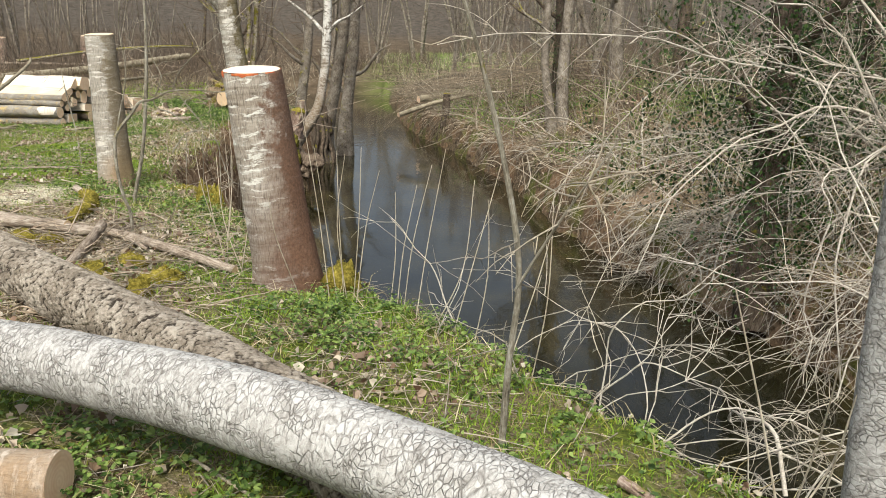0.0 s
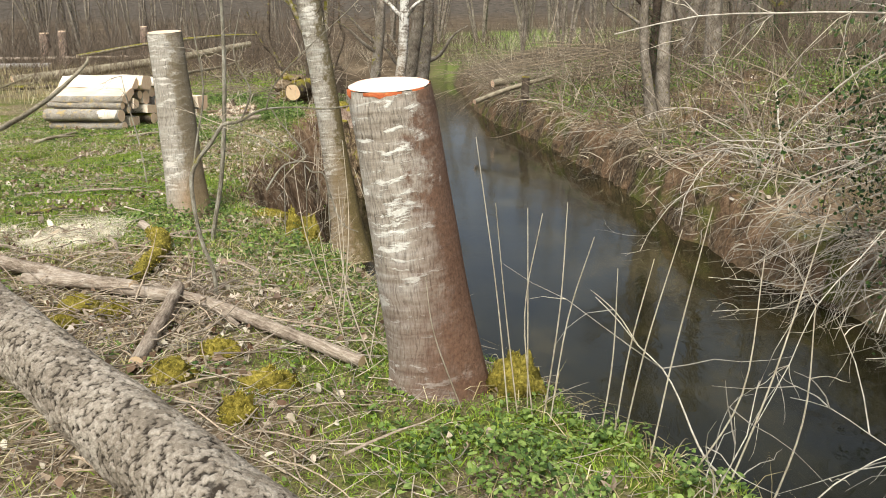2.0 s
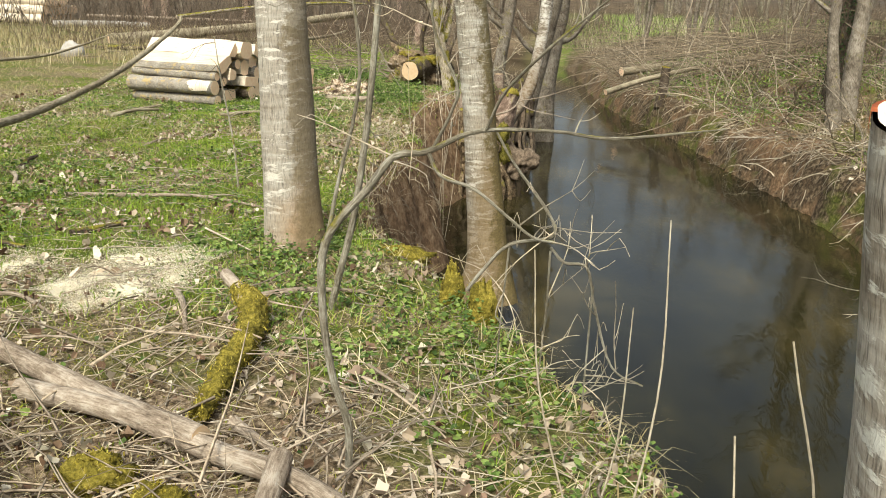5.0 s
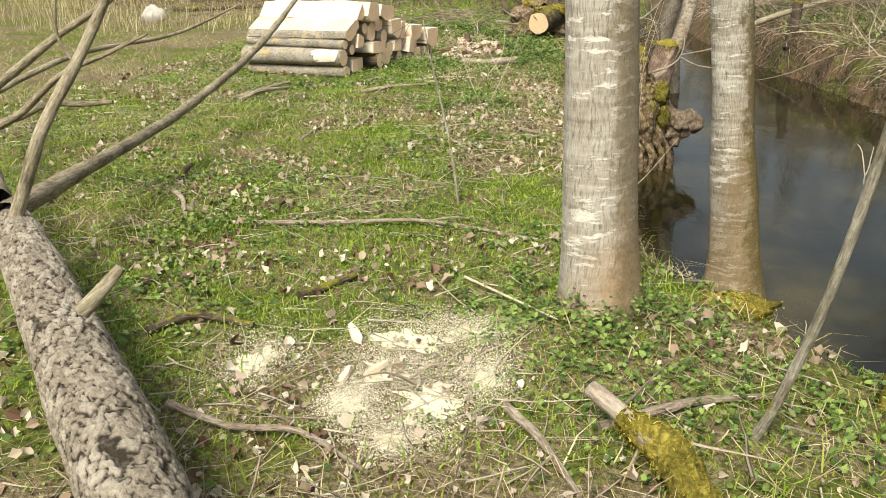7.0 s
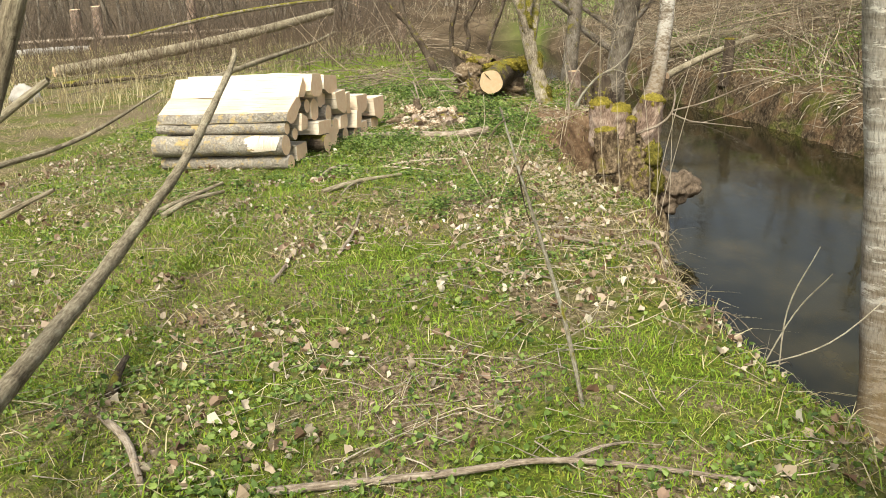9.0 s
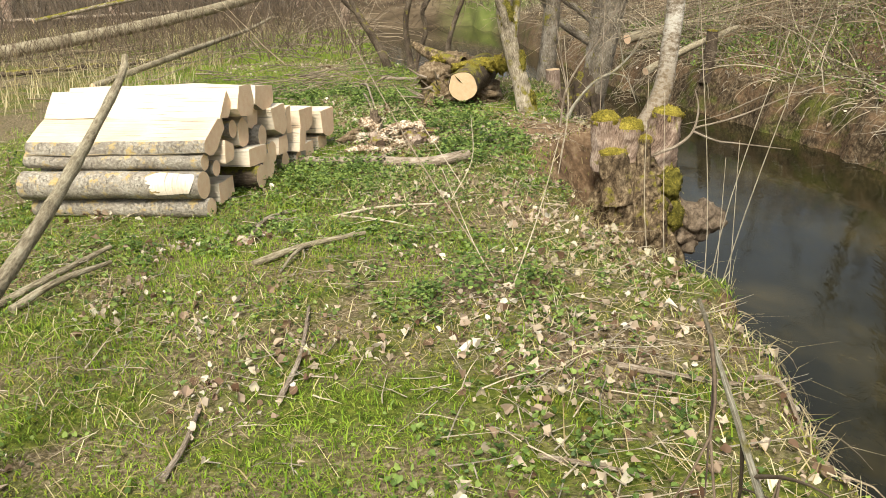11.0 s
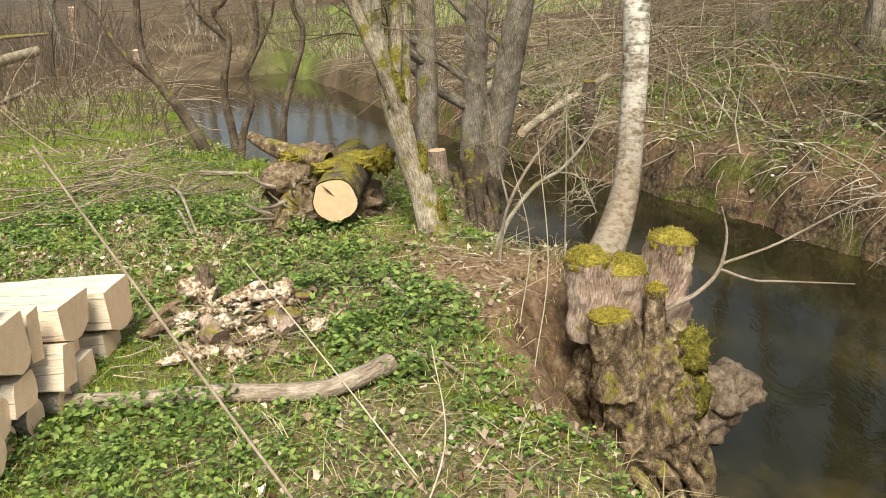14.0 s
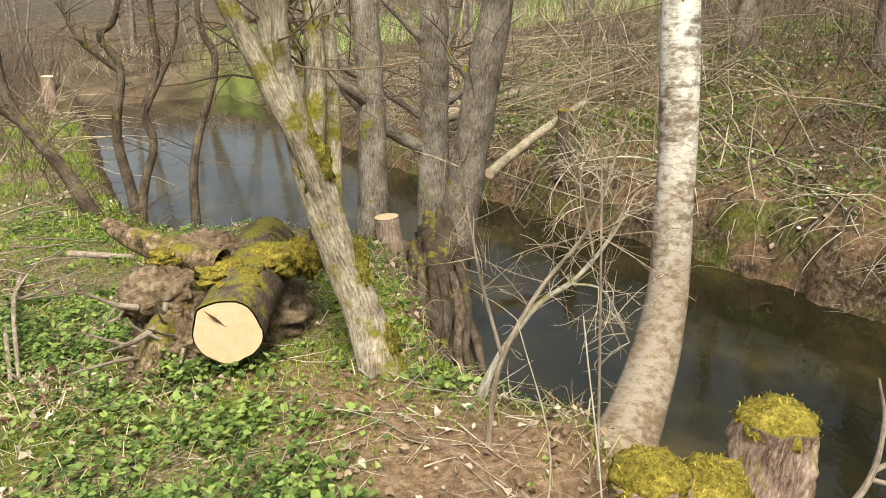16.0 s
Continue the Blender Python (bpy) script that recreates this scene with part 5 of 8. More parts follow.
for k in range(9):
    a = -2.6 + k * 0.4 + rp.gauss(0, 0.08)
    g = Mesh()
    x0, y0 = -2.78 + 0.3 * math.cos(a), 16.5 + 0.3 * math.sin(a)
    x1, y1 = -2.76 + 0.42 * math.cos(a + 0.2), 16.5 + 0.42 * math.sin(a + 0.2)
    tube(g, [(x0, y0, -0.6 - 0.12 * (k % 3), 0.02), (x0 + rp.gauss(0.03, 0.03), y0 + rp.gauss(0, 0.04), -0.95, 0.045), (x1 + rp.gauss(0, 0.04), y1, -1.2, 0.04), (x1 + rp.gauss(0.03, 0.05), y1, -1.6, 0.03)], 14, 9, 0.4, 14.0)
    part("root", g, M_BOLE, pl)
for k, (c, sz) in enumerate((((-2.5, 16.33, -0.42), (0.1, 0.08, 0.14)), ((-2.46, 16.36, -0.72), (0.09, 0.08, 0.16)), ((-2.62, 16.22, -0.62), (0.07, 0.06, 0.1)))):
    g = Mesh()
    lump(g, c, sz, 0.5, 3.2, 14, 20, k * 4.1 + 1)
    part("moss", g, M_OLIVE, pl, "olive moss on the side of the bole")
for pts in ([(-2.72, 16.42, -0.2, 0.028), (-2.6, 16.4, -0.15, 0.026), (-2.43, 16.4, -0.09, 0.022), (-2.3, 16.4, 0.03, 0.018), (-2.26, 16.4, 0.23, 0.012), (-2.3, 16.4, 0.4, 0.006)],
            [(-2.3, 16.4, 0.03, 0.016), (-2.1, 16.38, -0.06, 0.013), (-1.92, 16.36, -0.09, 0.01), (-1.45, 16.3, -0.16, 0.006)],
            [(-2.28, 16.4, 0.06, 0.015), (-1.93, 16.38, 0.14, 0.012), (-1.49, 16.36, 0.30, 0.009), (-1.1, 16.3, 0.42, 0.005)]):
    g = Mesh()
    tube(g, [(x, y, z, r * 0.62) for x, y, z, r in pts], 8, 5, 0.08)
    if pts[0][0] == -2.72:
        shoot = part("shoot", g, M_STICK, pl, "bare grey shoot growing from the stump")
    else:
        part("side_shoot", g, M_STICK, pl, "bare side shoot reaching over the water")

# ---------------------------------------------------------------- rotten stump in the nettles
rs = holder("rotten_stump", (-4.85, 16.75, 0.0), "crumbled rotten stump of pale and brown wood", "tree stump")
rr = random.Random(8)
for k in range(84):
    x, y = -4.92 + rr.gauss(0, 0.24), 16.88 + rr.gauss(0, 0.2)
    g = Mesh()
    big = k < 16
    s, a, up = (rr.uniform(0.05, 0.1) if big else rr.uniform(0.018, 0.045)), rr.uniform(0, 6.28), rr.gauss(0.1, 0.25)
    h0 = gz(x, y) + 0.02 + (0.09 * math.exp(-((x + 4.92) ** 2 + (y - 16.88) ** 2) / 0.04))
    tube(g, [(x, y, h0, s * 0.25), (x + 0.9 * s * math.cos(a), y + 0.9 * s * math.sin(a), h0 + s * up, s * 0.4), (x + 2.4 * s * math.cos(a + 0.3), y + 2.4 * s * math.sin(a + 0.3), h0 + 2 * s * up, s * 0.3), (x + 3.3 * s * math.cos(a + 0.3), y + 3.3 * s * math.sin(a + 0.3), h0 + 2.2 * s * up, s * 0.1)], 8, 6, 0.5, 22.0, cap=True)
    part("rotten_chunk", g, M_ROT if k % 3 else M_CLOD, rs, smooth=False)
for k, (x, y, h, sx, sy, sz) in enumerate(((-4.95, 16.95, 0.08, 0.11, 0.08, 0.08), (-4.78, 16.8, 0.07, 0.12, 0.09, 0.07), (-4.72, 16.62, 0.06, 0.09, 0.07, 0.06), (-5.08, 16.7, 0.05, 0.1, 0.08, 0.06), (-5.15, 17.15, 0.12, 0.07, 0.06, 0.15), (-4.9, 16.5, 0.04, 0.09, 0.06, 0.05),
                                             (-5.25, 16.85, 0.04, 0.09, 0.1, 0.05), (-4.62, 16.95, 0.05, 0.08, 0.07, 0.05), (-5.0, 16.32, 0.03, 0.08, 0.06, 0.04), (-4.85, 17.1, 0.06, 0.08, 0.07, 0.07), (-4.6, 16.42, 0.05, 0.07, 0.05, 0.06))):
    g = Mesh()
    lump(g, (x, y, gz(x, y) + h), (sx * 0.72, sy * 0.72, sz * 0.75), 0.75, 4.2, 16, 24, k * 2.7)
    part("rotten_lump", g, (M_ROT, M_ROT, M_STUB, M_ROT, M_BURL)[k % 5], rs)
for k, (x, y, h, ln) in enumerate(((-4.78, 16.52, 0.07, 0.14), (-5.2, 17.15, 0.1, 0.2), (-5.12, 16.6, 0.06, 0.12), (-4.72, 16.95, 0.1, 0.08))):
    g = Mesh()
    a = rr.uniform(0, 3)
    r0, c0, r1, c1 = tube(g, [(x - ln * 0.5 * math.cos(a), y - ln * 0.5 * math.sin(a), h - 0.04, 0.06), (x, y, h, 0.055), (x + ln * 0.5 * math.cos(a), y + ln * 0.5 * math.sin(a), h + 0.04, 0.035)], 18, 9, 0.8, 26.0)
    disc(g, r0, c0, True)
    disc(g, r1, c1)
    part("rotten_root", g, M_ROT if k % 2 else M_STUB, rs)

# ---------------------------------------------------------------- saplings and shrubs


def shrub(name, stems, material, label, category, twig_mat, seed, twig_n=10, sides=8, tw_len=0.35, tw_r=0.0035, droop=0.05, start=0.4, group=""):
    rnd = random.Random(seed)
    ob = holder(name, stems[0][0][:3], label, category, group)
    tw = Mesh()
    for s in stems:
        g = Mesh()
        tube(g, s, sides, 5, 0.06, 6.0)
        part("stem" if s[0][3] > 0.012 else "branch", g, material, ob)
        if twig_n:
            twigs_on(tw, s, twig_n, tw_len, tw_r, rnd, droop=droop, start=start, child=2)
    if twig_n:
        tagged(part("twig_spray", tw, twig_mat, ob), kind="stuff")
    return ob


shrub("alder_sapling", [
    [(-2.28, 6.45, -0.05, 0.01261), (-2.27, 6.42, 0.17, 0.01166), (-2.31, 6.4, 0.33, 0.01119), (-2.34, 6.4, 0.54, 0.01119), (-2.33, 6.4, 0.75, 0.01214), (-2.21, 6.4, 0.91, 0.01119), (-2.14, 6.4, 1.0, 0.01066), (-2.05, 6.4, 1.02, 0.00924), (-1.92, 6.4, 1.08, 0.00633), (-1.72, 6.4, 1.09, 0.00485), (-1.57, 6.4, 1.08, 0.00456), (-1.3, 6.4, 1.12, 0.00264)],
    [(-2.33, 6.4, 0.74, 0.00580), (-2.31, 6.45, 0.9, 0.00533), (-2.26, 6.5, 1.2, 0.00485), (-2.3, 6.55, 1.6, 0.00391), (-2.2, 6.6, 2.1, 0.00264)],
    [(-2.04, 6.4, 1.02, 0.00533), (-1.99, 6.4, 1.13, 0.00438), (-1.98, 6.4, 1.2, 0.00456), (-2.05, 6.4, 1.37, 0.00328), (-2.0, 6.4, 1.6, 0.00200)],
    [(-1.9, 6.4, 1.08, 0.00485), (-1.85, 6.35, 1.19, 0.00391), (-1.75, 6.3, 1.3, 0.00392), (-1.65, 6.3, 1.39, 0.00264), (-1.4, 6.3, 1.6, 0.00200)],
    [(-2.05, 6.4, 1.02, 0.00580), (-2.01, 6.38, 0.96, 0.00533), (-1.92, 6.38, 0.93, 0.00485), (-1.84, 6.38, 0.87, 0.00438), (-1.76, 6.38, 0.81, 0.00391), (-1.7, 6.38, 0.8, 0.00456)],
    [(-1.93, 6.4, 0.64, 0.00580), (-1.89, 6.4, 0.7, 0.00533), (-1.82, 6.4, 0.78, 0.00485), (-1.71, 6.4, 0.81, 0.00438), (-1.72, 6.4, 0.87, 0.00456), (-1.82, 6.4, 1.0, 0.00392), (-1.87, 6.4, 1.08, 0.00328)],
    [(-1.71, 6.4, 0.78, 0.00391), (-1.67, 6.4, 0.74, 0.00456), (-1.61, 6.4, 0.73, 0.00392), (-1.58, 6.4, 0.62, 0.00360), (-1.52, 6.4, 0.45, 0.00328), (-1.43, 6.4, 0.4, 0.00264)],
    [(-1.71, 6.4, 0.77, 0.00328), (-1.71, 6.4, 0.6, 0.00296), (-1.72, 6.4, 0.37, 0.00200)], [(-1.59, 6.4, 0.68, 0.00328), (-1.59, 6.4, 0.45, 0.00264), (-1.59, 6.4, 0.27, 0.00200)],
    [(-1.82, 6.4, 0.78, 0.00328), (-1.83, 6.4, 0.61, 0.00264), (-1.84, 6.4, 0.39, 0.00200)]],
    M_SAPLING, "crooked alder sapling with catkins leaning over the bank", "sapling", M_TWIG, 21, 5, 10, 0.25, 0.0022, 0.1)
shrub("sapling", [[(-2.72, 7.83, -0.05, 0.02), (-2.68, 7.77, 0.1, 0.017), (-2.58, 7.74, 0.5, 0.0155), (-2.5, 7.7, 1.07, 0.014), (-2.46, 7.66, 1.6, 0.011), (-2.44, 7.6, 2.3, 0.006)]], M_SAPLING, "slender lichen-spotted sapling beside the path", "sapling", M_TWIG, 22, 8, 10)
shrub("sapling", [[(0.17, 3.15, -0.05, 0.014), (0.18, 3.12, 0.3, 0.013), (0.2, 3.1, 0.7, 0.011), (0.1, 3.1, 1.2, 0.009), (-0.05, 3.1, 1.7, 0.005)], [(0.19, 3.1, 0.6, 0.006), (0.32, 3.05, 0.85, 0.005), (0.5, 3.0, 1.15, 0.003)]], M_SAPLING, "thin sapling rising from nettles at the bank", "sapling", M_TWIG, 24, 8)
shrub("sapling", [[(-4.03, 10.0, -0.05, 0.009), (-4.1, 10.1, 0.35, 0.008), (-4.22, 10.2, 0.8, 0.006), (-4.3, 10.3, 1.1, 0.003)]], M_SAPLING, "single bare whip in the grass", "sapling", M_TWIGDARK, 25, 3)
shrub("willow_shoot", [[(-3.21, 17.72, -0.15, 0.034), (-3.19, 17.7, -0.04, 0.0272), (-3.14, 17.7, 0.06, 0.01836), (-3.06, 17.7, 0.17, 0.01632), (-2.9, 17.7, 0.33, 0.01428), (-2.71, 17.7, 0.42, 0.01156), (-2.51, 17.7, 0.61, 0.00748), (-2.46, 17.7, 0.72, 0.00408)],
                       [(-2.75, 17.7, 0.4, 0.0068), (-2.6, 17.65, 0.35, 0.00544), (-2.5, 17.6, 0.1, 0.0034)], [(-2.62, 17.7, 0.5, 0.0068), (-2.68, 17.68, 0.8, 0.00476), (-2.72, 17.66, 1.05, 0.00272)]],
      M_SAPLING, "curved willow shoot with fresh buds over the water", "shoot", M_REED, 26, 20, 10, 0.35, 0.002, 0.1)
shrub("bare_shrub", [[(-3.35, 17.25, -0.1, 0.012), (-3.3, 17.2, 0.3, 0.011), (-3.15, 17.15, 0.6, 0.009), (-2.95, 17.1, 0.85, 0.006), (-2.8, 17.1, 1.2, 0.003)], [(-3.28, 17.2, 0.35, 0.008), (-3.35, 17.2, 0.7, 0.006), (-3.4, 17.2, 1.1, 0.003)],
                     [(-3.02, 16.95, -0.1, 0.006), (-3.0, 16.95, 0.5, 0.005), (-2.98, 16.95, 1.2, 0.003)]], M_STICK, "low bare shrub with thin brown twigs on the bank", "shrub", M_BRUSH, 27, 18, 8, 0.35, 0.0022)
# dark alders at the pool
shrub("pool_alder", [[(-5.05, 22.75, -1.0, 0.085), (-5.2, 22.8, -0.1, 0.075), (-5.4, 22.9, 0.4, 0.065), (-5.65, 23.0, 0.82, 0.055), (-5.77, 23.0, 1.23, 0.045), (-5.72, 23.0, 1.92, 0.035), (-5.6, 23.0, 3.4, 0.012)],
                     [(-4.85, 23.3, -1.7, 0.075), (-4.85, 23.3, -0.2, 0.06), (-4.9, 23.3, 0.6, 0.05), (-4.76, 23.3, 1.23, 0.042), (-4.89, 23.3, 1.56, 0.036), (-4.71, 23.3, 1.76, 0.03), (-4.5, 23.3, 2.6, 0.012)],
                     [(-4.85, 23.3, -1.7, 0.06), (-4.79, 23.3, -0.2, 0.05), (-4.57, 23.3, 0.47, 0.042), (-4.61, 23.3, 0.8, 0.04), (-4.41, 23.3, 1.26, 0.035), (-4.39, 23.3, 1.82, 0.028), (-4.3, 23.3, 3.0, 0.01)],
                     [(-4.35, 22.9, -1.7, 0.06), (-4.28, 22.9, -0.2, 0.05), (-4.18, 22.9, 0.43, 0.042), (-3.88, 22.9, 1.22, 0.035), (-3.97, 22.9, 1.66, 0.03), (-3.9, 22.9, 2.8, 0.01)],
                     [(-5.65, 23.0, 0.82, 0.04), (-6.0, 23.0, 1.2, 0.03), (-6.3, 23.1, 1.9, 0.012)], [(-4.76, 23.3, 1.2, 0.03), (-5.1, 23.2, 1.6, 0.02), (-5.2, 23.2, 2.2, 0.01)], [(-4.6, 23.3, 0.8, 0.03), (-4.2, 23.2, 1.5, 0.018), (-4.1, 23.1, 2.2, 0.01)]],
      M_DARK, "crooked dark alders leaning over the pool", "tree", M_TWIGDARK, 28, 26, 10, 0.7, 0.005, 0.02, 0.3)


def stick(pts, r, label, material=M_STICK, name="stick", category="stick", taper=0.55, fork=None, sides=10):
    """A stick lying on the ground."""
    q = [(x, y, gz(x, y) + h + r * 0.7, r * (1 - (1 - taper) * i / (len(pts) - 1))) for i, (x, y, h) in enumerate(pts)]
    ob = holder(name, q[0][:3], label, category, "sticks on the ground")
    g = Mesh()
    r0, c0, r1, c1 = tube(g, q, sides, 5, 0.14, 7.0)
    part("wood", g, material, ob)
    for ring, ctr, fl in ((r0, c0, True), (r1, c1, False)):
        g = Mesh()
        disc(g, ring, ctr, fl)
        part("broken_end", g, M_CUT if r > 0.03 else material, ob)
    if fork is not None:
        a = np.array(q[len(q) // 2])
        b = np.array((fork[0], fork[1], gz(fork[0], fork[1]) + r * 0.6))
        g = Mesh()
        tube(g, [(*a[:3], a[3] * 0.7), (*((a[:3] + b) / 2 + (0, 0, 0.015)), a[3] * 0.55), (*b, a[3] * 0.35)], 8, 4, 0.1)
        part("side_branch", g, material, ob)
    return ob


GREY, PALE, DARKS = "grey weathered stick lying in the grass", "pale barkless stick lying in the grass", "dark lichen-spotted stick lying in the grass"
stick([(-5.15, 9.53, 0), (-4.57, 9.57, 0.02), (-4.14, 9.62, 0.02), (-3.53, 9.53, 0)], 0.015, GREY, fork=(-3.9, 9.75))
stick([(-5.91, 10.06, 0), (-5.71, 9.83, 0.03), (-5.6, 9.65, 0.02), (-5.53, 9.53, 0)], 0.018, GREY)
stick([(-5.94, 10.22, 0), (-5.96, 10.36, 0.03), (-5.98, 10.5, 0.05)], 0.024, DARKS, M_DARK)
stick([(-6.92, 13.2, 0), (-6.74, 13.55, 0.03), (-6.56, 13.88, 0.05)], 0.025, DARKS, M_LIMB)
stick([(-5.66, 13.53, 0), (-5.4, 13.72, 0.02), (-5.06, 13.9, 0.03)], 0.022, DARKS, M_LIMB, fork=(-5.49, 13.38))
stick([(-6.8, 13.11, 0), (-6.65, 13.35, 0.05), (-6.49, 13.67, 0.03)], 0.024, DARKS, M_LIMB)
stick([(-5.6, 11.58, 0), (-5.57, 11.78, 0.02), (-5.6, 12.11, 0)], 0.013, PALE)
stick([(-5.29, 12.07, 0), (-5.25, 12.4, 0.02), (-5.28, 12.93, 0.01)], 0.013, GREY)
stick([(-3.96, 12.15, 0), (-3.72, 12.11, 0.01), (-3.5, 12.04, 0)], 0.016, PALE)
stick([(-3.5, 12.08, 0), (-3.36, 12.04, 0.02), (-3.32, 11.88, 0.02)], 0.012, GREY)
stick([(-4.36, 11.55, 0), (-4.17, 11.48, 0.01), (-4.02, 11.42, 0)], 0.010, PALE)
stick([(-5.28, 14.43, 0), (-4.99, 14.25, 0.01), (-4.71, 14.08, 0)], 0.009, PALE, M_REED)
stick([(-5.3, 14.4, 0), (-4.99, 14.48, 0.02), (-4.62, 14.51, 0.02)], 0.010, PALE, M_REED)
stick([(-5.78, 14.04, 0), (-5.73, 14.38, 0.02), (-5.58, 14.62, 0)], 0.016, GREY, fork=(-5.55, 14.35))
stick([(-5.89, 16.14, 0), (-5.49, 16.0, 0.01), (-5.06, 15.89, 0.01), (-4.7, 15.77, 0.02), (-4.53, 15.78, 0.03), (-4.33, 15.89, 0.04)], 0.034, "long pale branch with flaking bark lying in nettles", M_STICK, "branch", "branch", 1.5, None, 14)
stick([(-4.13, 16.97, 0.02), (-4.02, 16.52, 0.0)], 0.035, "short grey piece of branch among nettles")
stick([(-4.2, 16.11, 0), (-4.08, 15.93, 0.02), (-4.0, 15.72, 0.01)], 0.013, PALE)
stick([(-5.52, 20.7, 0.0), (-5.36, 19.53, 0.12), (-5.24, 18.72, 0.03)], 0.018, PALE)
stick([(-5.23, 21.08, 0), (-4.76, 20.62, 0.02)], 0.03, PALE)
stick([(-5.5, 20.0, 0), (-5.38, 19.3, 0.05), (-5.28, 18.73, 0.02)], 0.02, PALE)
stick([(-3.5, 6.64, 0.02), (-3.06, 6.53, 0.04), (-2.66, 6.37, 0.04), (-2.31, 6.22, 0.04), (-1.81, 5.83, 0.03), (-1.32, 5.53, 0)], 0.038, "long peeled branch lying from the trunk to the stump", M_STICK, "branch", "branch", 0.8, (-2.0, 5.92), 16)
stick([(-2.44, 6.3, 0.09), (-2.38, 5.85, 0.06), (-2.33, 5.4, 0.0)], 0.034, "short sawn branch propped on another branch", M_STICK, "branch", "branch", 0.95, None, 14)
stick([(-3.83, 6.9, 0.06), (-3.4, 6.7, 0.05), (-3.11, 6.58, 0.04), (-2.74, 6.42, 0.06)], 0.042, "thick brown branch under the felled trunk", M_STICK, "branch", "branch", 0.9, None, 14)
stick([(-2.71, 6.6, 0.03), (-2.52, 6.48, 0.0)], 0.022, PALE)
stick([(-4.63, 7.65, 0.02), (-4.36, 7.55, 0.03), (-4.12, 7.54, 0.03), (-3.86, 7.41, 0)], 0.014, GREY)
stick([(-3.5, 7.85, 0), (-3.37, 7.64, 0.02), (-3.24, 7.38, 0)], 0.018, GREY)
stick([(-4.49, 8.56, 0), (-4.31, 8.81, 0.01)], 0.026, DARKS, M_DARK)
stick([(-4.99, 8.14, 0), (-4.86, 8.27, 0.02), (-4.58, 8.26, 0)], 0.02, DARKS, M_DARK)
stick([(-3.19, 7.76, 0), (-2.9, 7.92, 0.02), (-2.61, 8.07, 0)], 0.02, GREY)
stick([(-3.82, 8.92, 0.02), (-3.37, 8.5, 0.03)], 0.007, PALE, M_REED)
stick([(-2.0, 3.98, 0), (-1.86, 4.07, 0.06), (-1.58, 4.1, 0.1)], 0.014, GREY)
stick([(0.55, 2.87, 0.02), (0.72, 2.66, 0.0)], 0.022, "reddish broken branch end at the bank", M_STUB)
stick([(-2.2, 4.17, 0.0), (-1.9, 4.17, 0.03), (-1.6, 4.15, 0.02)], 0.012, DARKS, M_DARK)
stick([(-0.94, 2.99, 0.01), (-0.64, 2.7, 0.01)], 0.008, PALE, M_REED)
# bark chips
for x, y, s, yaw in ((-2.17, 4.65, 0.17, 0.7), (-4.56, 12.36, 0.08, 0.6), (-4.0, 8.02, 0.09, 0.3), (-4.15, 8.25, 0.1, 2.2), (-4.1, 7.95, 0.07, 1.1)):
    ob = holder("wood_chip", (x, y, gz(x, y)), "fresh pale wood chip on the ground", "wood chip", "wood chips")
    g = Mesh()
    c, sn = math.cos(yaw), math.sin(yaw)
    prof = [(-1, -0.2), (-0.6, -0.42), (0.3, -0.36), (1, -0.05), (0.7, 0.3), (-0.5, 0.36)]
    top = [(x + s * 0.5 * (a * c - b * sn), y + s * 0.5 * (a * sn + b * c), gz(x, y) + 0.045 + 0.02 * a) for a, b in prof]
    bot = [(p[0], p[1], p[2] - 0.018) for p in top]
    g.add(top + bot, [tuple(range(6)), tuple(range(11, 5, -1))] + [(k, k + 6, (k + 1) % 6 + 6, (k + 1) % 6) for k in range(6)], [(p[0], p[1]) for p in top + bot])
    part("wood", g, M_SPLIT, ob, smooth=False)
# mossy dead branches and cushions
mb = holder("mossy_branch", (-3.15, 7.71, 0.0), "dead branch thickly grown with golden moss", "branch")
MOSSY = [(-3.12, 7.68, 0.10, 0.035), (-2.99, 7.54, 0.08, 0.058), (-2.9, 7.23, 0.06, 0.05), (-2.87, 6.93, 0.06, 0.046), (-2.83, 6.6, 0.05, 0.03)]
g = Mesh()
tube(g, MOSSY, 30, 16, 0.4, 42.0, cap=True)
part("moss", g, M_MOSS, mb)
g = Mesh()
r0, c0, r1, c1 = tube(g, [(-3.22, 7.79, 0.13, 0.03), (-3.1, 7.66, 0.1, 0.032), (-2.95, 7.45, 0.07, 0.03)], 12, 5, 0.1)
disc(g, r0, c0, True)
part("dead_wood", g, M_STICK, mb, "bare broken end of dead wood")
for k, (x, y, sx, sy, sz) in enumerate(((-1.74, 4.95, 0.09, 0.08, 0.07), (-1.68, 5.25, 0.14, 0.08, 0.06), (-2.15, 5.32, 0.12, 0.1, 0.06), (-2.2, 5.05, 0.1, 0.08, 0.05), (-2.0, 5.6, 0.12, 0.08, 0.05), (-3.0, 6.25, 0.14, 0.1, 0.06), (-2.95, 5.95, 0.1, 0.1, 0.05),
                                      (-2.18, 8.16, 0.07, 0.06, 0.13), (-2.01, 7.94, 0.09, 0.07, 0.14), (-2.6, 9.05, 0.2, 0.1, 0.06), (-0.62, 5.35, 0.13, 0.12, 0.12), (-2.75, 6.15, 0.12, 0.08, 0.05))):
    ob = holder("moss_cushion", (x, y, gz(x, y)), "cushion of golden moss on dead wood", "moss", "moss cushions")
    g = Mesh()
    lump(g, (x, y, gz(x, y) + sz * 0.25), (sx * 0.8, sy * 0.8, sz * 1.15), 0.55, 3.0, 14, 24, k * 1.3)
    part("moss", g, M_MOSS, ob)
# ---------------------------------------------------------------- far timber, trunks and brushwood


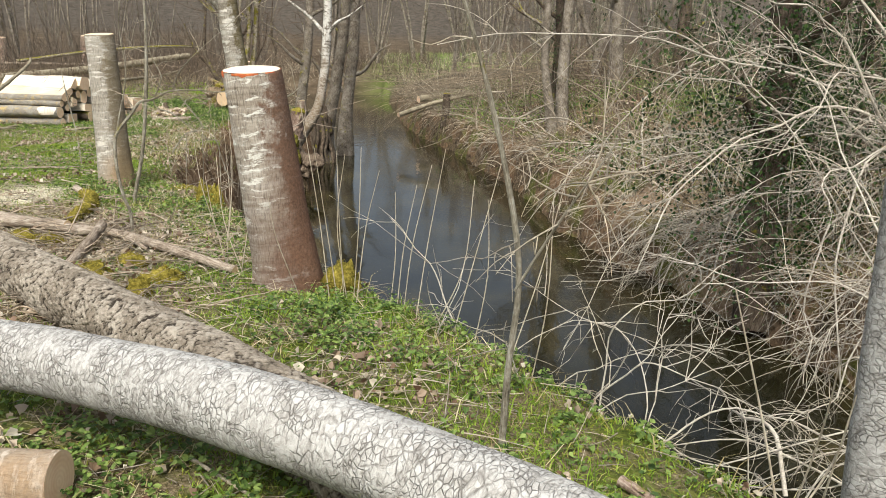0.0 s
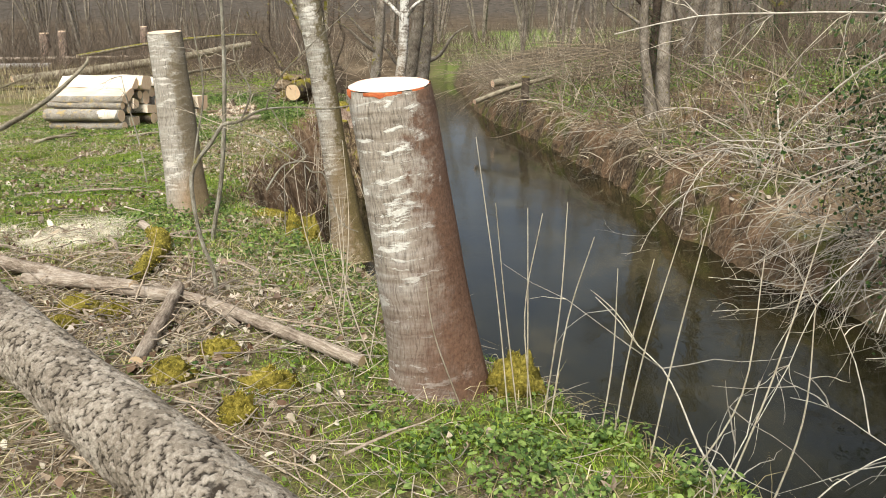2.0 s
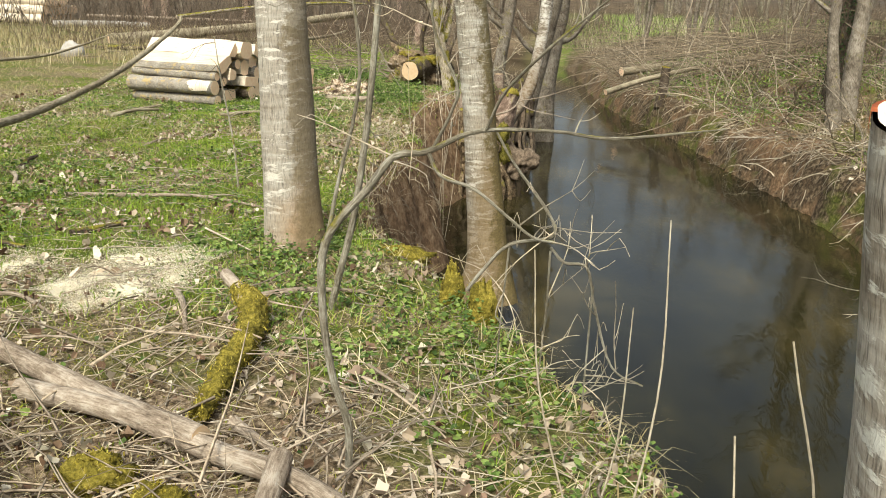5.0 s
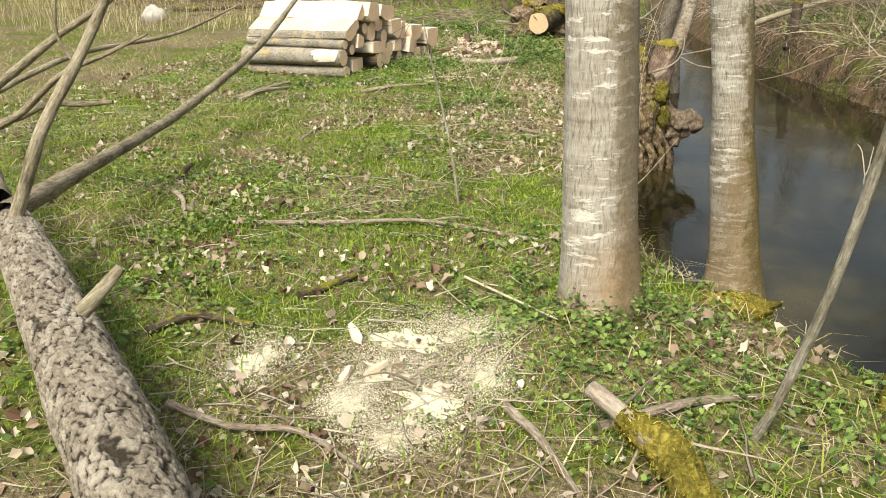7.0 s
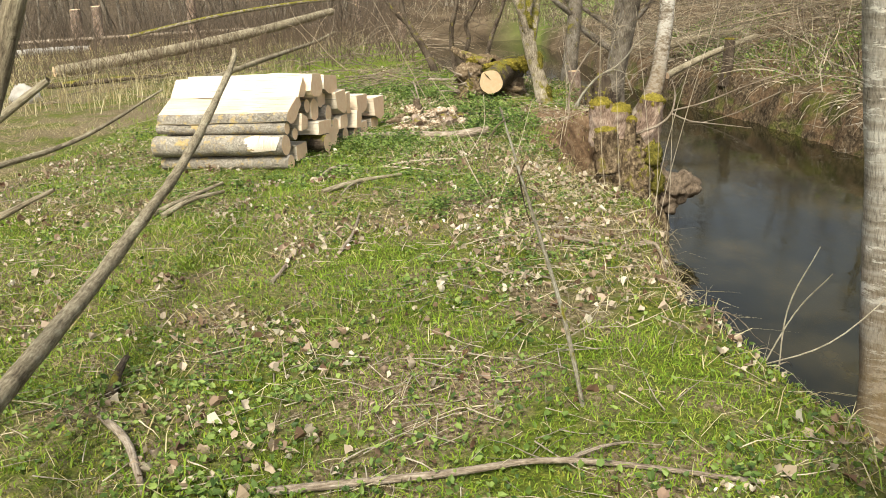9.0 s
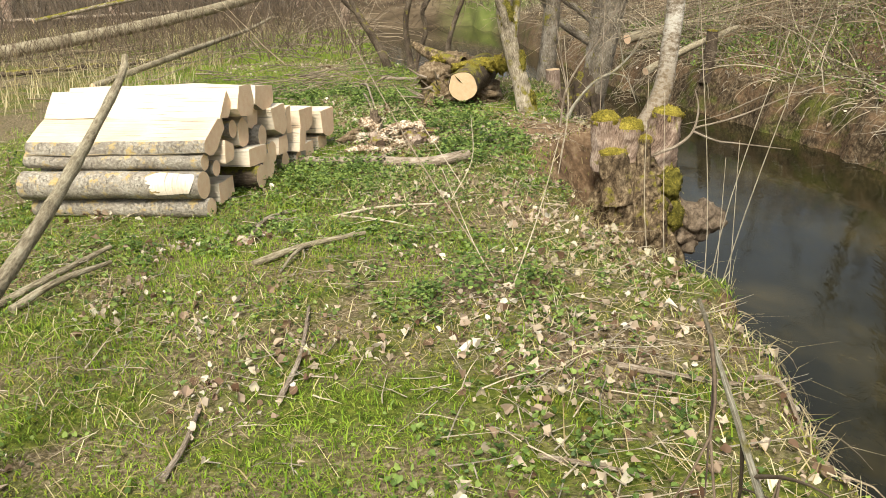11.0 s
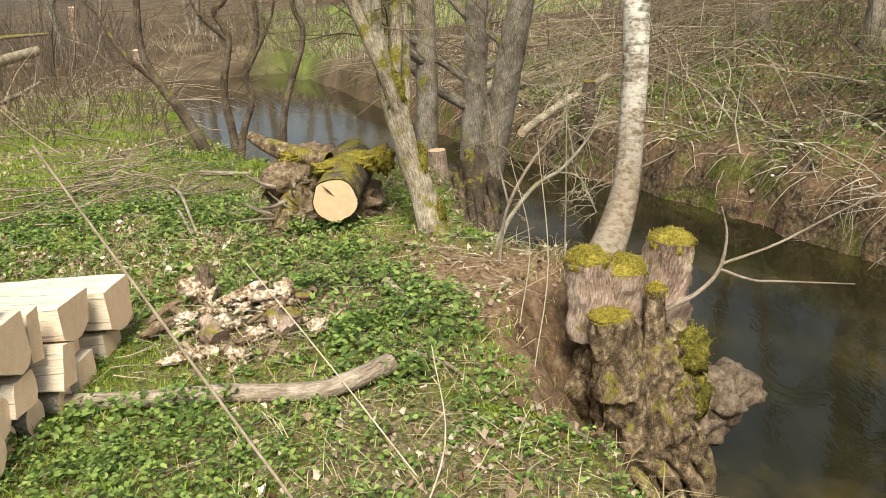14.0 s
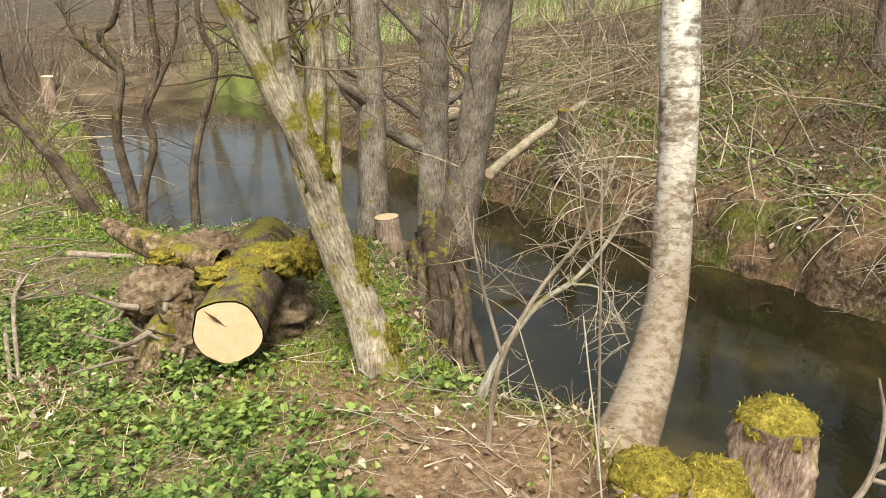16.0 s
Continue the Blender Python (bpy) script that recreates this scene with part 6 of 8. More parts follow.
def far_log(pts, label, material=M_GREY):
    return fallen("lying_log", pts, material, label, 16, 5, 0.06, 3.0)


far_log([(-14.2, 26.2, 0.1, 0.15), (-12, 28.2, 0.35, 0.14), (-10.29, 29.8, 0.6, 0.125), (-8.68, 32.3, 0.93, 0.11)], "felled grey trunk lying across the far meadow", M_LIMB)
far_log([(-13.5, 29, 0.7, 0.05), (-11.5, 30.5, 1.05, 0.05), (-9.66, 32.2, 1.24, 0.045), (-8.6, 33.5, 1.25, 0.03)], "thin mossy pole lying on other felled stems", M_MOSSY)
far_log([(-13, 23.5, 0.06, 0.06), (-11, 24.0, 0.1, 0.05), (-9.0, 25.2, 0.05, 0.035)], "thin felled stem lying in dry grass", M_DARK)
far_log([(-9.4, 21.3, 0.1, 0.05), (-8.8, 22.57, 0.27, 0.05), (-8.5, 25, 0.34, 0.045), (-8.36, 27.8, 0.36, 0.04), (-8.1, 29, 0.5, 0.03)], "grey branch lying behind the stacked firewood", M_LIMB)
far_log([(-22, 38, 0.35, 0.07), (-16, 37, 0.4, 0.06), (-10, 38.5, 0.35, 0.05)], "pale felled stem at the edge of the wood", M_STICK)
far_log([(-20.5, 33.5, 0.15, 0.12), (-18.6, 34.2, 0.2, 0.11), (-17.2, 34.6, 0.18, 0.1)], "pale log with sawn end lying in the far meadow", M_SCALY)
# a second, larger stack far off in the meadow
for k in range(14):
    row, col = k // 5, k % 5
    x0, y0, h0 = -22.6 + row * 0.12, 36.2 + col * 0.42, 0.2 + row * 0.36
    fallen("firewood_log", [(x0 - 2.6, y0 + 0.5, gz(x0, y0) + h0, 0.2), (x0 - 1.2, y0 + 0.3, gz(x0, y0) + h0, 0.2), (x0 + rw.gauss(0, 0.1), y0, gz(x0, y0) + h0, 0.19)], M_SPLIT, "thick pale log in the far stack", 12, 3, 0.1)
far_log([(-0.05, 28.0, -0.28, 0.12), (1.3, 28.7, -0.12, 0.11), (2.9, 29.5, -0.08, 0.1), (4.4, 30.2, 0.0, 0.08)], "grey trunk lying down the far bank", M_LIMB)
far_log([(-0.64, 24.2, -0.5, 0.07), (0.1, 24.7, -0.27, 0.065), (0.81, 25.2, -0.1, 0.06), (1.6, 25.8, 0.05, 0.05)], "thin trunk leaning on the far bank", M_LIMB)
for x, y, h, r, lab in ((0.72, 24.85, 0.82, 0.12, "mossy sawn stump on the far bank"), (-9.9, 46, 1.9, 0.18, "far sawn stump at the wood's edge"), (-15.5, 40, 1.6, 0.2, "far sawn stump at the wood's edge"), (-19.5, 40.5, 1.5, 0.22, "far sawn stump at the wood's edge"), (-6.8, 33.7, 0.75, 0.15, "far sawn stump at the wood's edge"), (-20.6, 41, 1.4, 0.25, "far sawn stump at the wood's edge")):
    high_stump((x, y, gz(x, y)), (x + 0.06, y, gz(x, y) + h), r, r * 0.85, M_DARK if lab.startswith("mossy") else M_STUB, M_MOSS if lab.startswith("mossy") else M_CUTEND, lab, False, 14, 0.0, "far stumps")
st = holder("stone", (-12.2, 21.2, 0), "pale boulder lying in the meadow", "stone")
g = Mesh()
lump(g, (-12.2, 21.2, gz(-12.2, 21.2) + 0.12), (0.28, 0.2, 0.2), 0.35, 2.0, 10, 14, 2.0)
part("rock", g, M_SCALY, st)

# trees of the far bank
bare_tree("bank_tree", [[(3.3, 20.5, gz(3.3, 20.5) - 0.1, 0.2), (3.25, 20.5, 0.6, 0.14), (3.3, 20.5, 1.8, 0.13), (3.2, 20.4, 4.0, 0.1), (3.3, 20.4, 7, 0.04)]], M_DARK, "dark ivy-grown tree on the far bank", seed=31, sides=14)
bare_tree("bank_tree", [[(5.7, 27.5, gz(5.7, 27.5) - 0.1, 0.26), (5.8, 27.5, 1.2, 0.19), (6.2, 27.5, 2.8, 0.16), (6.5, 27.5, 5, 0.11), (6.8, 27.4, 8, 0.04)], [(5.8, 27.5, 1.0, 0.1), (5.2, 27.5, 2.4, 0.08), (4.8, 27.5, 4.5, 0.03)]], M_GREY, "pale trunk leaning on the far bank", seed=32, sides=14)
bare_tree("bank_tree", [[(5.5, 24.0, gz(5.5, 24.0) - 0.1, 0.3), (5.5, 24.0, 1.0, 0.21), (5.45, 24.0, 2.6, 0.19), (5.5, 24, 5, 0.14), (5.4, 24, 8, 0.05)]], M_GREY, "stout pale tree on the brushy far bank", seed=33, sides=14)
bare_tree("bank_tree", [[(3.0, 19.2, gz(3.0, 19.2) - 0.1, 0.14), (2.85, 19.2, 0.4, 0.1), (2.75, 19.3, 1.4, 0.085), (2.8, 19.3, 3.2, 0.06), (2.7, 19.3, 6, 0.02)], [(3.25, 19.4, gz(3.25, 19.4) - 0.1, 0.16), (3.2, 19.4, 0.9, 0.13), (3.3, 19.5, 3.0, 0.1), (3.4, 19.5, 6, 0.03)]], M_GREY, "twin grey stems with ivy on the far bank", seed=34, sides=14)


# ---- many thin rods, leaves and blades at once


def rods(name, pts, rad, material, label, category, kind="stuff"):
    """pts (n, k, 3), rad (n, k): three-sided stems."""
    n, k, _ = pts.shape
    tan = np.gradient(pts, axis=1)
    tan /= np.linalg.norm(tan, axis=2, keepdims=True) + 1e-9
    ref = np.where(np.abs(tan[..., 2:3]) > 0.8, np.array([1.0, 0, 0]), np.array([0, 0, 1.0]))
    a = np.cross(tan, ref)
    a /= np.linalg.norm(a, axis=2, keepdims=True) + 1e-9
    b = np.cross(tan, a)
    rows = [pts + (a * math.cos(t) + b * math.sin(t)) * rad[..., None] for t in (0, 2.094, 4.189)]
    v = np.stack(rows, 2).reshape(-1, 3)
    i, j, s = np.meshgrid(np.arange(n), np.arange(k - 1), np.arange(3), indexing="ij")
    base = (i * k + j) * 3
    f = np.stack([base + s, base + (s + 1) % 3, base + 3 + (s + 1) % 3, base + 3 + s], -1).reshape(-1, 4)
    ob = quick(name, v, f, material, True)
    return tagged(ob, label, category, "", kind)


def arcs(p0, heading, length, bend, wild, r, k, g):
    """Curved stems from p0 along heading (n, 3), drooping by bend; wild: random turn at each step."""
    n = len(p0)
    out, rad = np.zeros((n, k, 3)), np.zeros((n, k))
    cur, pos = heading / (np.linalg.norm(heading, axis=1, keepdims=True) + 1e-9), p0.copy()
    for i in range(k):
        out[:, i] = pos
        rad[:, i] = r * (1 - 0.75 * i / (k - 1))
        cur = cur + g.normal(0, wild, (n, 3)) + np.array([0, 0, -1.0]) * np.asarray(bend).reshape(-1, 1)
        cur /= np.linalg.norm(cur, axis=1, keepdims=True)
        pos = pos + cur * (np.asarray(length).reshape(-1, 1) / (k - 1))
    return out, rad


def lattice(x, y, f, seed):
    """Smooth random field between 0 and 1."""
    g = np.random.default_rng(seed).random((64, 64))
    u, v = x * f + 100.3, y * f + 100.7
    i, j = np.floor(u).astype(int), np.floor(v).astype(int)
    a, b = smooth01(u - i), smooth01(v - j)
    i0, j0, i1, j1 = i % 64, j % 64, (i + 1) % 64, (j + 1) % 64
    return (g[i0, j0] * (1 - a) + g[i1, j0] * a) * (1 - b) + (g[i0, j1] * (1 - a) + g[i1, j1] * a) * b


def spots(g, n, x0, x1, y0, y1, keep, side="left", edge=0.0):
    """Random places on one bank, kept with the chance that keep(x, y) gives; denser where the camera goes by."""
    x, y = g.uniform(x0, x1, n), g.uniform(y0, y1, n)
    ok = g.random(n) < keep(x, y)
    x, y = x[ok], y[ok]
    d = side_distance(x, y, LEFT if side == "left" else RIGHT)
    ok = d < edge if side == "left" else d > edge
    x, y = x[ok], y[ok]
    return x, y, land(x, y)


def blades(name, x, y, z, h, w, material, label, lean=0.35, g=rng):
    n = len(x)
    a, b = g.uniform(0, 2 * math.pi, n), g.uniform(0, 2 * math.pi, n)
    hh = h * g.uniform(0.45, 1.3, n)
    s = np.stack([np.cos(a), np.sin(a), np.zeros(n)], 1) * (w * g.uniform(0.6, 1.3, n))[:, None]
    d = np.stack([np.cos(b), np.sin(b), np.zeros(n)], 1) * (hh * g.uniform(0.1, 1.0, n) * lean * 2)[:, None]
    p = np.stack([x, y, z - 0.01], 1)
    up = np.zeros((n, 3))
    up[:, 2] = hh
    v = np.stack([p - s, p + s, p - s * 0.7 + d * 0.35 + up * 0.6, p + s * 0.7 + d * 0.35 + up * 0.6, p + d + up * (1 - 0.35 * lean)], 1).reshape(-1, 3)
    o = np.arange(n)[:, None] * 5
    f = np.concatenate([o + np.array([[0, 1, 3]]), o + np.array([[0, 3, 2]]), o + np.array([[2, 3, 4]])], 0)
    return tagged(quick(name, v, f, material), label, "grass", "", "stuff")


LOBES = np.array([0.6, 0.82, 0.72, 0.9, 0.8, 1.0, 0.78, 0.92, 0.7, 0.8])
SMALL = np.array([0.2, 0.62, 0.75, 1.0, 0.75, 0.62])
OVAL = np.array([0.12, 0.5, 0.62, 0.66, 0.8, 1.0, 0.8, 0.66, 0.62, 0.5])


def leaves(name, p, size, tilt, curl, outline, material, label, category="leaves", g=rng):
    """Ten-sided leaves at p (n, 3), turned at random, tipped by tilt and cupped by curl."""
    n, k = len(p), len(outline)
    yaw = g.uniform(0, 2 * math.pi, n)
    ang = np.linspace(-math.pi, math.pi, k, endpoint=False)
    rr = outline[None, :] * size[:, None] * g.uniform(0.8, 1.2, (n, k))
    lx, ly = np.cos(ang)[None] * rr, np.sin(ang)[None] * rr * 0.8
    lz = curl * (np.abs(ly) * 0.9 + lx * lx / size[:, None] * 0.5 * g.uniform(-0.6, 1, (n, 1))) * g.uniform(0.3, 1.3, (n, 1))
    loc = np.concatenate([np.zeros((n, 1, 3)), np.stack([lx, ly, lz], -1)], 1)
    ta, tb = g.normal(0, tilt, n), g.normal(0, tilt, n)
    ca, sa, cb, sb, cy, sy = np.cos(ta), np.sin(ta), np.cos(tb), np.sin(tb), np.cos(yaw), np.sin(yaw)
    x, y, z = loc[..., 0], loc[..., 1], loc[..., 2]
    y, z = y * ca[:, None] - z * sa[:, None], y * sa[:, None] + z * ca[:, None]
    x, z = x * cb[:, None] + z * sb[:, None], -x * sb[:, None] + z * cb[:, None]
    x, y = x * cy[:, None] - y * sy[:, None], x * sy[:, None] + y * cy[:, None]
    v = (np.stack([x, y, z], -1) + p[:, None]).reshape(-1, 3)
    o = np.arange(n)[:, None, None] * (k + 1)
    t = np.array([[0, 1 + i, 1 + (i + 1) % k] for i in range(k)])[None]
    f = (o + t).reshape(-1, 3)
    return tagged(quick(name, v, f, material), label, category, "", "stuff")


G1 = np.random.default_rng(21)
M_STICKS = plain_noise("grey_cut_twigs", 40, (0.35, (0.17, 0.13, 0.09)), (0.6, (0.42, 0.35, 0.27)), rough=0.8, island=True)


def green(x, y):
    return lattice(x, y, 0.9, 1) * 0.6 + lattice(x, y, 3.0, 2) * 0.4


NETTLES = ((-0.1, 4.1, 0.9, 1.6, 0.16), (-4.15, 17.4, 0.12, 0.3, 1.2), (-3.9, 16.4, 0.12, 0.5, 1.3), (-4.35, 16.15, 0.15, 0.2, 1.1), (-5.2, 15.5, 0.5, 0.15, 0.6), (-5.6, 15.9, 0.3, 0.12, 1.1), (-4.5, 17.0, 0.12, 0.3, 1.1),
           (-4.6, 18.3, 0.25, 0.2, 0.9), (-5.15, 19.2, 0.5, 0.5, 0.9), (-5.5, 22.4, 0.3, 0.6, 1.0), (-5.2, 17.3, 0.2, 0.2, 0.9), (-5.9, 14.0, 1.2, 0.08, 0.8), (-4.5, 13.0, 0.3, 0.1, 0.8), (-3.8, 14.9, 0.05, 0.1, 1.0),
           (-3.2, 8.6, 0.25, 0.25, 1.0), (-2.2, 7.6, 0.2, 0.25, 1.0), (-1.0, 2.8, 0.8, 0.4, 1.0), (-0.7, 4.55, 0.16, 0.16, 0.85), (-6.3, 19.8, 1.2, 1.5, 1.0), (-5.0, 15.0, 0.6, 0.1, 0.3), (-4.2, 12.8, 0.15, 0.15, 0.7))


def nettle(x, y):
    """Where nettles and ground ivy grow thick."""
    near = sum(a * np.exp(-((x - cx) ** 2 / sx + (y - cy) ** 2 / sy)) for cx, cy, sx, sy, a in NETTLES)
    near = np.minimum(near, 1.2) * np.clip(lattice(x, y, 4.5, 6) * 2.4 - 0.35, 0.1, 1)
    return np.clip(near * 0.85 + np.clip(lattice(x, y, 0.8, 5) * 1.6 - 0.95, 0, 1) * 0.5, 0, 1)


def bare(x, y):
    """Litter-strewn spots with little grass."""
    return np.clip(np.exp(-((x + 2.6) ** 2 / 2.2 + (y - 6.1) ** 2 / 1.3)) + 0.9 * np.exp(-((x + 2.0) ** 2 / 0.7 + (y - 4.6) ** 2 / 0.5)) + 0.6 * np.exp(-((x + 0.4) ** 2 / 0.5 + (y - 3.6) ** 2 / 0.5)) + np.exp(-((x + 4.9) ** 2 / 0.12 + (y - 16.75) ** 2 / 0.08)) + np.exp(-((x + 4.0) ** 2 / 0.25 + (y - 8.05) ** 2 / 0.2)) + 1.0 * np.exp(-((x + 3.35) ** 2 / 0.25 + (y - 17.05) ** 2 / 0.35)) + 0.9 * np.exp(-((x + 3.75) ** 2 / 0.1 + (y - 17.8) ** 2 / 0.2)) + 0.9 * np.exp(-((x + 3.3) ** 2 / 0.1 + (y - 16.4) ** 2 / 0.3)) + 0.55 * np.exp(-((x + 4.0) ** 2 / 0.3 + (y - 12.2) ** 2 / 1.2)) + 0.4 * np.exp(-((x + 4.6) ** 2 / 0.5 + (y - 10.2) ** 2 / 0.4)), 0, 1)


def near_path(x, y, reach=3.2):
    """1 near the walk, less away from it."""
    px = np.interp(y, [0, 3, 5, 7, 9.5, 14, 18], [-0.2, -1.1, -2.3, -4.1, -4.7, -4.8, -4.5])
    return np.clip(1.25 - np.abs(x - px) / reach * 0.6, 0.12, 1) * np.where(y > 20, 0.35, 1)


SOIL = ((-3.62, 15.9, 0.06, 0.12), (-3.45, 16.3, 0.08, 0.1), (-3.35, 17.1, 0.16, 0.16), (-3.2, 16.5, 0.14, 0.16), (-3.7, 17.7, 0.07, 0.1), (-3.95, 18.15, 0.05, 0.06), (-3.55, 15.95, 0.05, 0.07), (-3.55, 17.35, 0.08, 0.1))


def no_soil(x, y):
    """Little on the bare earth by the river."""
    return 1 - 0.85 * np.clip(sum(1.3 * np.exp(-((x - cx) ** 2 / sx + (y - cy) ** 2 / sy)) for cx, cy, sx, sy in SOIL), 0, 1)


def litter_at(x, y):
    """Where little grass grows and dead stuff lies open."""
    return np.clip((0.49 - green(x, y)) * 5.0 + bare(x, y), 0, 1)


x, y, z = spots(G1, 1000000, -9.0, 1.6, 1.6, 22, lambda x, y: np.clip((green(x, y) - 0.33) * 4.2, 0.05, 1) * (1 - 0.85 * bare(x, y)) * near_path(x, y), edge=0.05)
blades("grass", x, y, z, 0.04, 0.003, M_GRASS, "short spring grass of the river meadow", 0.8, G1)
x, y, z = spots(G1, 150000, -9.5, 1.6, 1.2, 26, lambda x, y: np.clip((lattice(x, y, 2.2, 9) - 0.56) * 4, 0.0, 1) * (1 - 0.8 * bare(x, y)) * near_path(x, y), edge=0.12)
blades("grass_tufts", x, y, z, 0.09, 0.003, M_GRASS, "longer green grass tufts", 0.6, G1)
x, y, z = spots(G1, 380000, -14, 1.6, 1.2, 34, lambda x, y: np.clip(lattice(x, y, 1.1, 12) * 0.8 - 0.2 + 0.7 * litter_at(x, y), 0.06, 1) * near_path(x, y, 6) * 0.6 * no_soil(x, y), edge=0.15)
blades("dead_grass", x, y, z + 0.012, 0.085, 0.0024, M_STRAW, "bleached dead grass lying in the meadow", 1.9, G1)
# tall dead grass on the edge of the bank and in the far meadow
x, y, z = spots(G1, 26000, -4.2, 1.6, 2.2, 21, lambda x, y: np.exp(-(side_distance(x, y, LEFT) / 0.16) ** 2) * np.clip(lattice(x, y, 1.6, 15) * 1.6 - 0.3, 0, 1), edge=0.2)
blades("bank_grass", x, y, z, 0.13, 0.003, M_STRAW, "dry grass hanging over the bank edge", 1.1, G1)
x, y, z = spots(G1, 40000, -26, -8, 19, 38, lambda x, y: np.clip(lattice(x, y, 0.35, 18) * 1.6 - 0.6, 0, 1) * 0.7, edge=-0.3)
blades("tall_dead_grass", x, y, z, 0.36, 0.005, M_STRAW, "tall dead grass in the far meadow", 0.35, G1)
x, y, z = spots(G1, 60000, -9.5, -4.6, 20.5, 31, lambda x, y: np.clip(lattice(x, y, 1.2, 27) * 2.4 - 0.7, 0.05, 1), edge=0.1)
gp = np.random.default_rng(218)
px, py, pz = spots(gp, 420, -11, -5.8, 22.5, 36, lambda x, y: np.clip(1.1 + side_distance(x, y, LEFT) / 3.0, 0.03, 1), edge=0.1)
m = len(px)
p, r = arcs(np.stack([px, py, pz + 0.02], 1), np.stack([gp.normal(0.3, 0.8, m), gp.normal(-0.1, 0.7, m), gp.normal(0.35, 0.35, m)], 1), gp.uniform(0.6, 2.2, m), 0.06, 0.2, 0.012, 7, gp)
p[..., 2] = np.maximum(p[..., 2], WATER_Z + 0.02)
rods("pool_branches", p, r, M_STICKS, "cut grey branches tangled on the bank of the pool", "branches")
blades("pool_grass", x, y, z, 0.1, 0.0045, M_GRASS, "rough grass on the bank of the pool", 0.9, G1)
x, y, z = spots(G1, 900, -8.5, -4.4, 20.5, 31, lambda x, y: np.exp(-((side_distance(x, y, LEFT) + 0.1) / 0.5) ** 2), edge=0.25)
n = len(x)
p, r = arcs(np.stack([x, y, z], 1), np.stack([G1.normal(0.5, 0.6, n), G1.normal(0, 0.6, n), G1.normal(0.5, 0.5, n)], 1), G1.uniform(0.2, 0.9, n), 0.12, 0.16, 0.006, 6, G1)
rods("pool_bank_twigs", p, r, M_TWIGDARK, "dark twigs and roots on the edge of the pool", "twigs")
# growth on the slope beside the old pollard
x, y, z = spots(G1, 6000, -4.0, -2.2, 14.0, 17.4, lambda x, y: np.clip(lattice(x, y, 3.0, 16) * 2 - 0.55, 0, 1) * np.where(side_distance(x, y, LEFT) > -0.05, 1, 0) * no_soil(x, y), edge=0.6)
k = len(x) // 2
blades("slope_turf", x[:k], y[:k], z[:k], 0.08, 0.0035, M_GRASS, "grass on the slope beside the old stump", 0.9, G1)
blades("slope_straw", x[k:], y[k:], z[k:], 0.12, 0.003, M_STRAW, "dead grass on the slope beside the old stump", 1.2, G1)
# right bank
x, y, z = spots(G1, 90000, 0.5, 11, 6, 34, lambda x, y: np.clip(lattice(x, y, 0.7, 22) * 1.8 - 0.8, 0.04, 1) * 0.5, "right", 0.4)
blades("slope_grass", x, y, z + 0.03, 0.17, 0.005, M_GRASS, "grass on the slope of the far bank", 0.8, G1)
x, y, z = spots(G1, 120000, -6, 14, 6, 44, lambda x, y: np.clip(lattice(x, y, 0.5, 25) * 1.5 - 0.2, 0.1, 1) * 0.7, "right", 0.15)
blades("slope_dead_grass", x, y, z, 0.2, 0.004, M_THATCH, "dead grass on the far bank", 1.2, G1)

# pale dead grass on the bank beyond the first bend
x, y, z = spots(G1, 60000, 3.4, 11, -3, 12, lambda x, y: np.clip(lattice(x, y, 0.9, 35) * 1.9 - 0.35, 0.05, 1) * np.clip(1.2 - side_distance(x, y, RIGHT) / 4.0, 0.05, 1), "right", 0.1)
blades("slope_straw_grass", x, y, z, 0.17, 0.0045, M_STRAW, "bleached dead grass on the slope across the river", 1.3, G1)

# dead leaves, nettles, ground ivy
x, y, z = spots(G1, 200000, -9, 1.5, 1.2, 24, lambda x, y: np.clip(0.1 + 0.45 * litter_at(x, y) + bare(x, y) * 0.3 + np.clip(lattice(x, y, 2.6, 31) * 3.2 - 1.9, -0.2, 1) * 0.8 - 0.3 * nettle(x, y), 0, 1) * near_path(x, y) * 0.5 * (0.4 + 0.6 * no_soil(x, y)), edge=0.1)
size = np.where(G1.random(len(x)) < 0.72, G1.uniform(0.008, 0.02, len(x)), G1.uniform(0.02, 0.034, len(x)))
leaves("dead_leaves", np.stack([x, y, z + G1.uniform(0.004, 0.035, len(x))], 1), size, 0.8, 1.7, LOBES, M_LITTER, "curled dead leaves scattered over the grass", g=G1)


def nettle_plants(name, x, y, z, tall, size, label, g):
    """Small plants: two or three storeys of toothed leaves round a stalk, smaller upwards."""
    p, s = [], []
    h = tall * g.uniform(0.5, 1.2, len(x))
    turn = g.uniform(0, 6.28, len(x))
    for lev, (up, out, sc) in enumerate(((0.3, 1.0, 1.0), (0.65, 0.8, 0.85), (1.0, 0.4, 0.6))):
        for k in range(3):
            a = turn + lev * 1.05 + k * 2.094 + g.normal(0, 0.25, len(x))
            q = size * out * g.uniform(0.7, 1.3, len(x))
            p.append(np.stack([x + np.cos(a) * q, y + np.sin(a) * q, z + h * up + g.normal(0, 0.006, len(x))], 1))
            s.append(size * sc * g.uniform(0.6, 1.1, len(x)) * 0.75)
    return leaves(name, np.concatenate(p), np.concatenate(s), 0.35, 0.6, OVAL, M_HERB, label, g=g)


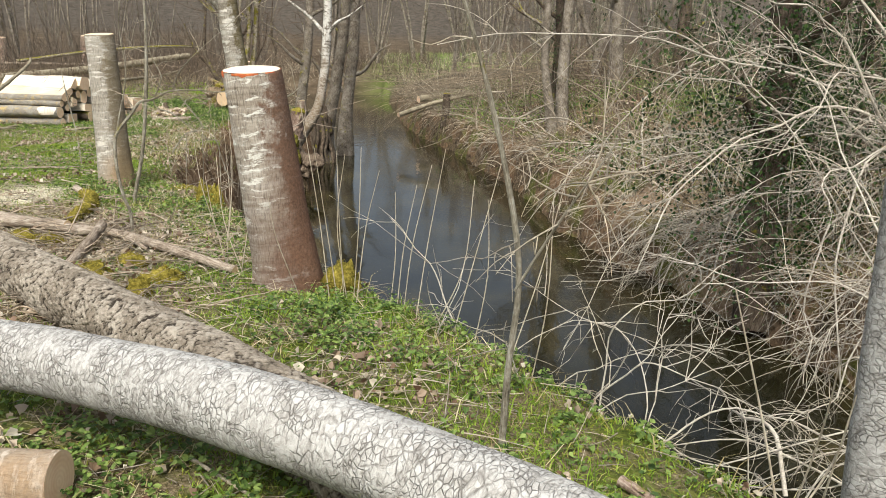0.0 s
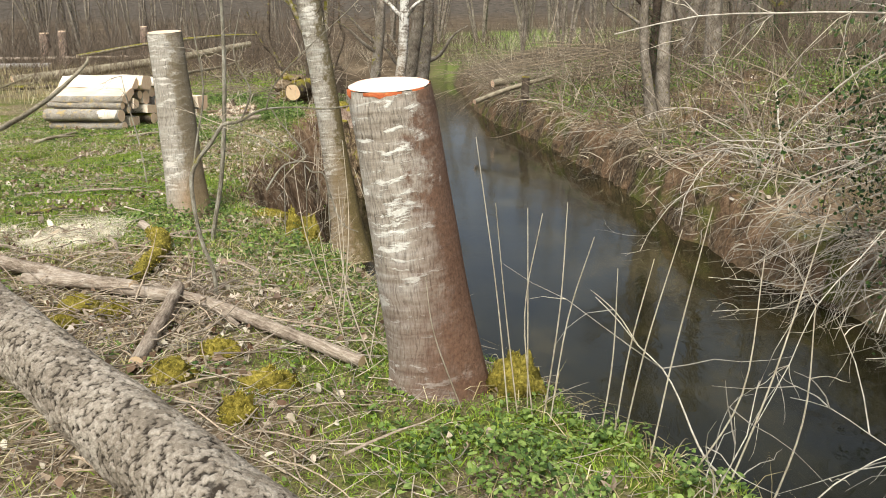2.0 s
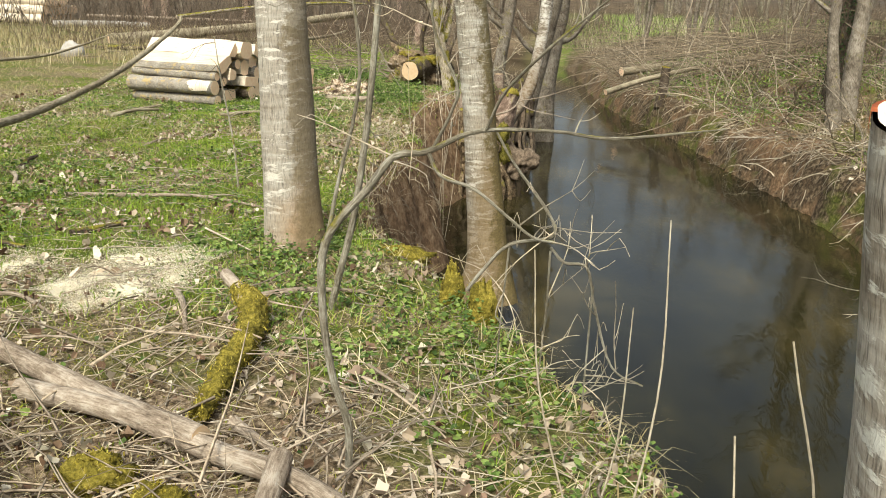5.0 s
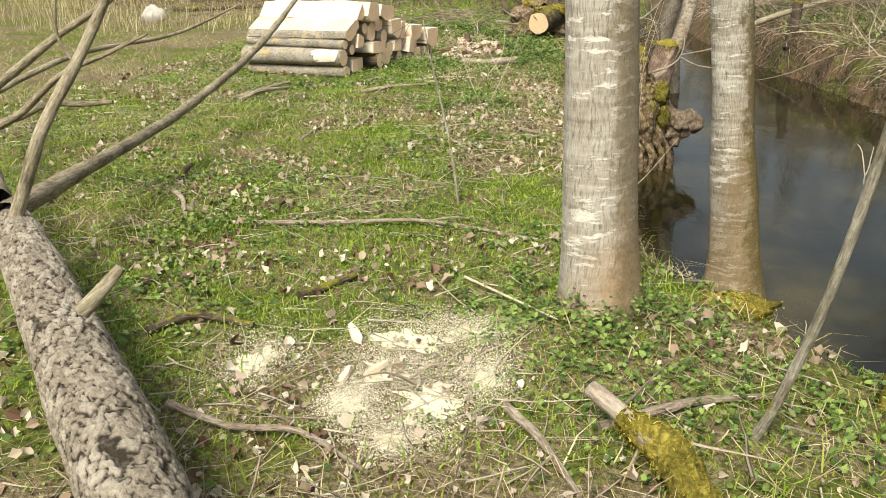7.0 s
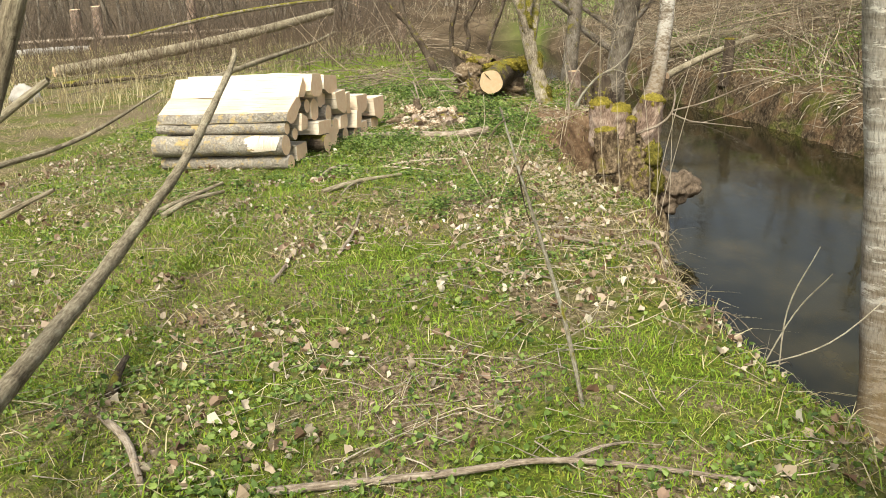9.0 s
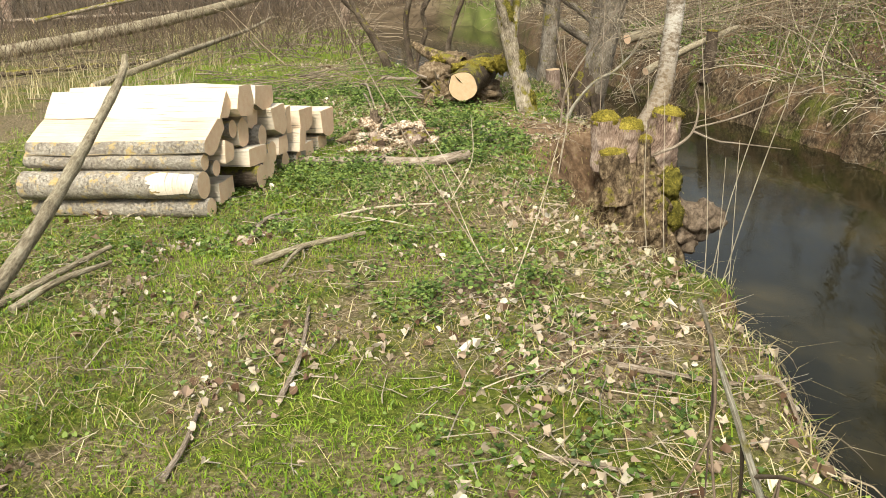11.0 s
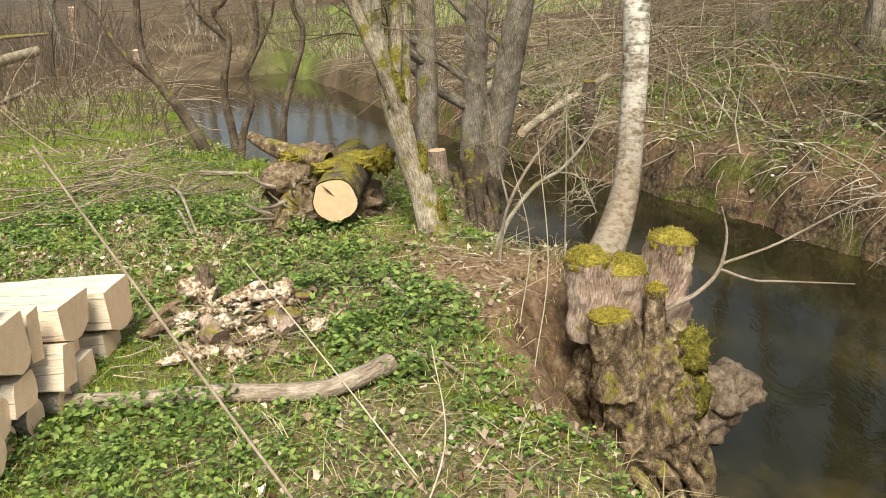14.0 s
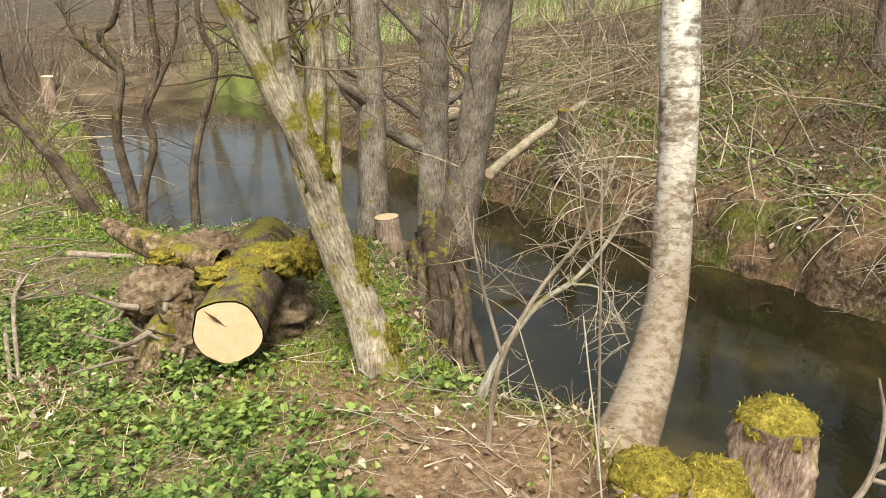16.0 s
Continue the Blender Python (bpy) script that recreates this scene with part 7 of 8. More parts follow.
x, y, z = spots(G1, 84000, -8.5, 1.6, 1.2, 24, lambda x, y: np.clip(nettle(x, y) * 1.1 * (1 - 0.9 * bare(x, y)) * no_soil(x, y), 0, 1) * near_path(x, y, 4) * np.where(y > 15.7, 0.6, 1), edge=0.12)
nettle_plants("nettles", x, y, z, 0.11 * (0.3 + 1.0 * lattice(x, y, 5.0, 77)) * (0.5 + nettle(x, y)), np.where(y > 15.7, 0.048, 0.034), "young nettles with fresh green leaves", G1)
x, y, z = spots(G1, 190000, -9, 1.6, 1.2, 22, lambda x, y: np.clip(lattice(x, y, 1.7, 36) * 2.6 - 0.95, 0.05, 1) * near_path(x, y) * 0.8 * (1 - 0.8 * bare(x, y)), edge=0.1)
leaves("ground_herbs", np.stack([x, y, z + 0.01 + G1.uniform(0, 0.035, len(x))], 1), G1.uniform(0.007, 0.025, len(x)), 0.6, 0.5, SMALL, M_HERB, "small herbs and ground ivy in the turf", g=G1)
x, y, z = spots(G1, 56000, 0.5, 9, 6, 32, lambda x, y: np.clip(lattice(x, y, 0.6, 40) * 2.4 - 0.9, 0, 1), "right", 0.4)
leaves("slope_ivy", np.stack([x, y, z + G1.uniform(0.02, 0.3, len(x))], 1), G1.uniform(0.02, 0.05, len(x)), 0.6, 0.4, SMALL, M_HERB, "ivy and herbs creeping over the far bank", g=G1)
x, y, z = spots(G1, 30000, -4, 9, 6, 34, lambda x, y: 0.6 * lattice(x, y, 1.0, 41), "right", 0.2)
leaves("slope_leaves", np.stack([x, y, z + G1.uniform(0.01, 0.05, len(x))], 1), G1.uniform(0.02, 0.05, len(x)), 0.5, 0.5, LOBES, M_LITTER, "dead leaves on the far bank", g=G1)

# twigs and straws on the ground
x, y, z = spots(G1, 34000, -9, 1.4, 1.2, 24, lambda x, y: np.clip(0.3 + 1.2 * bare(x, y), 0, 1) * near_path(x, y, 5) * (0.3 + 0.7 * no_soil(x, y)), edge=0.0)
n = len(x)
a = G1.uniform(0, 2 * math.pi, n)
p, r = arcs(np.stack([x, y, z + G1.uniform(0.008, 0.04, n)], 1), np.stack([np.cos(a), np.sin(a), G1.normal(0.03, 0.06, n)], 1), G1.uniform(0.05, 0.28, n) * (1 + 1.2 * bare(x, y)), 0.03, 0.1, 0.0028, 4, G1)
r *= G1.uniform(0.5, 1.6, n)[:, None]
rods("ground_twigs", p, r, M_TWIG, "dead twigs and straws littering the ground", "twigs")
# cut twigs heaped between the trunk and the sawn stump
cx = np.concatenate([G1.normal(-2.6, 0.55, 230), G1.normal(-1.95, 0.35, 80), G1.normal(-3.3, 0.5, 60)])
cy = np.concatenate([G1.normal(6.0, 0.45, 230), G1.normal(4.75, 0.3, 80), G1.normal(7.2, 0.35, 60)])
n = len(cx)
a = G1.uniform(0, 2 * math.pi, n)
p, r = arcs(np.stack([cx, cy, land(cx, cy) + G1.uniform(0.015, 0.1, n)], 1), np.stack([np.cos(a), np.sin(a), G1.normal(0.05, 0.15, n)], 1), G1.uniform(0.15, 0.7, n), 0.04, 0.13, 0.0055, 5, G1)
r *= G1.uniform(0.4, 1.5, n)[:, None]
rods("twig_heap", p, r, M_STICKS, "cut dead twigs lying over the litter", "twigs")
# brash: piles of thin branches on the meadow
n = 700
cx = np.concatenate([G1.normal(-7.6, 0.9, 40), G1.normal(-10.5, 2.5, 170), G1.normal(-6.1, 0.5, 90)])
cy = np.concatenate([G1.normal(20.3, 0.6, 40), G1.normal(24, 2.2, 170), G1.normal(20.6, 0.5, 90)])
ok = side_distance(cx, cy, LEFT) < -0.3
cx, cy = cx[ok], cy[ok]
n = len(cx)
a = G1.normal(0.3, 0.6, n)
p, r = arcs(np.stack([cx, cy, land(cx, cy) + G1.uniform(0.01, 0.22, n)], 1), np.stack([np.cos(a), np.sin(a), G1.normal(0.05, 0.1, n)], 1), np.where(cx > -7, G1.uniform(0.25, 0.8, n), G1.uniform(0.5, 1.8, n)), 0.03, 0.08, 0.007, 6, G1)
r *= G1.uniform(0.5, 1.8, n)[:, None]
rods("brash", p, r, M_BRUSH, "heaps of cut brushwood in the meadow", "brushwood")

# brushwood, brambles and hanging roots on the far bank
def slope_rods(name, n, y0, y1, far, length, r, bend, rise, material, label, seed, drift=(-0.5, -0.3), edge=0.3):
    g = np.random.default_rng(seed)
    x, y, z = spots(g, n, -26 if y0 > 30 else -6, 12, y0, y1, lambda x, y: np.clip(1.25 - side_distance(x, y, RIGHT) / far, 0.05, 1), "right", edge)
    m = len(x)
    a = g.uniform(0, 2 * math.pi, m)
    hd = np.stack([np.cos(a) * 0.7 + drift[0], np.sin(a) * 0.7 + drift[1], g.normal(rise, 0.35, m)], 1)
    p, rad = arcs(np.stack([x, y, z + 0.01], 1), hd, g.uniform(0.35, 1.2, m) * length, bend * g.uniform(0.4, 1.6, m), 0.14, r, 7, g)
    rad *= g.uniform(0.5, 1.7, m)[:, None]
    p[..., 2] = np.maximum(p[..., 2], land(p[..., 0], p[..., 1]) + 0.01)
    p[..., 2] = np.maximum(p[..., 2], WATER_Z + 0.02)
    return rods(name, p, rad, material, label, "brushwood")


slope_rods("bank_brushwood", 4600, 9, 33, 4.0, 1.3, 0.0085, 0.10, 0.55, M_BRUSH, "tangled grey brushwood on the far bank", 51)
slope_rods("bank_brambles", 2200, 7, 36, 6.0, 1.6, 0.0072, 0.13, 0.8, M_BRUSH, "pale dead bramble stems on the far bank", 52)
slope_rods("bank_twigs", 2800, 7, 40, 7.0, 1.1, 0.006, 0.03, 1.2, M_TWIGDARK, "brown twiggy scrub on the far bank", 53)
slope_rods("bank_branches", 380, 7, 34, 6.0, 2.4, 0.015, 0.05, 0.25, M_STICKS, "fallen branches lying down the far bank", 60)
slope_rods("bank_canes", 1800, 7, 36, 6.0, 1.7, 0.0095, 0.1, 0.7, M_TWIG, "pale dead canes standing out of the brushwood", 58)
slope_rods("bank_overhang", 6500, 6, 34, 0.9, 0.75, 0.006, 0.3, 0.25, M_TWIG, "dead grass and twigs drooping over the cut bank", 59, (-1.0, -0.4), 0.22)
slope_rods("waterside_roots", 7000, 6, 27, 0.7, 0.5, 0.008, 0.22, 0.1, M_TWIG, "dead twigs and roots hanging to the water", 54, (-0.8, -0.4), 0.1)
# bare twigs drooping from the far bank over the water
gd = np.random.default_rng(233)
x, y, z = spots(gd, 2600, 2.4, 5.0, 5.6, 11.0, lambda x, y: np.exp(-((side_distance(x, y, RIGHT) - 0.25) / 0.22) ** 2) * np.clip(lattice(x, y, 1.5, 41) * 2.6 - 0.7, 0.1, 1), "right", 0.05)
m = len(x)
p, r = arcs(np.stack([x, y, z + 0.02], 1), np.stack([gd.normal(-0.75, 0.35, m), gd.normal(-0.3, 0.45, m), gd.normal(0.42, 0.3, m)], 1), gd.uniform(0.4, 1.5, m), 0.16, 0.2, 0.0055, 8, gd)
p[..., 2] = np.maximum(p[..., 2], WATER_Z + 0.03)
rods("drooping_twigs", p, r, M_HAZEL, "pale bare twigs drooping over the water", "twigs")
# roots and dead grass hanging down the near bank
g = np.random.default_rng(57)
bx, by = g.uniform(-5, 1.6, 15000), g.uniform(2.5, 21, 15000)
bd = side_distance(bx, by, LEFT)
ok = (bd > -0.03) & (bd < 0.32) & ((by < 14.2) | (by > 17.4))
bx, by = bx[ok], by[ok]
n = len(bx)
e = 0.02
gxn, gyn = (side_distance(bx + e, by, LEFT) - side_distance(bx - e, by, LEFT)) / (2 * e), (side_distance(bx, by + e, LEFT) - side_distance(bx, by - e, LEFT)) / (2 * e)
p, rad = arcs(np.stack([bx, by, land(bx, by) + 0.01], 1), np.stack([gxn * 0.8 + g.normal(0, 0.5, n), gyn * 0.8 + g.normal(0, 0.5, n), g.normal(-0.1, 0.4, n)], 1), g.uniform(0.06, 0.32, n), 0.3, 0.2, 0.003, 6, g)
rad *= g.uniform(0.4, 1.8, n)[:, None]
p[..., 2] = np.maximum(p[..., 2], np.maximum(land(p[..., 0], p[..., 1]) + 0.006, WATER_Z + 0.01))
rods("bank_roots", p, rad, M_BRUSH, "thin roots and dead stalks hanging down the near bank", "roots")
# brash slope of long cut branches
g = np.random.default_rng(55)
n = 420
bx, by = g.uniform(0.2, 7.5, n), g.uniform(25, 33, n)
ok = side_distance(bx, by, RIGHT) > 0.8
bx, by = bx[ok], by[ok]
n = len(bx)
hd = np.stack([g.normal(-1.0, 0.2, n), g.normal(-0.5, 0.25, n), g.normal(-0.08, 0.14, n)], 1)
p, rad = arcs(np.stack([bx, by, land(bx, by) + g.uniform(0.15, 0.9, n)], 1), hd, g.uniform(1.2, 3.6, n), 0.02, 0.07, 0.009, 6, g)
rad *= g.uniform(0.5, 1.8, n)[:, None]
p[..., 2] = np.maximum(p[..., 2], land(p[..., 0], p[..., 1]) + 0.02)
rods("brash_slope", p, rad, M_BRUSH, "long cut branches heaped on the far bank", "brushwood")
# ---------------------------------------------------------------- sawdust
CHIP = np.array([0.7, 1.0, 0.6, 0.9])
g = np.random.default_rng(61)
heaps = [(-4.45, 8.02, 0.12, 0.15), (-3.92, 8.3, 0.21, 0.14), (-3.7, 8.42, 0.13, 0.09), (-3.78, 7.86, 0.15, 0.19), (-3.98, 8.05, 0.12, 0.13), (-3.6, 8.05, 0.08, 0.11), (-4.05, 7.8, 0.07, 0.09), (-3.85, 7.62, 0.1, 0.08)]
for k, (x, y, sx, sy) in enumerate(heaps):
    v, f, rings, sides = [], [], 9, 44
    for i in range(rings + 1):
        for j in range(sides):
            a = 2 * math.pi * j / sides
            reach = (1 + 0.8 * noise.noise(Vector((math.cos(a) * 1.6 + k * 5, math.sin(a) * 1.6, 0))) + 0.5 * noise.noise(Vector((math.cos(a) * 5, math.sin(a) * 5 + k, 3)))) * i / rings
            v.append((x + sx * reach * math.cos(a), y + sy * reach * math.sin(a), 0.0))
    v = np.array(v)
    u = np.repeat(np.linspace(0, 1, rings + 1), sides)
    v[:, 2] = land(v[:, 0], v[:, 1]) + 0.012 - 0.03 * u ** 2 + 0.006 * ripple(v[:, 0], v[:, 1], 60.0, k) + 0.016 * (lattice(v[:, 0], v[:, 1], 26.0, 3) - 0.6)
    f = [(i * sides + j, (i + 1) * sides + j, (i + 1) * sides + (j + 1) % sides, i * sides + (j + 1) % sides) for i in range(rings) for j in range(sides)]
    heap = Mesh()
    heap.add(v, f)
    tagged(heap.make("sawdust", M_DUST), "low mound of pale fresh sawdust on the grass", "sawdust", "", "stuff")
n = 70000
i = g.integers(0, len(heaps), n)
hx = np.array([h[0] for h in heaps])[i] + g.normal(0, 1, n) * np.array([h[2] for h in heaps])[i] * 0.8
hy = np.array([h[1] for h in heaps])[i] + g.normal(0, 1, n) * np.array([h[3] for h in heaps])[i] * 0.95
leaves("saw_chips", np.stack([hx, hy, land(hx, hy) + g.uniform(0.006, 0.034, n)], 1), g.uniform(0.001, 0.0034, n), 0.6, 0.3, CHIP, M_DUST, "fresh saw chips over the grass", "sawdust", g)

# ---------------------------------------------------------------- moss tufts
M_MOSSTUFT = leafy("moss_shoots", (0.0, (0.21, 0.16, 0.018)), (0.6, (0.42, 0.34, 0.045)), (1.0, (0.6, 0.52, 0.12)), rough=0.8)
tuft = []
for ob in list(bpy.data.objects):
    if ob.type == "MESH" and ob.data.materials and ob.data.materials[0] in (M_MOSS, M_OLIVE):
        bpy.context.view_layer.update()
        mw = np.array(ob.matrix_world)
        co = np.empty(len(ob.data.vertices) * 3, np.float32)
        ob.data.vertices.foreach_get("co", co)
        co = co.reshape(-1, 3) @ mw[:3, :3].T + mw[:3, 3]
        keep = co[:, 2] > np.percentile(co[:, 2], 30)
        co = co[keep]
        rep = max(1, int(700 / max(len(co), 1)))
        tuft.append(np.repeat(co, rep, 0) + g.normal(0, 0.007, (len(co) * rep, 3)))
tuft = np.concatenate(tuft)
blades("moss_shoots", tuft[:, 0], tuft[:, 1], tuft[:, 2], 0.016, 0.0025, M_MOSSTUFT, "fuzzy shoots of golden moss", 0.9, g)
# flat mossy turf patches
M_TURFMOSS = leafy("turf_moss_shoots", (0.0, (0.13, 0.15, 0.018)), (0.5, (0.27, 0.28, 0.035)), (1.0, (0.42, 0.38, 0.08)), rough=0.8)
x, y, z = spots(g, 150000, -8, 1.0, 2, 19, lambda x, y: np.clip(lattice(x, y, 1.3, 71) * 3 - 1.3 + 0.6 * np.exp(-(side_distance(x, y, LEFT) / 0.3) ** 2), 0, 1) * near_path(x, y), edge=0.1)
blades("turf_moss", x, y, z + 0.008, 0.02, 0.004, M_TURFMOSS, "golden moss in the turf", 0.9, g)

# ---------------------------------------------------------------- dry stems on the bank


def dry_stem(base, top, r, label="bleached dead plant stem standing on the bank", group="dry stems", material=M_REED):
    b, t = np.array(base, float), np.array(top, float)
    ob = holder("dry_stem", tuple(b), label, "plant stem", group)
    m = Mesh()
    mid = (b + t) / 2 + g.normal(0, 0.035, 3)
    tube(m, [(*b, r), (*mid, r * 0.85), (*t, r * 0.5)], 6, 5, 0.1)
    part("stalk", m, material, ob)
    return ob


for bx, by, tx, ty, tz in ((-0.62, 5.1, -0.72, 4.9, 0.88), (-0.66, 5.05, -0.79, 4.9, 1.12), (-0.58, 5.1, -0.6, 4.95, 0.85), (-0.56, 5.08, -0.55, 4.9, 0.84), (-0.52, 5.05, -0.46, 4.9, 0.88), (-0.3, 4.95, -0.27, 4.9, 0.63), (-0.26, 4.9, -0.15, 4.85, 0.68), (-0.22, 4.9, -0.07, 4.8, 0.8),
                           (-0.5, 5.0, -0.36, 4.9, 0.75), (-0.15, 4.75, 0.0, 4.7, 0.9), (-0.05, 4.6, 0.15, 4.6, 0.75), (0.05, 4.5, 0.3, 4.5, 0.95), (0.15, 4.4, 0.2, 4.3, 0.7), (0.3, 4.1, 0.55, 4.1, 0.9), (0.4, 4.0, 0.45, 3.9, 0.8), (-0.85, 5.15, -0.98, 4.9, 0.6),
                           (-1.25, 5.5, -1.4, 5.5, 0.75), (-1.3, 5.6, -1.32, 5.55, 0.9), (-1.4, 5.7, -1.5, 5.6, 0.6), (-1.5, 6.1, -1.45, 6.1, 0.95), (-1.6, 6.4, -1.75, 6.3, 0.8), (-1.55, 6.3, -1.5, 6.2, 0.7)):
    dry_stem((bx, by, gz(bx, by) - 0.02), (tx, ty, tz), 0.0033)
for bx, by, tx, ty, tz in ((-3.13, 13.9, -3.45, 13.7, 1.04), (-3.07, 13.87, -3.19, 13.7, 1.3), (-3.06, 13.9, -2.7, 13.7, 1.13), (-3.12, 13.95, -3.3, 13.9, 0.8), (-3.0, 13.9, -2.85, 13.9, 0.5), (-2.98, 13.8, -3.0, 13.7, 0.45), (-3.1, 13.85, -2.6, 13.4, 1.5),
                           (-4.3, 13.0, -4.0, 13.3, 0.7), (-4.32, 13.05, -4.6, 13.2, 0.6), (-3.55, 16.1, -3.5, 16.1, 0.95), (-3.45, 16.6, -3.5, 16.5, 0.8), (-3.2, 10.6, -3.0, 10.4, 0.35), (-3.15, 10.5, -3.1, 10.3, 0.5), (-3.22, 10.6, -2.8, 10.2, 0.4), (-4.55, 14.6, -4.35, 14.9, 0.55), (-4.4, 15.0, -4.9, 15.6, 0.7)):
    dry_stem((bx, by, gz(bx, by) - 0.02), (tx, ty, tz), 0.0033)
dry_stem((-4.39, 13.62, gz(-4.39, 13.62) - 0.02), (-5.18, 13.85, 1.47), 0.0042, "long grey dead stem leaning over the meadow", "dry stems", M_STICKS)
for k in range(24):
    x0, y0 = g.uniform(0.9, 2.0), g.uniform(2.3, 3.6)
    dx, dy = g.normal(0.05, 0.45), g.normal(0, 0.3)
    dry_stem((x0, y0, gz(x0, y0)), (x0 + dx, y0 + dy, gz(x0, y0) + g.uniform(0.3, 1.1)), 0.0038, "pale bramble cane crossing others at the water", "bramble canes")

# ---------------------------------------------------------------- overhanging hazel and the ivy tree of the far bank


def weeping(name, base, n, reach, label, seed, side_twigs=14, heading=(-1.0, -0.1), rise=0.75, bend=0.17, r=0.0125, spread=0.7):
    """A shrub of long arching branches that droop over the water, with side twigs."""
    gg = np.random.default_rng(seed)
    ob = holder(name, base, label, "shrub")
    tw_p, tw_d = [], []
    for k in range(n):
        p0 = np.array([base]) + gg.normal(0, 0.25, (1, 3)) * (1, 1, 0.3)
        hd = np.array([[heading[0] + gg.normal(0, spread), heading[1] + gg.normal(0, spread), rise + gg.normal(0, 0.35)]])
        p, rad = arcs(p0, hd, gg.uniform(0.55, 1.1, 1) * reach, bend * gg.uniform(0.7, 1.3, 1), 0.22, r * gg.uniform(0.5, 1.3), 11, gg)
        p[..., 2] = np.maximum(p[..., 2], WATER_Z + 0.12)
        m = Mesh()
        tube(m, np.concatenate([p[0], rad[0][:, None]], 1), 6, 2, 0.08)
        part("branch", m, M_HAZEL, ob)
        for _ in range(side_twigs):
            i = gg.integers(2, 10)
            tw_p.append(p[0, i])
            tw_d.append(p[0, i] - p[0, i - 1])
    tw_p, tw_d = np.array(tw_p), np.array(tw_d)
    tw_d = tw_d / np.linalg.norm(tw_d, axis=1, keepdims=True) + gg.normal(0, 0.75, tw_d.shape)
    p, rad = arcs(tw_p, tw_d, gg.uniform(0.15, 0.85, len(tw_p)), 0.1, 0.16, 0.0034, 6, gg)
    p[..., 2] = np.maximum(p[..., 2], WATER_Z + 0.05)
    p2, rad2 = arcs(p[:, 3], p[:, 4] - p[:, 3] + gg.normal(0, 0.1, (len(p), 3)), gg.uniform(0.1, 0.4, len(p)), 0.08, 0.2, 0.0024, 6, gg)
    tw = rods("twig_spray", np.concatenate([p, p2]), np.concatenate([rad, rad2]), M_HAZEL, "pale fine twigs", "")
    tw.parent = ob
    tw.location = -Vector(base)
    return ob


weeping("hazel_shrub", (4.6, 7.8, 0.5), 58, 4.4, "overhanging hazel with pale arching twigs", 81, 24, (-0.8, -0.1), 0.7, 0.13)
weeping("hazel_shrub", (4.6, 9.8, -0.4), 24, 3.6, "bare hazel arching down the far bank", 82)
weeping("hazel_shrub", (3.6, 13.2, -0.6), 16, 2.6, "low bare bush hanging to the water", 83, 10)
weeping("hazel_shrub", (2.9, 4.3, -1.2), 8, 2.4, "sprawling bare twigs over the stream", 84, 12, (-0.8, -0.3), 0.6)
weeping("hazel_shrub", (4.2, 5.2, -1.0), 26, 4.2, "low hazel reaching far across the stream", 86, 16, (-1.0, -0.15), 0.4, 0.06, 0.008, 0.4)
weeping("bramble", (0.75, 3.85, -0.45), 7, 1.7, "pale dead brambles sprawling on the bank edge", 87, 7, (0.35, 0.25), 1.0, 0.1, 0.0055, 0.55)
weeping("bramble", (0.15, 4.6, -0.4), 5, 1.4, "pale dead brambles standing on the bank edge", 88, 5, (0.3, 0.1), 1.3, 0.06, 0.005, 0.4)
weeping("hazel_shrub", (2.7, 19.0, -0.8), 14, 2.2, "bare waterside bush with dead twigs", 85, 10)

ivy_tree = bare_tree("ivy_tree", [[(3.35, 8.3, -1.3, 0.22), (3.3, 8.3, -0.5, 0.17), (3.35, 8.3, 1.0, 0.15), (3.3, 8.3, 3.0, 0.13), (3.4, 8.3, 6.0, 0.06)]], M_DARK, "tree wrapped in hanging ivy on the far bank", seed=41, sides=14, limbs=8, limb_from=0.4, twig_n=40)


def ivy_mass(n_strand, centre, size, drop, seed, label, column=0):
    gg = np.random.default_rng(seed)
    pts = []
    for k in range(n_strand):
        s = np.array(centre) + gg.normal(0, 1, 3) * np.array(size)
        m = gg.integers(14, 40)
        ln = gg.uniform(0.2, 1.0) * drop
        t = gg.random(m)
        pts.append(s + np.stack([gg.normal(0, 0.06, m), gg.normal(0, 0.06, m), -t * ln], 1))
    for k in range(column):
        a = gg.uniform(0, 6.28)
        pts.append(np.array([[centre[0] + 0.26 * math.cos(a), centre[1] + 0.26 * math.sin(a), gg.uniform(-1.1, 2.6)]]) + gg.normal(0, 0.07, (12, 3)))
    pts = np.concatenate(pts)
    pts = pts[pts[:, 2] > land(pts[:, 0], pts[:, 1]) + 0.02]
    pts = pts[pts[:, 2] > WATER_Z + 0.1]
    return leaves("ivy", pts, gg.uniform(0.014, 0.034, len(pts)), 0.9, 0.4, SMALL, M_IVY, label, "ivy", gg)


ivy_mass(520, (3.5, 8.2, 1.5), (0.8, 0.5, 0.9), 1.7, 91, "dark ivy hanging in curtains from the tree", 260)
ivy_mass(110, (5.4, 10.6, 1.6), (0.9, 0.8, 0.9), 1.3, 92, "dark ivy hanging in the trees of the far bank")
ivy_mass(240, (8.0, 26.0, 2.2), (1.1, 1.0, 1.0), 1.6, 93, "ivy crown in the trees of the far bank")
ivy_mass(90, (3.3, 20.4, 1.2), (0.16, 0.16, 1.2), 0.7, 94, "ivy on the trunk of a bank tree")
bare_tree("ivy_tree", [[(5.5, 10.7, gz(5.5, 10.7) - 0.1, 0.2), (5.5, 10.7, 1.0, 0.16), (5.4, 10.7, 3.0, 0.13), (5.5, 10.7, 6, 0.05)]], M_DARK, "ivy-hung tree on the brow of the bank", seed=42, sides=12, limbs=8, limb_from=0.35, twig_n=40)
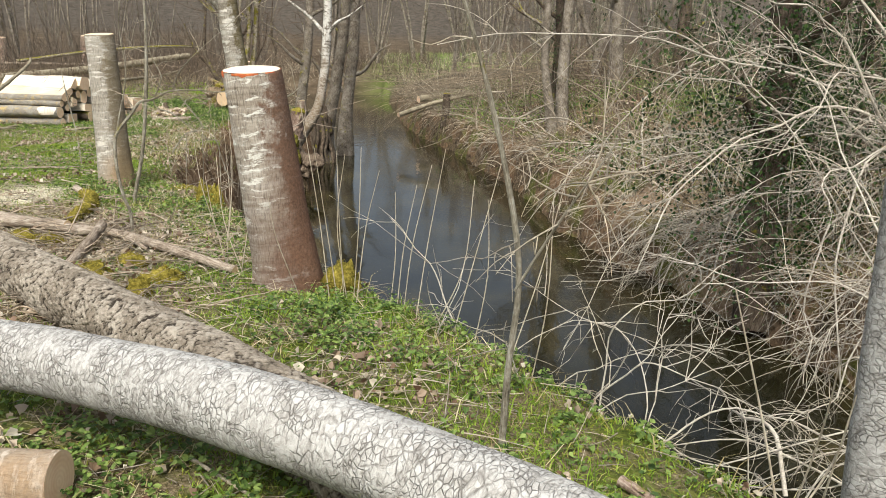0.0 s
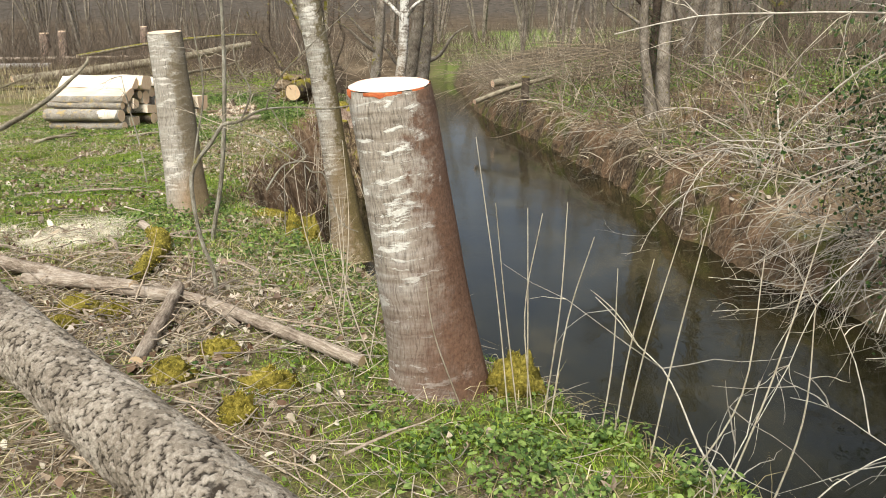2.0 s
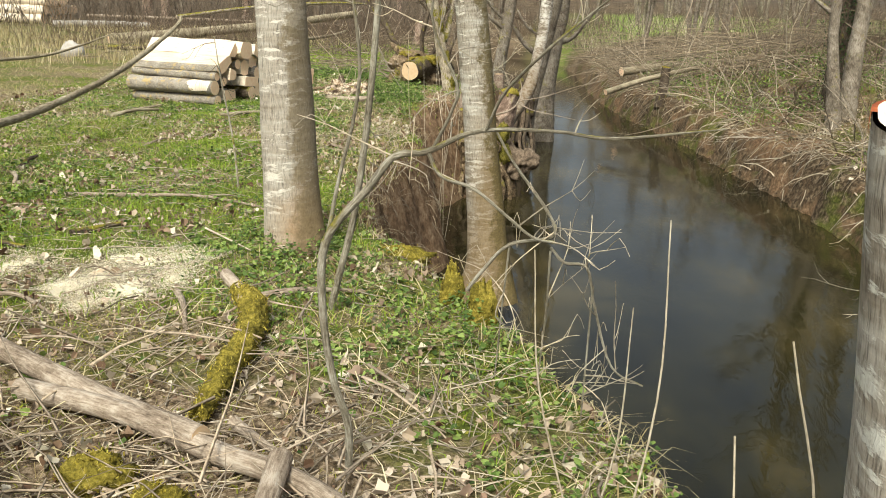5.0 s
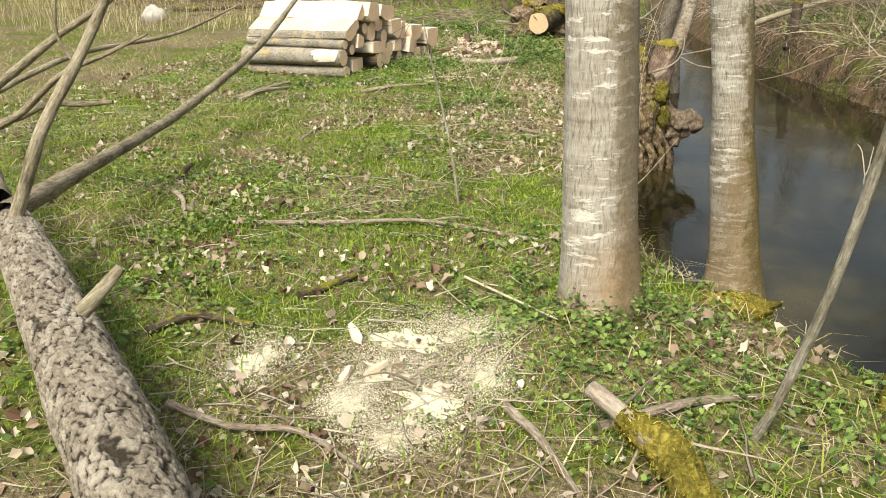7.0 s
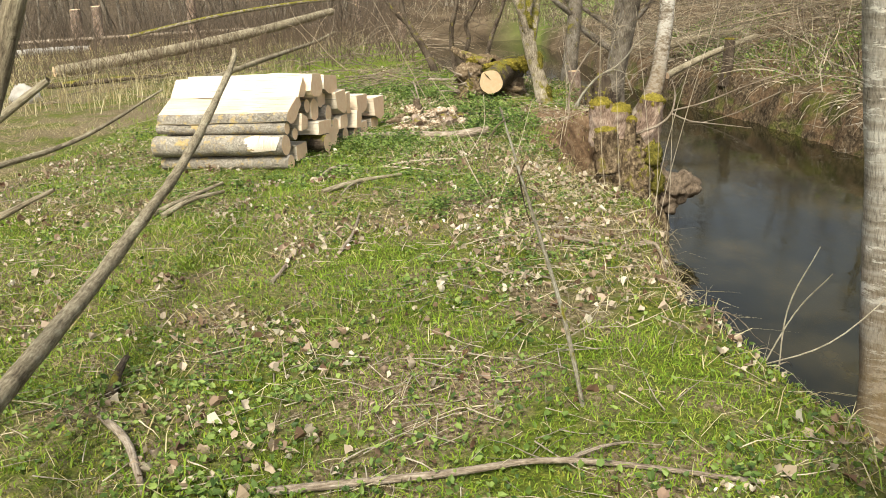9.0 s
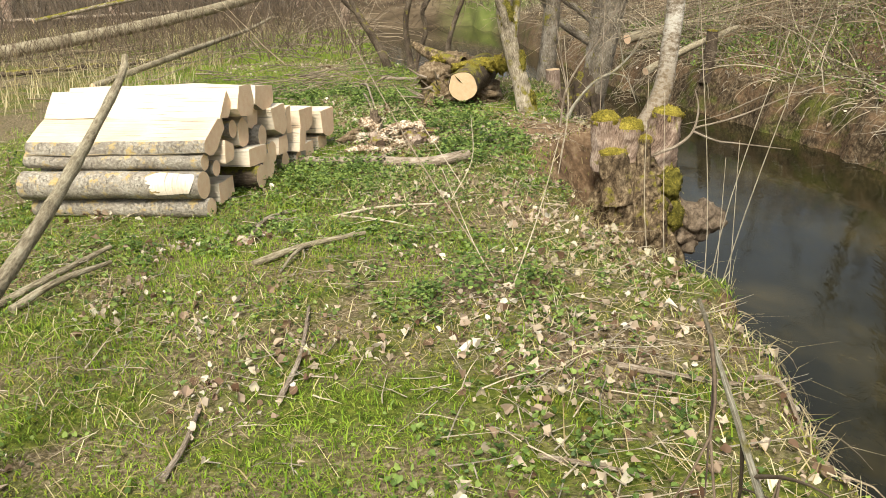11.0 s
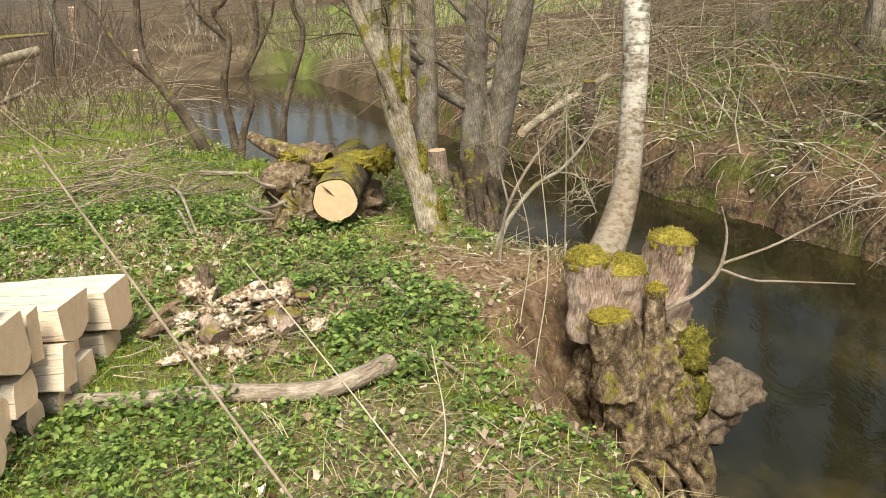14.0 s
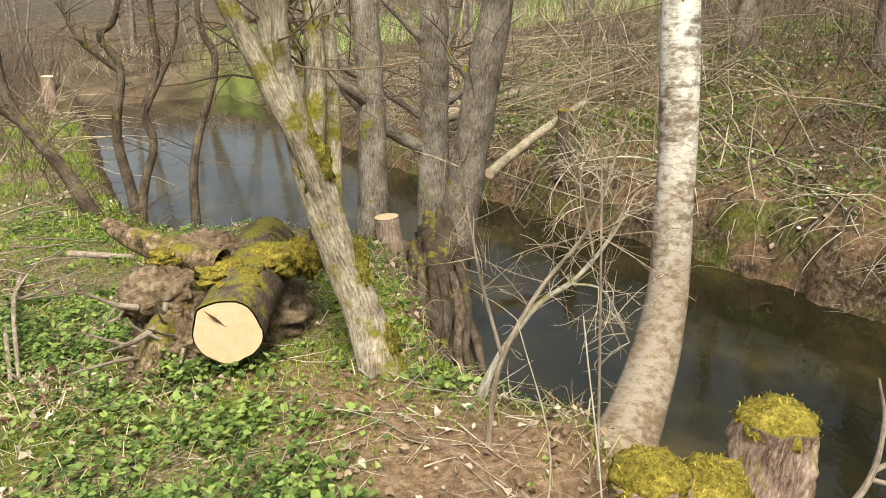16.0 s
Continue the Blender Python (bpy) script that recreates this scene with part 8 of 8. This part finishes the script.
bare_tree("ivy_tree", [[(8.0, 26.2, gz(8, 26.2) - 0.1, 0.25), (8.0, 26.2, 1.5, 0.2), (8.1, 26.2, 4, 0.15), (8, 26.2, 8, 0.05)]], M_DARK, "ivy-crowned tree on the far bank", seed=43, sides=12, limbs=8, limb_from=0.35, twig_n=30)

# ---------------------------------------------------------------- the far wood


def coppice(at, seed, label, stems=6, height=9.0, r=0.11, spread=0.16):
    gg = np.random.default_rng(seed)
    ob = holder("coppiced_tree", at, label, "tree", "far wood")
    starts, dirs = [], []
    for k in range(stems):
        a = gg.uniform(0, 6.28)
        p0 = np.array([at]) + np.array([[math.cos(a) * 0.25, math.sin(a) * 0.25, -0.2]])
        p, rad = arcs(p0, np.array([[math.cos(a) * spread + gg.normal(0, 0.05), math.sin(a) * spread + gg.normal(0, 0.05), 1.0]]), gg.uniform(0.7, 1.1, 1) * height, -0.01, 0.035, r * gg.uniform(0.6, 1.2), 9, gg)
        m = Mesh()
        tube(m, np.concatenate([p[0], rad[0][:, None]], 1), 7, 1)
        part("stem", m, M_GREY, ob)
        for _ in range(16):
            i = gg.integers(2, 9)
            starts.append(p[0, i])
            dirs.append([gg.normal(0, 1), gg.normal(0, 1), gg.normal(0.8, 0.4)])
    starts, dirs = np.array(starts), np.array(dirs)
    p, rad = arcs(starts, dirs, gg.uniform(0.6, 2.2, len(starts)), -0.02, 0.16, 0.014, 5, gg)
    p2, rad2 = arcs(p[:, 3], p[:, 4] - p[:, 3] + gg.normal(0, 0.2, (len(p), 3)), gg.uniform(0.4, 1.2, len(p)), 0.0, 0.2, 0.008, 5, gg)
    cr = rods("crown", np.concatenate([p, p2]), np.concatenate([rad, rad2]), M_FARWOOD, "bare twiggy crown", "")
    cr.parent = ob
    cr.location = -Vector(at)
    return ob


proto = [coppice((-6 + 3.0 * k, 58.0, gz(-6 + 3.0 * k, 58.0)), 100 + k, "bare grey coppiced tree at the edge of the wood", 4 + k % 4) for k in range(5)]
gw = np.random.default_rng(111)
for k in range(120):
    x = gw.uniform(-75, 70)
    y = gw.uniform(50, 88) if k % 3 else gw.uniform(46, 60)
    if x < -8:
        y = gw.uniform(42, 75)
    if -1 < x < 14 and y < 56:
        y += 14
    s = gw.uniform(0.75, 1.25)
    if -24 < x < 0:
        y, s = y + 12, s * 0.7
    if -17 < x < 3 and k % 6:
        continue
    c = copy_thing(proto[k % 5], Matrix.Translation((x, y, gz(x, y) - 0.05)) @ Matrix.Rotation(gw.uniform(0, 6.28), 4, "Z") @ Matrix.Scale(s, 4))
for x, y, s in ((3.2, 37.5, 0.7), (4.4, 39, 0.7), (1.6, 40.5, 0.65), (9.0, 33.0, 0.8), (11.5, 27.0, 0.8), (13, 36, 0.9), (6.8, 36.0, 0.7), (-9.5, 41.0, 0.6), (-13.0, 44.0, 0.7), (9.5, 18.0, 0.7), (11.0, 12.5, 0.8), (8.0, 14.5, 0.6), (-17, 43, 0.7), (-23, 42, 0.8), (-28, 40, 0.8), (9.0, 6.0, 0.7)):
    copy_thing(proto[int(abs(x * 7)) % 5], Matrix.Translation((x, y, gz(x, y) - 0.05)) @ Matrix.Rotation(x * 3.1, 4, "Z") @ Matrix.Scale(s, 4))

# scrub in front of and below the wood
def scrub(name, n, x0, x1, y0, y1, h, r, material, label, seed, ok_side):
    gg = np.random.default_rng(seed)
    x, y = gg.uniform(x0, x1, n), gg.uniform(y0, y1, n)
    keep = (lattice(x, y, 0.22, seed) > 0.36) & (side_distance(x, y, LEFT) < -0.4 if ok_side == "left" else side_distance(x, y, RIGHT) > 0.5)
    x, y = x[keep], y[keep]
    m = len(x)
    p, rad = arcs(np.stack([x, y, land(x, y)], 1), np.stack([gg.normal(0, 0.35, m), gg.normal(0, 0.35, m), np.ones(m)], 1), gg.uniform(0.4, 1.3, m) * h, 0.02, 0.13, r, 6, gg)
    rods(name, p, rad, material, label, "scrub")


scrub("wood_edge_scrub", 8500, -45, 1, 33, 60, 2.2, 0.016, M_FARWOOD, "brown twiggy scrub at the wood's edge", 121, "left")
scrub("far_scrub", 3200, -6, 45, 28, 66, 1.8, 0.011, M_FARWOOD, "brown scrub and dead reeds beyond the river", 122, "right")
scrub("brow_scrub", 5000, 3, 16, 4, 34, 1.8, 0.007, M_TWIGDARK, "bare twiggy scrub on the brow of the far bank", 123, "right")
scrub("far_reeds", 2500, -10, 30, 40, 58, 0.9, 0.009, M_REED, "pale dead reeds in the far field", 124, "right")
scrub("pool_scrub", 3000, -16, -5.5, 24, 40, 1.1, 0.007, M_TWIGDARK, "brown twigs on the bank of the pool", 125, "left")

# brown thicket beyond the pool
scrub("pool_thicket", 6000, -26, 1, 40, 62, 0.95, 0.012, M_TWIGDARK, "brown thicket on the bank beyond the pool", 126, "right")
slope_rods("pool_brash", 3200, 34, 62, 5.0, 1.8, 0.011, 0.1, 0.6, M_BRUSH, "grey brushwood fallen down the bank of the pool", 127)
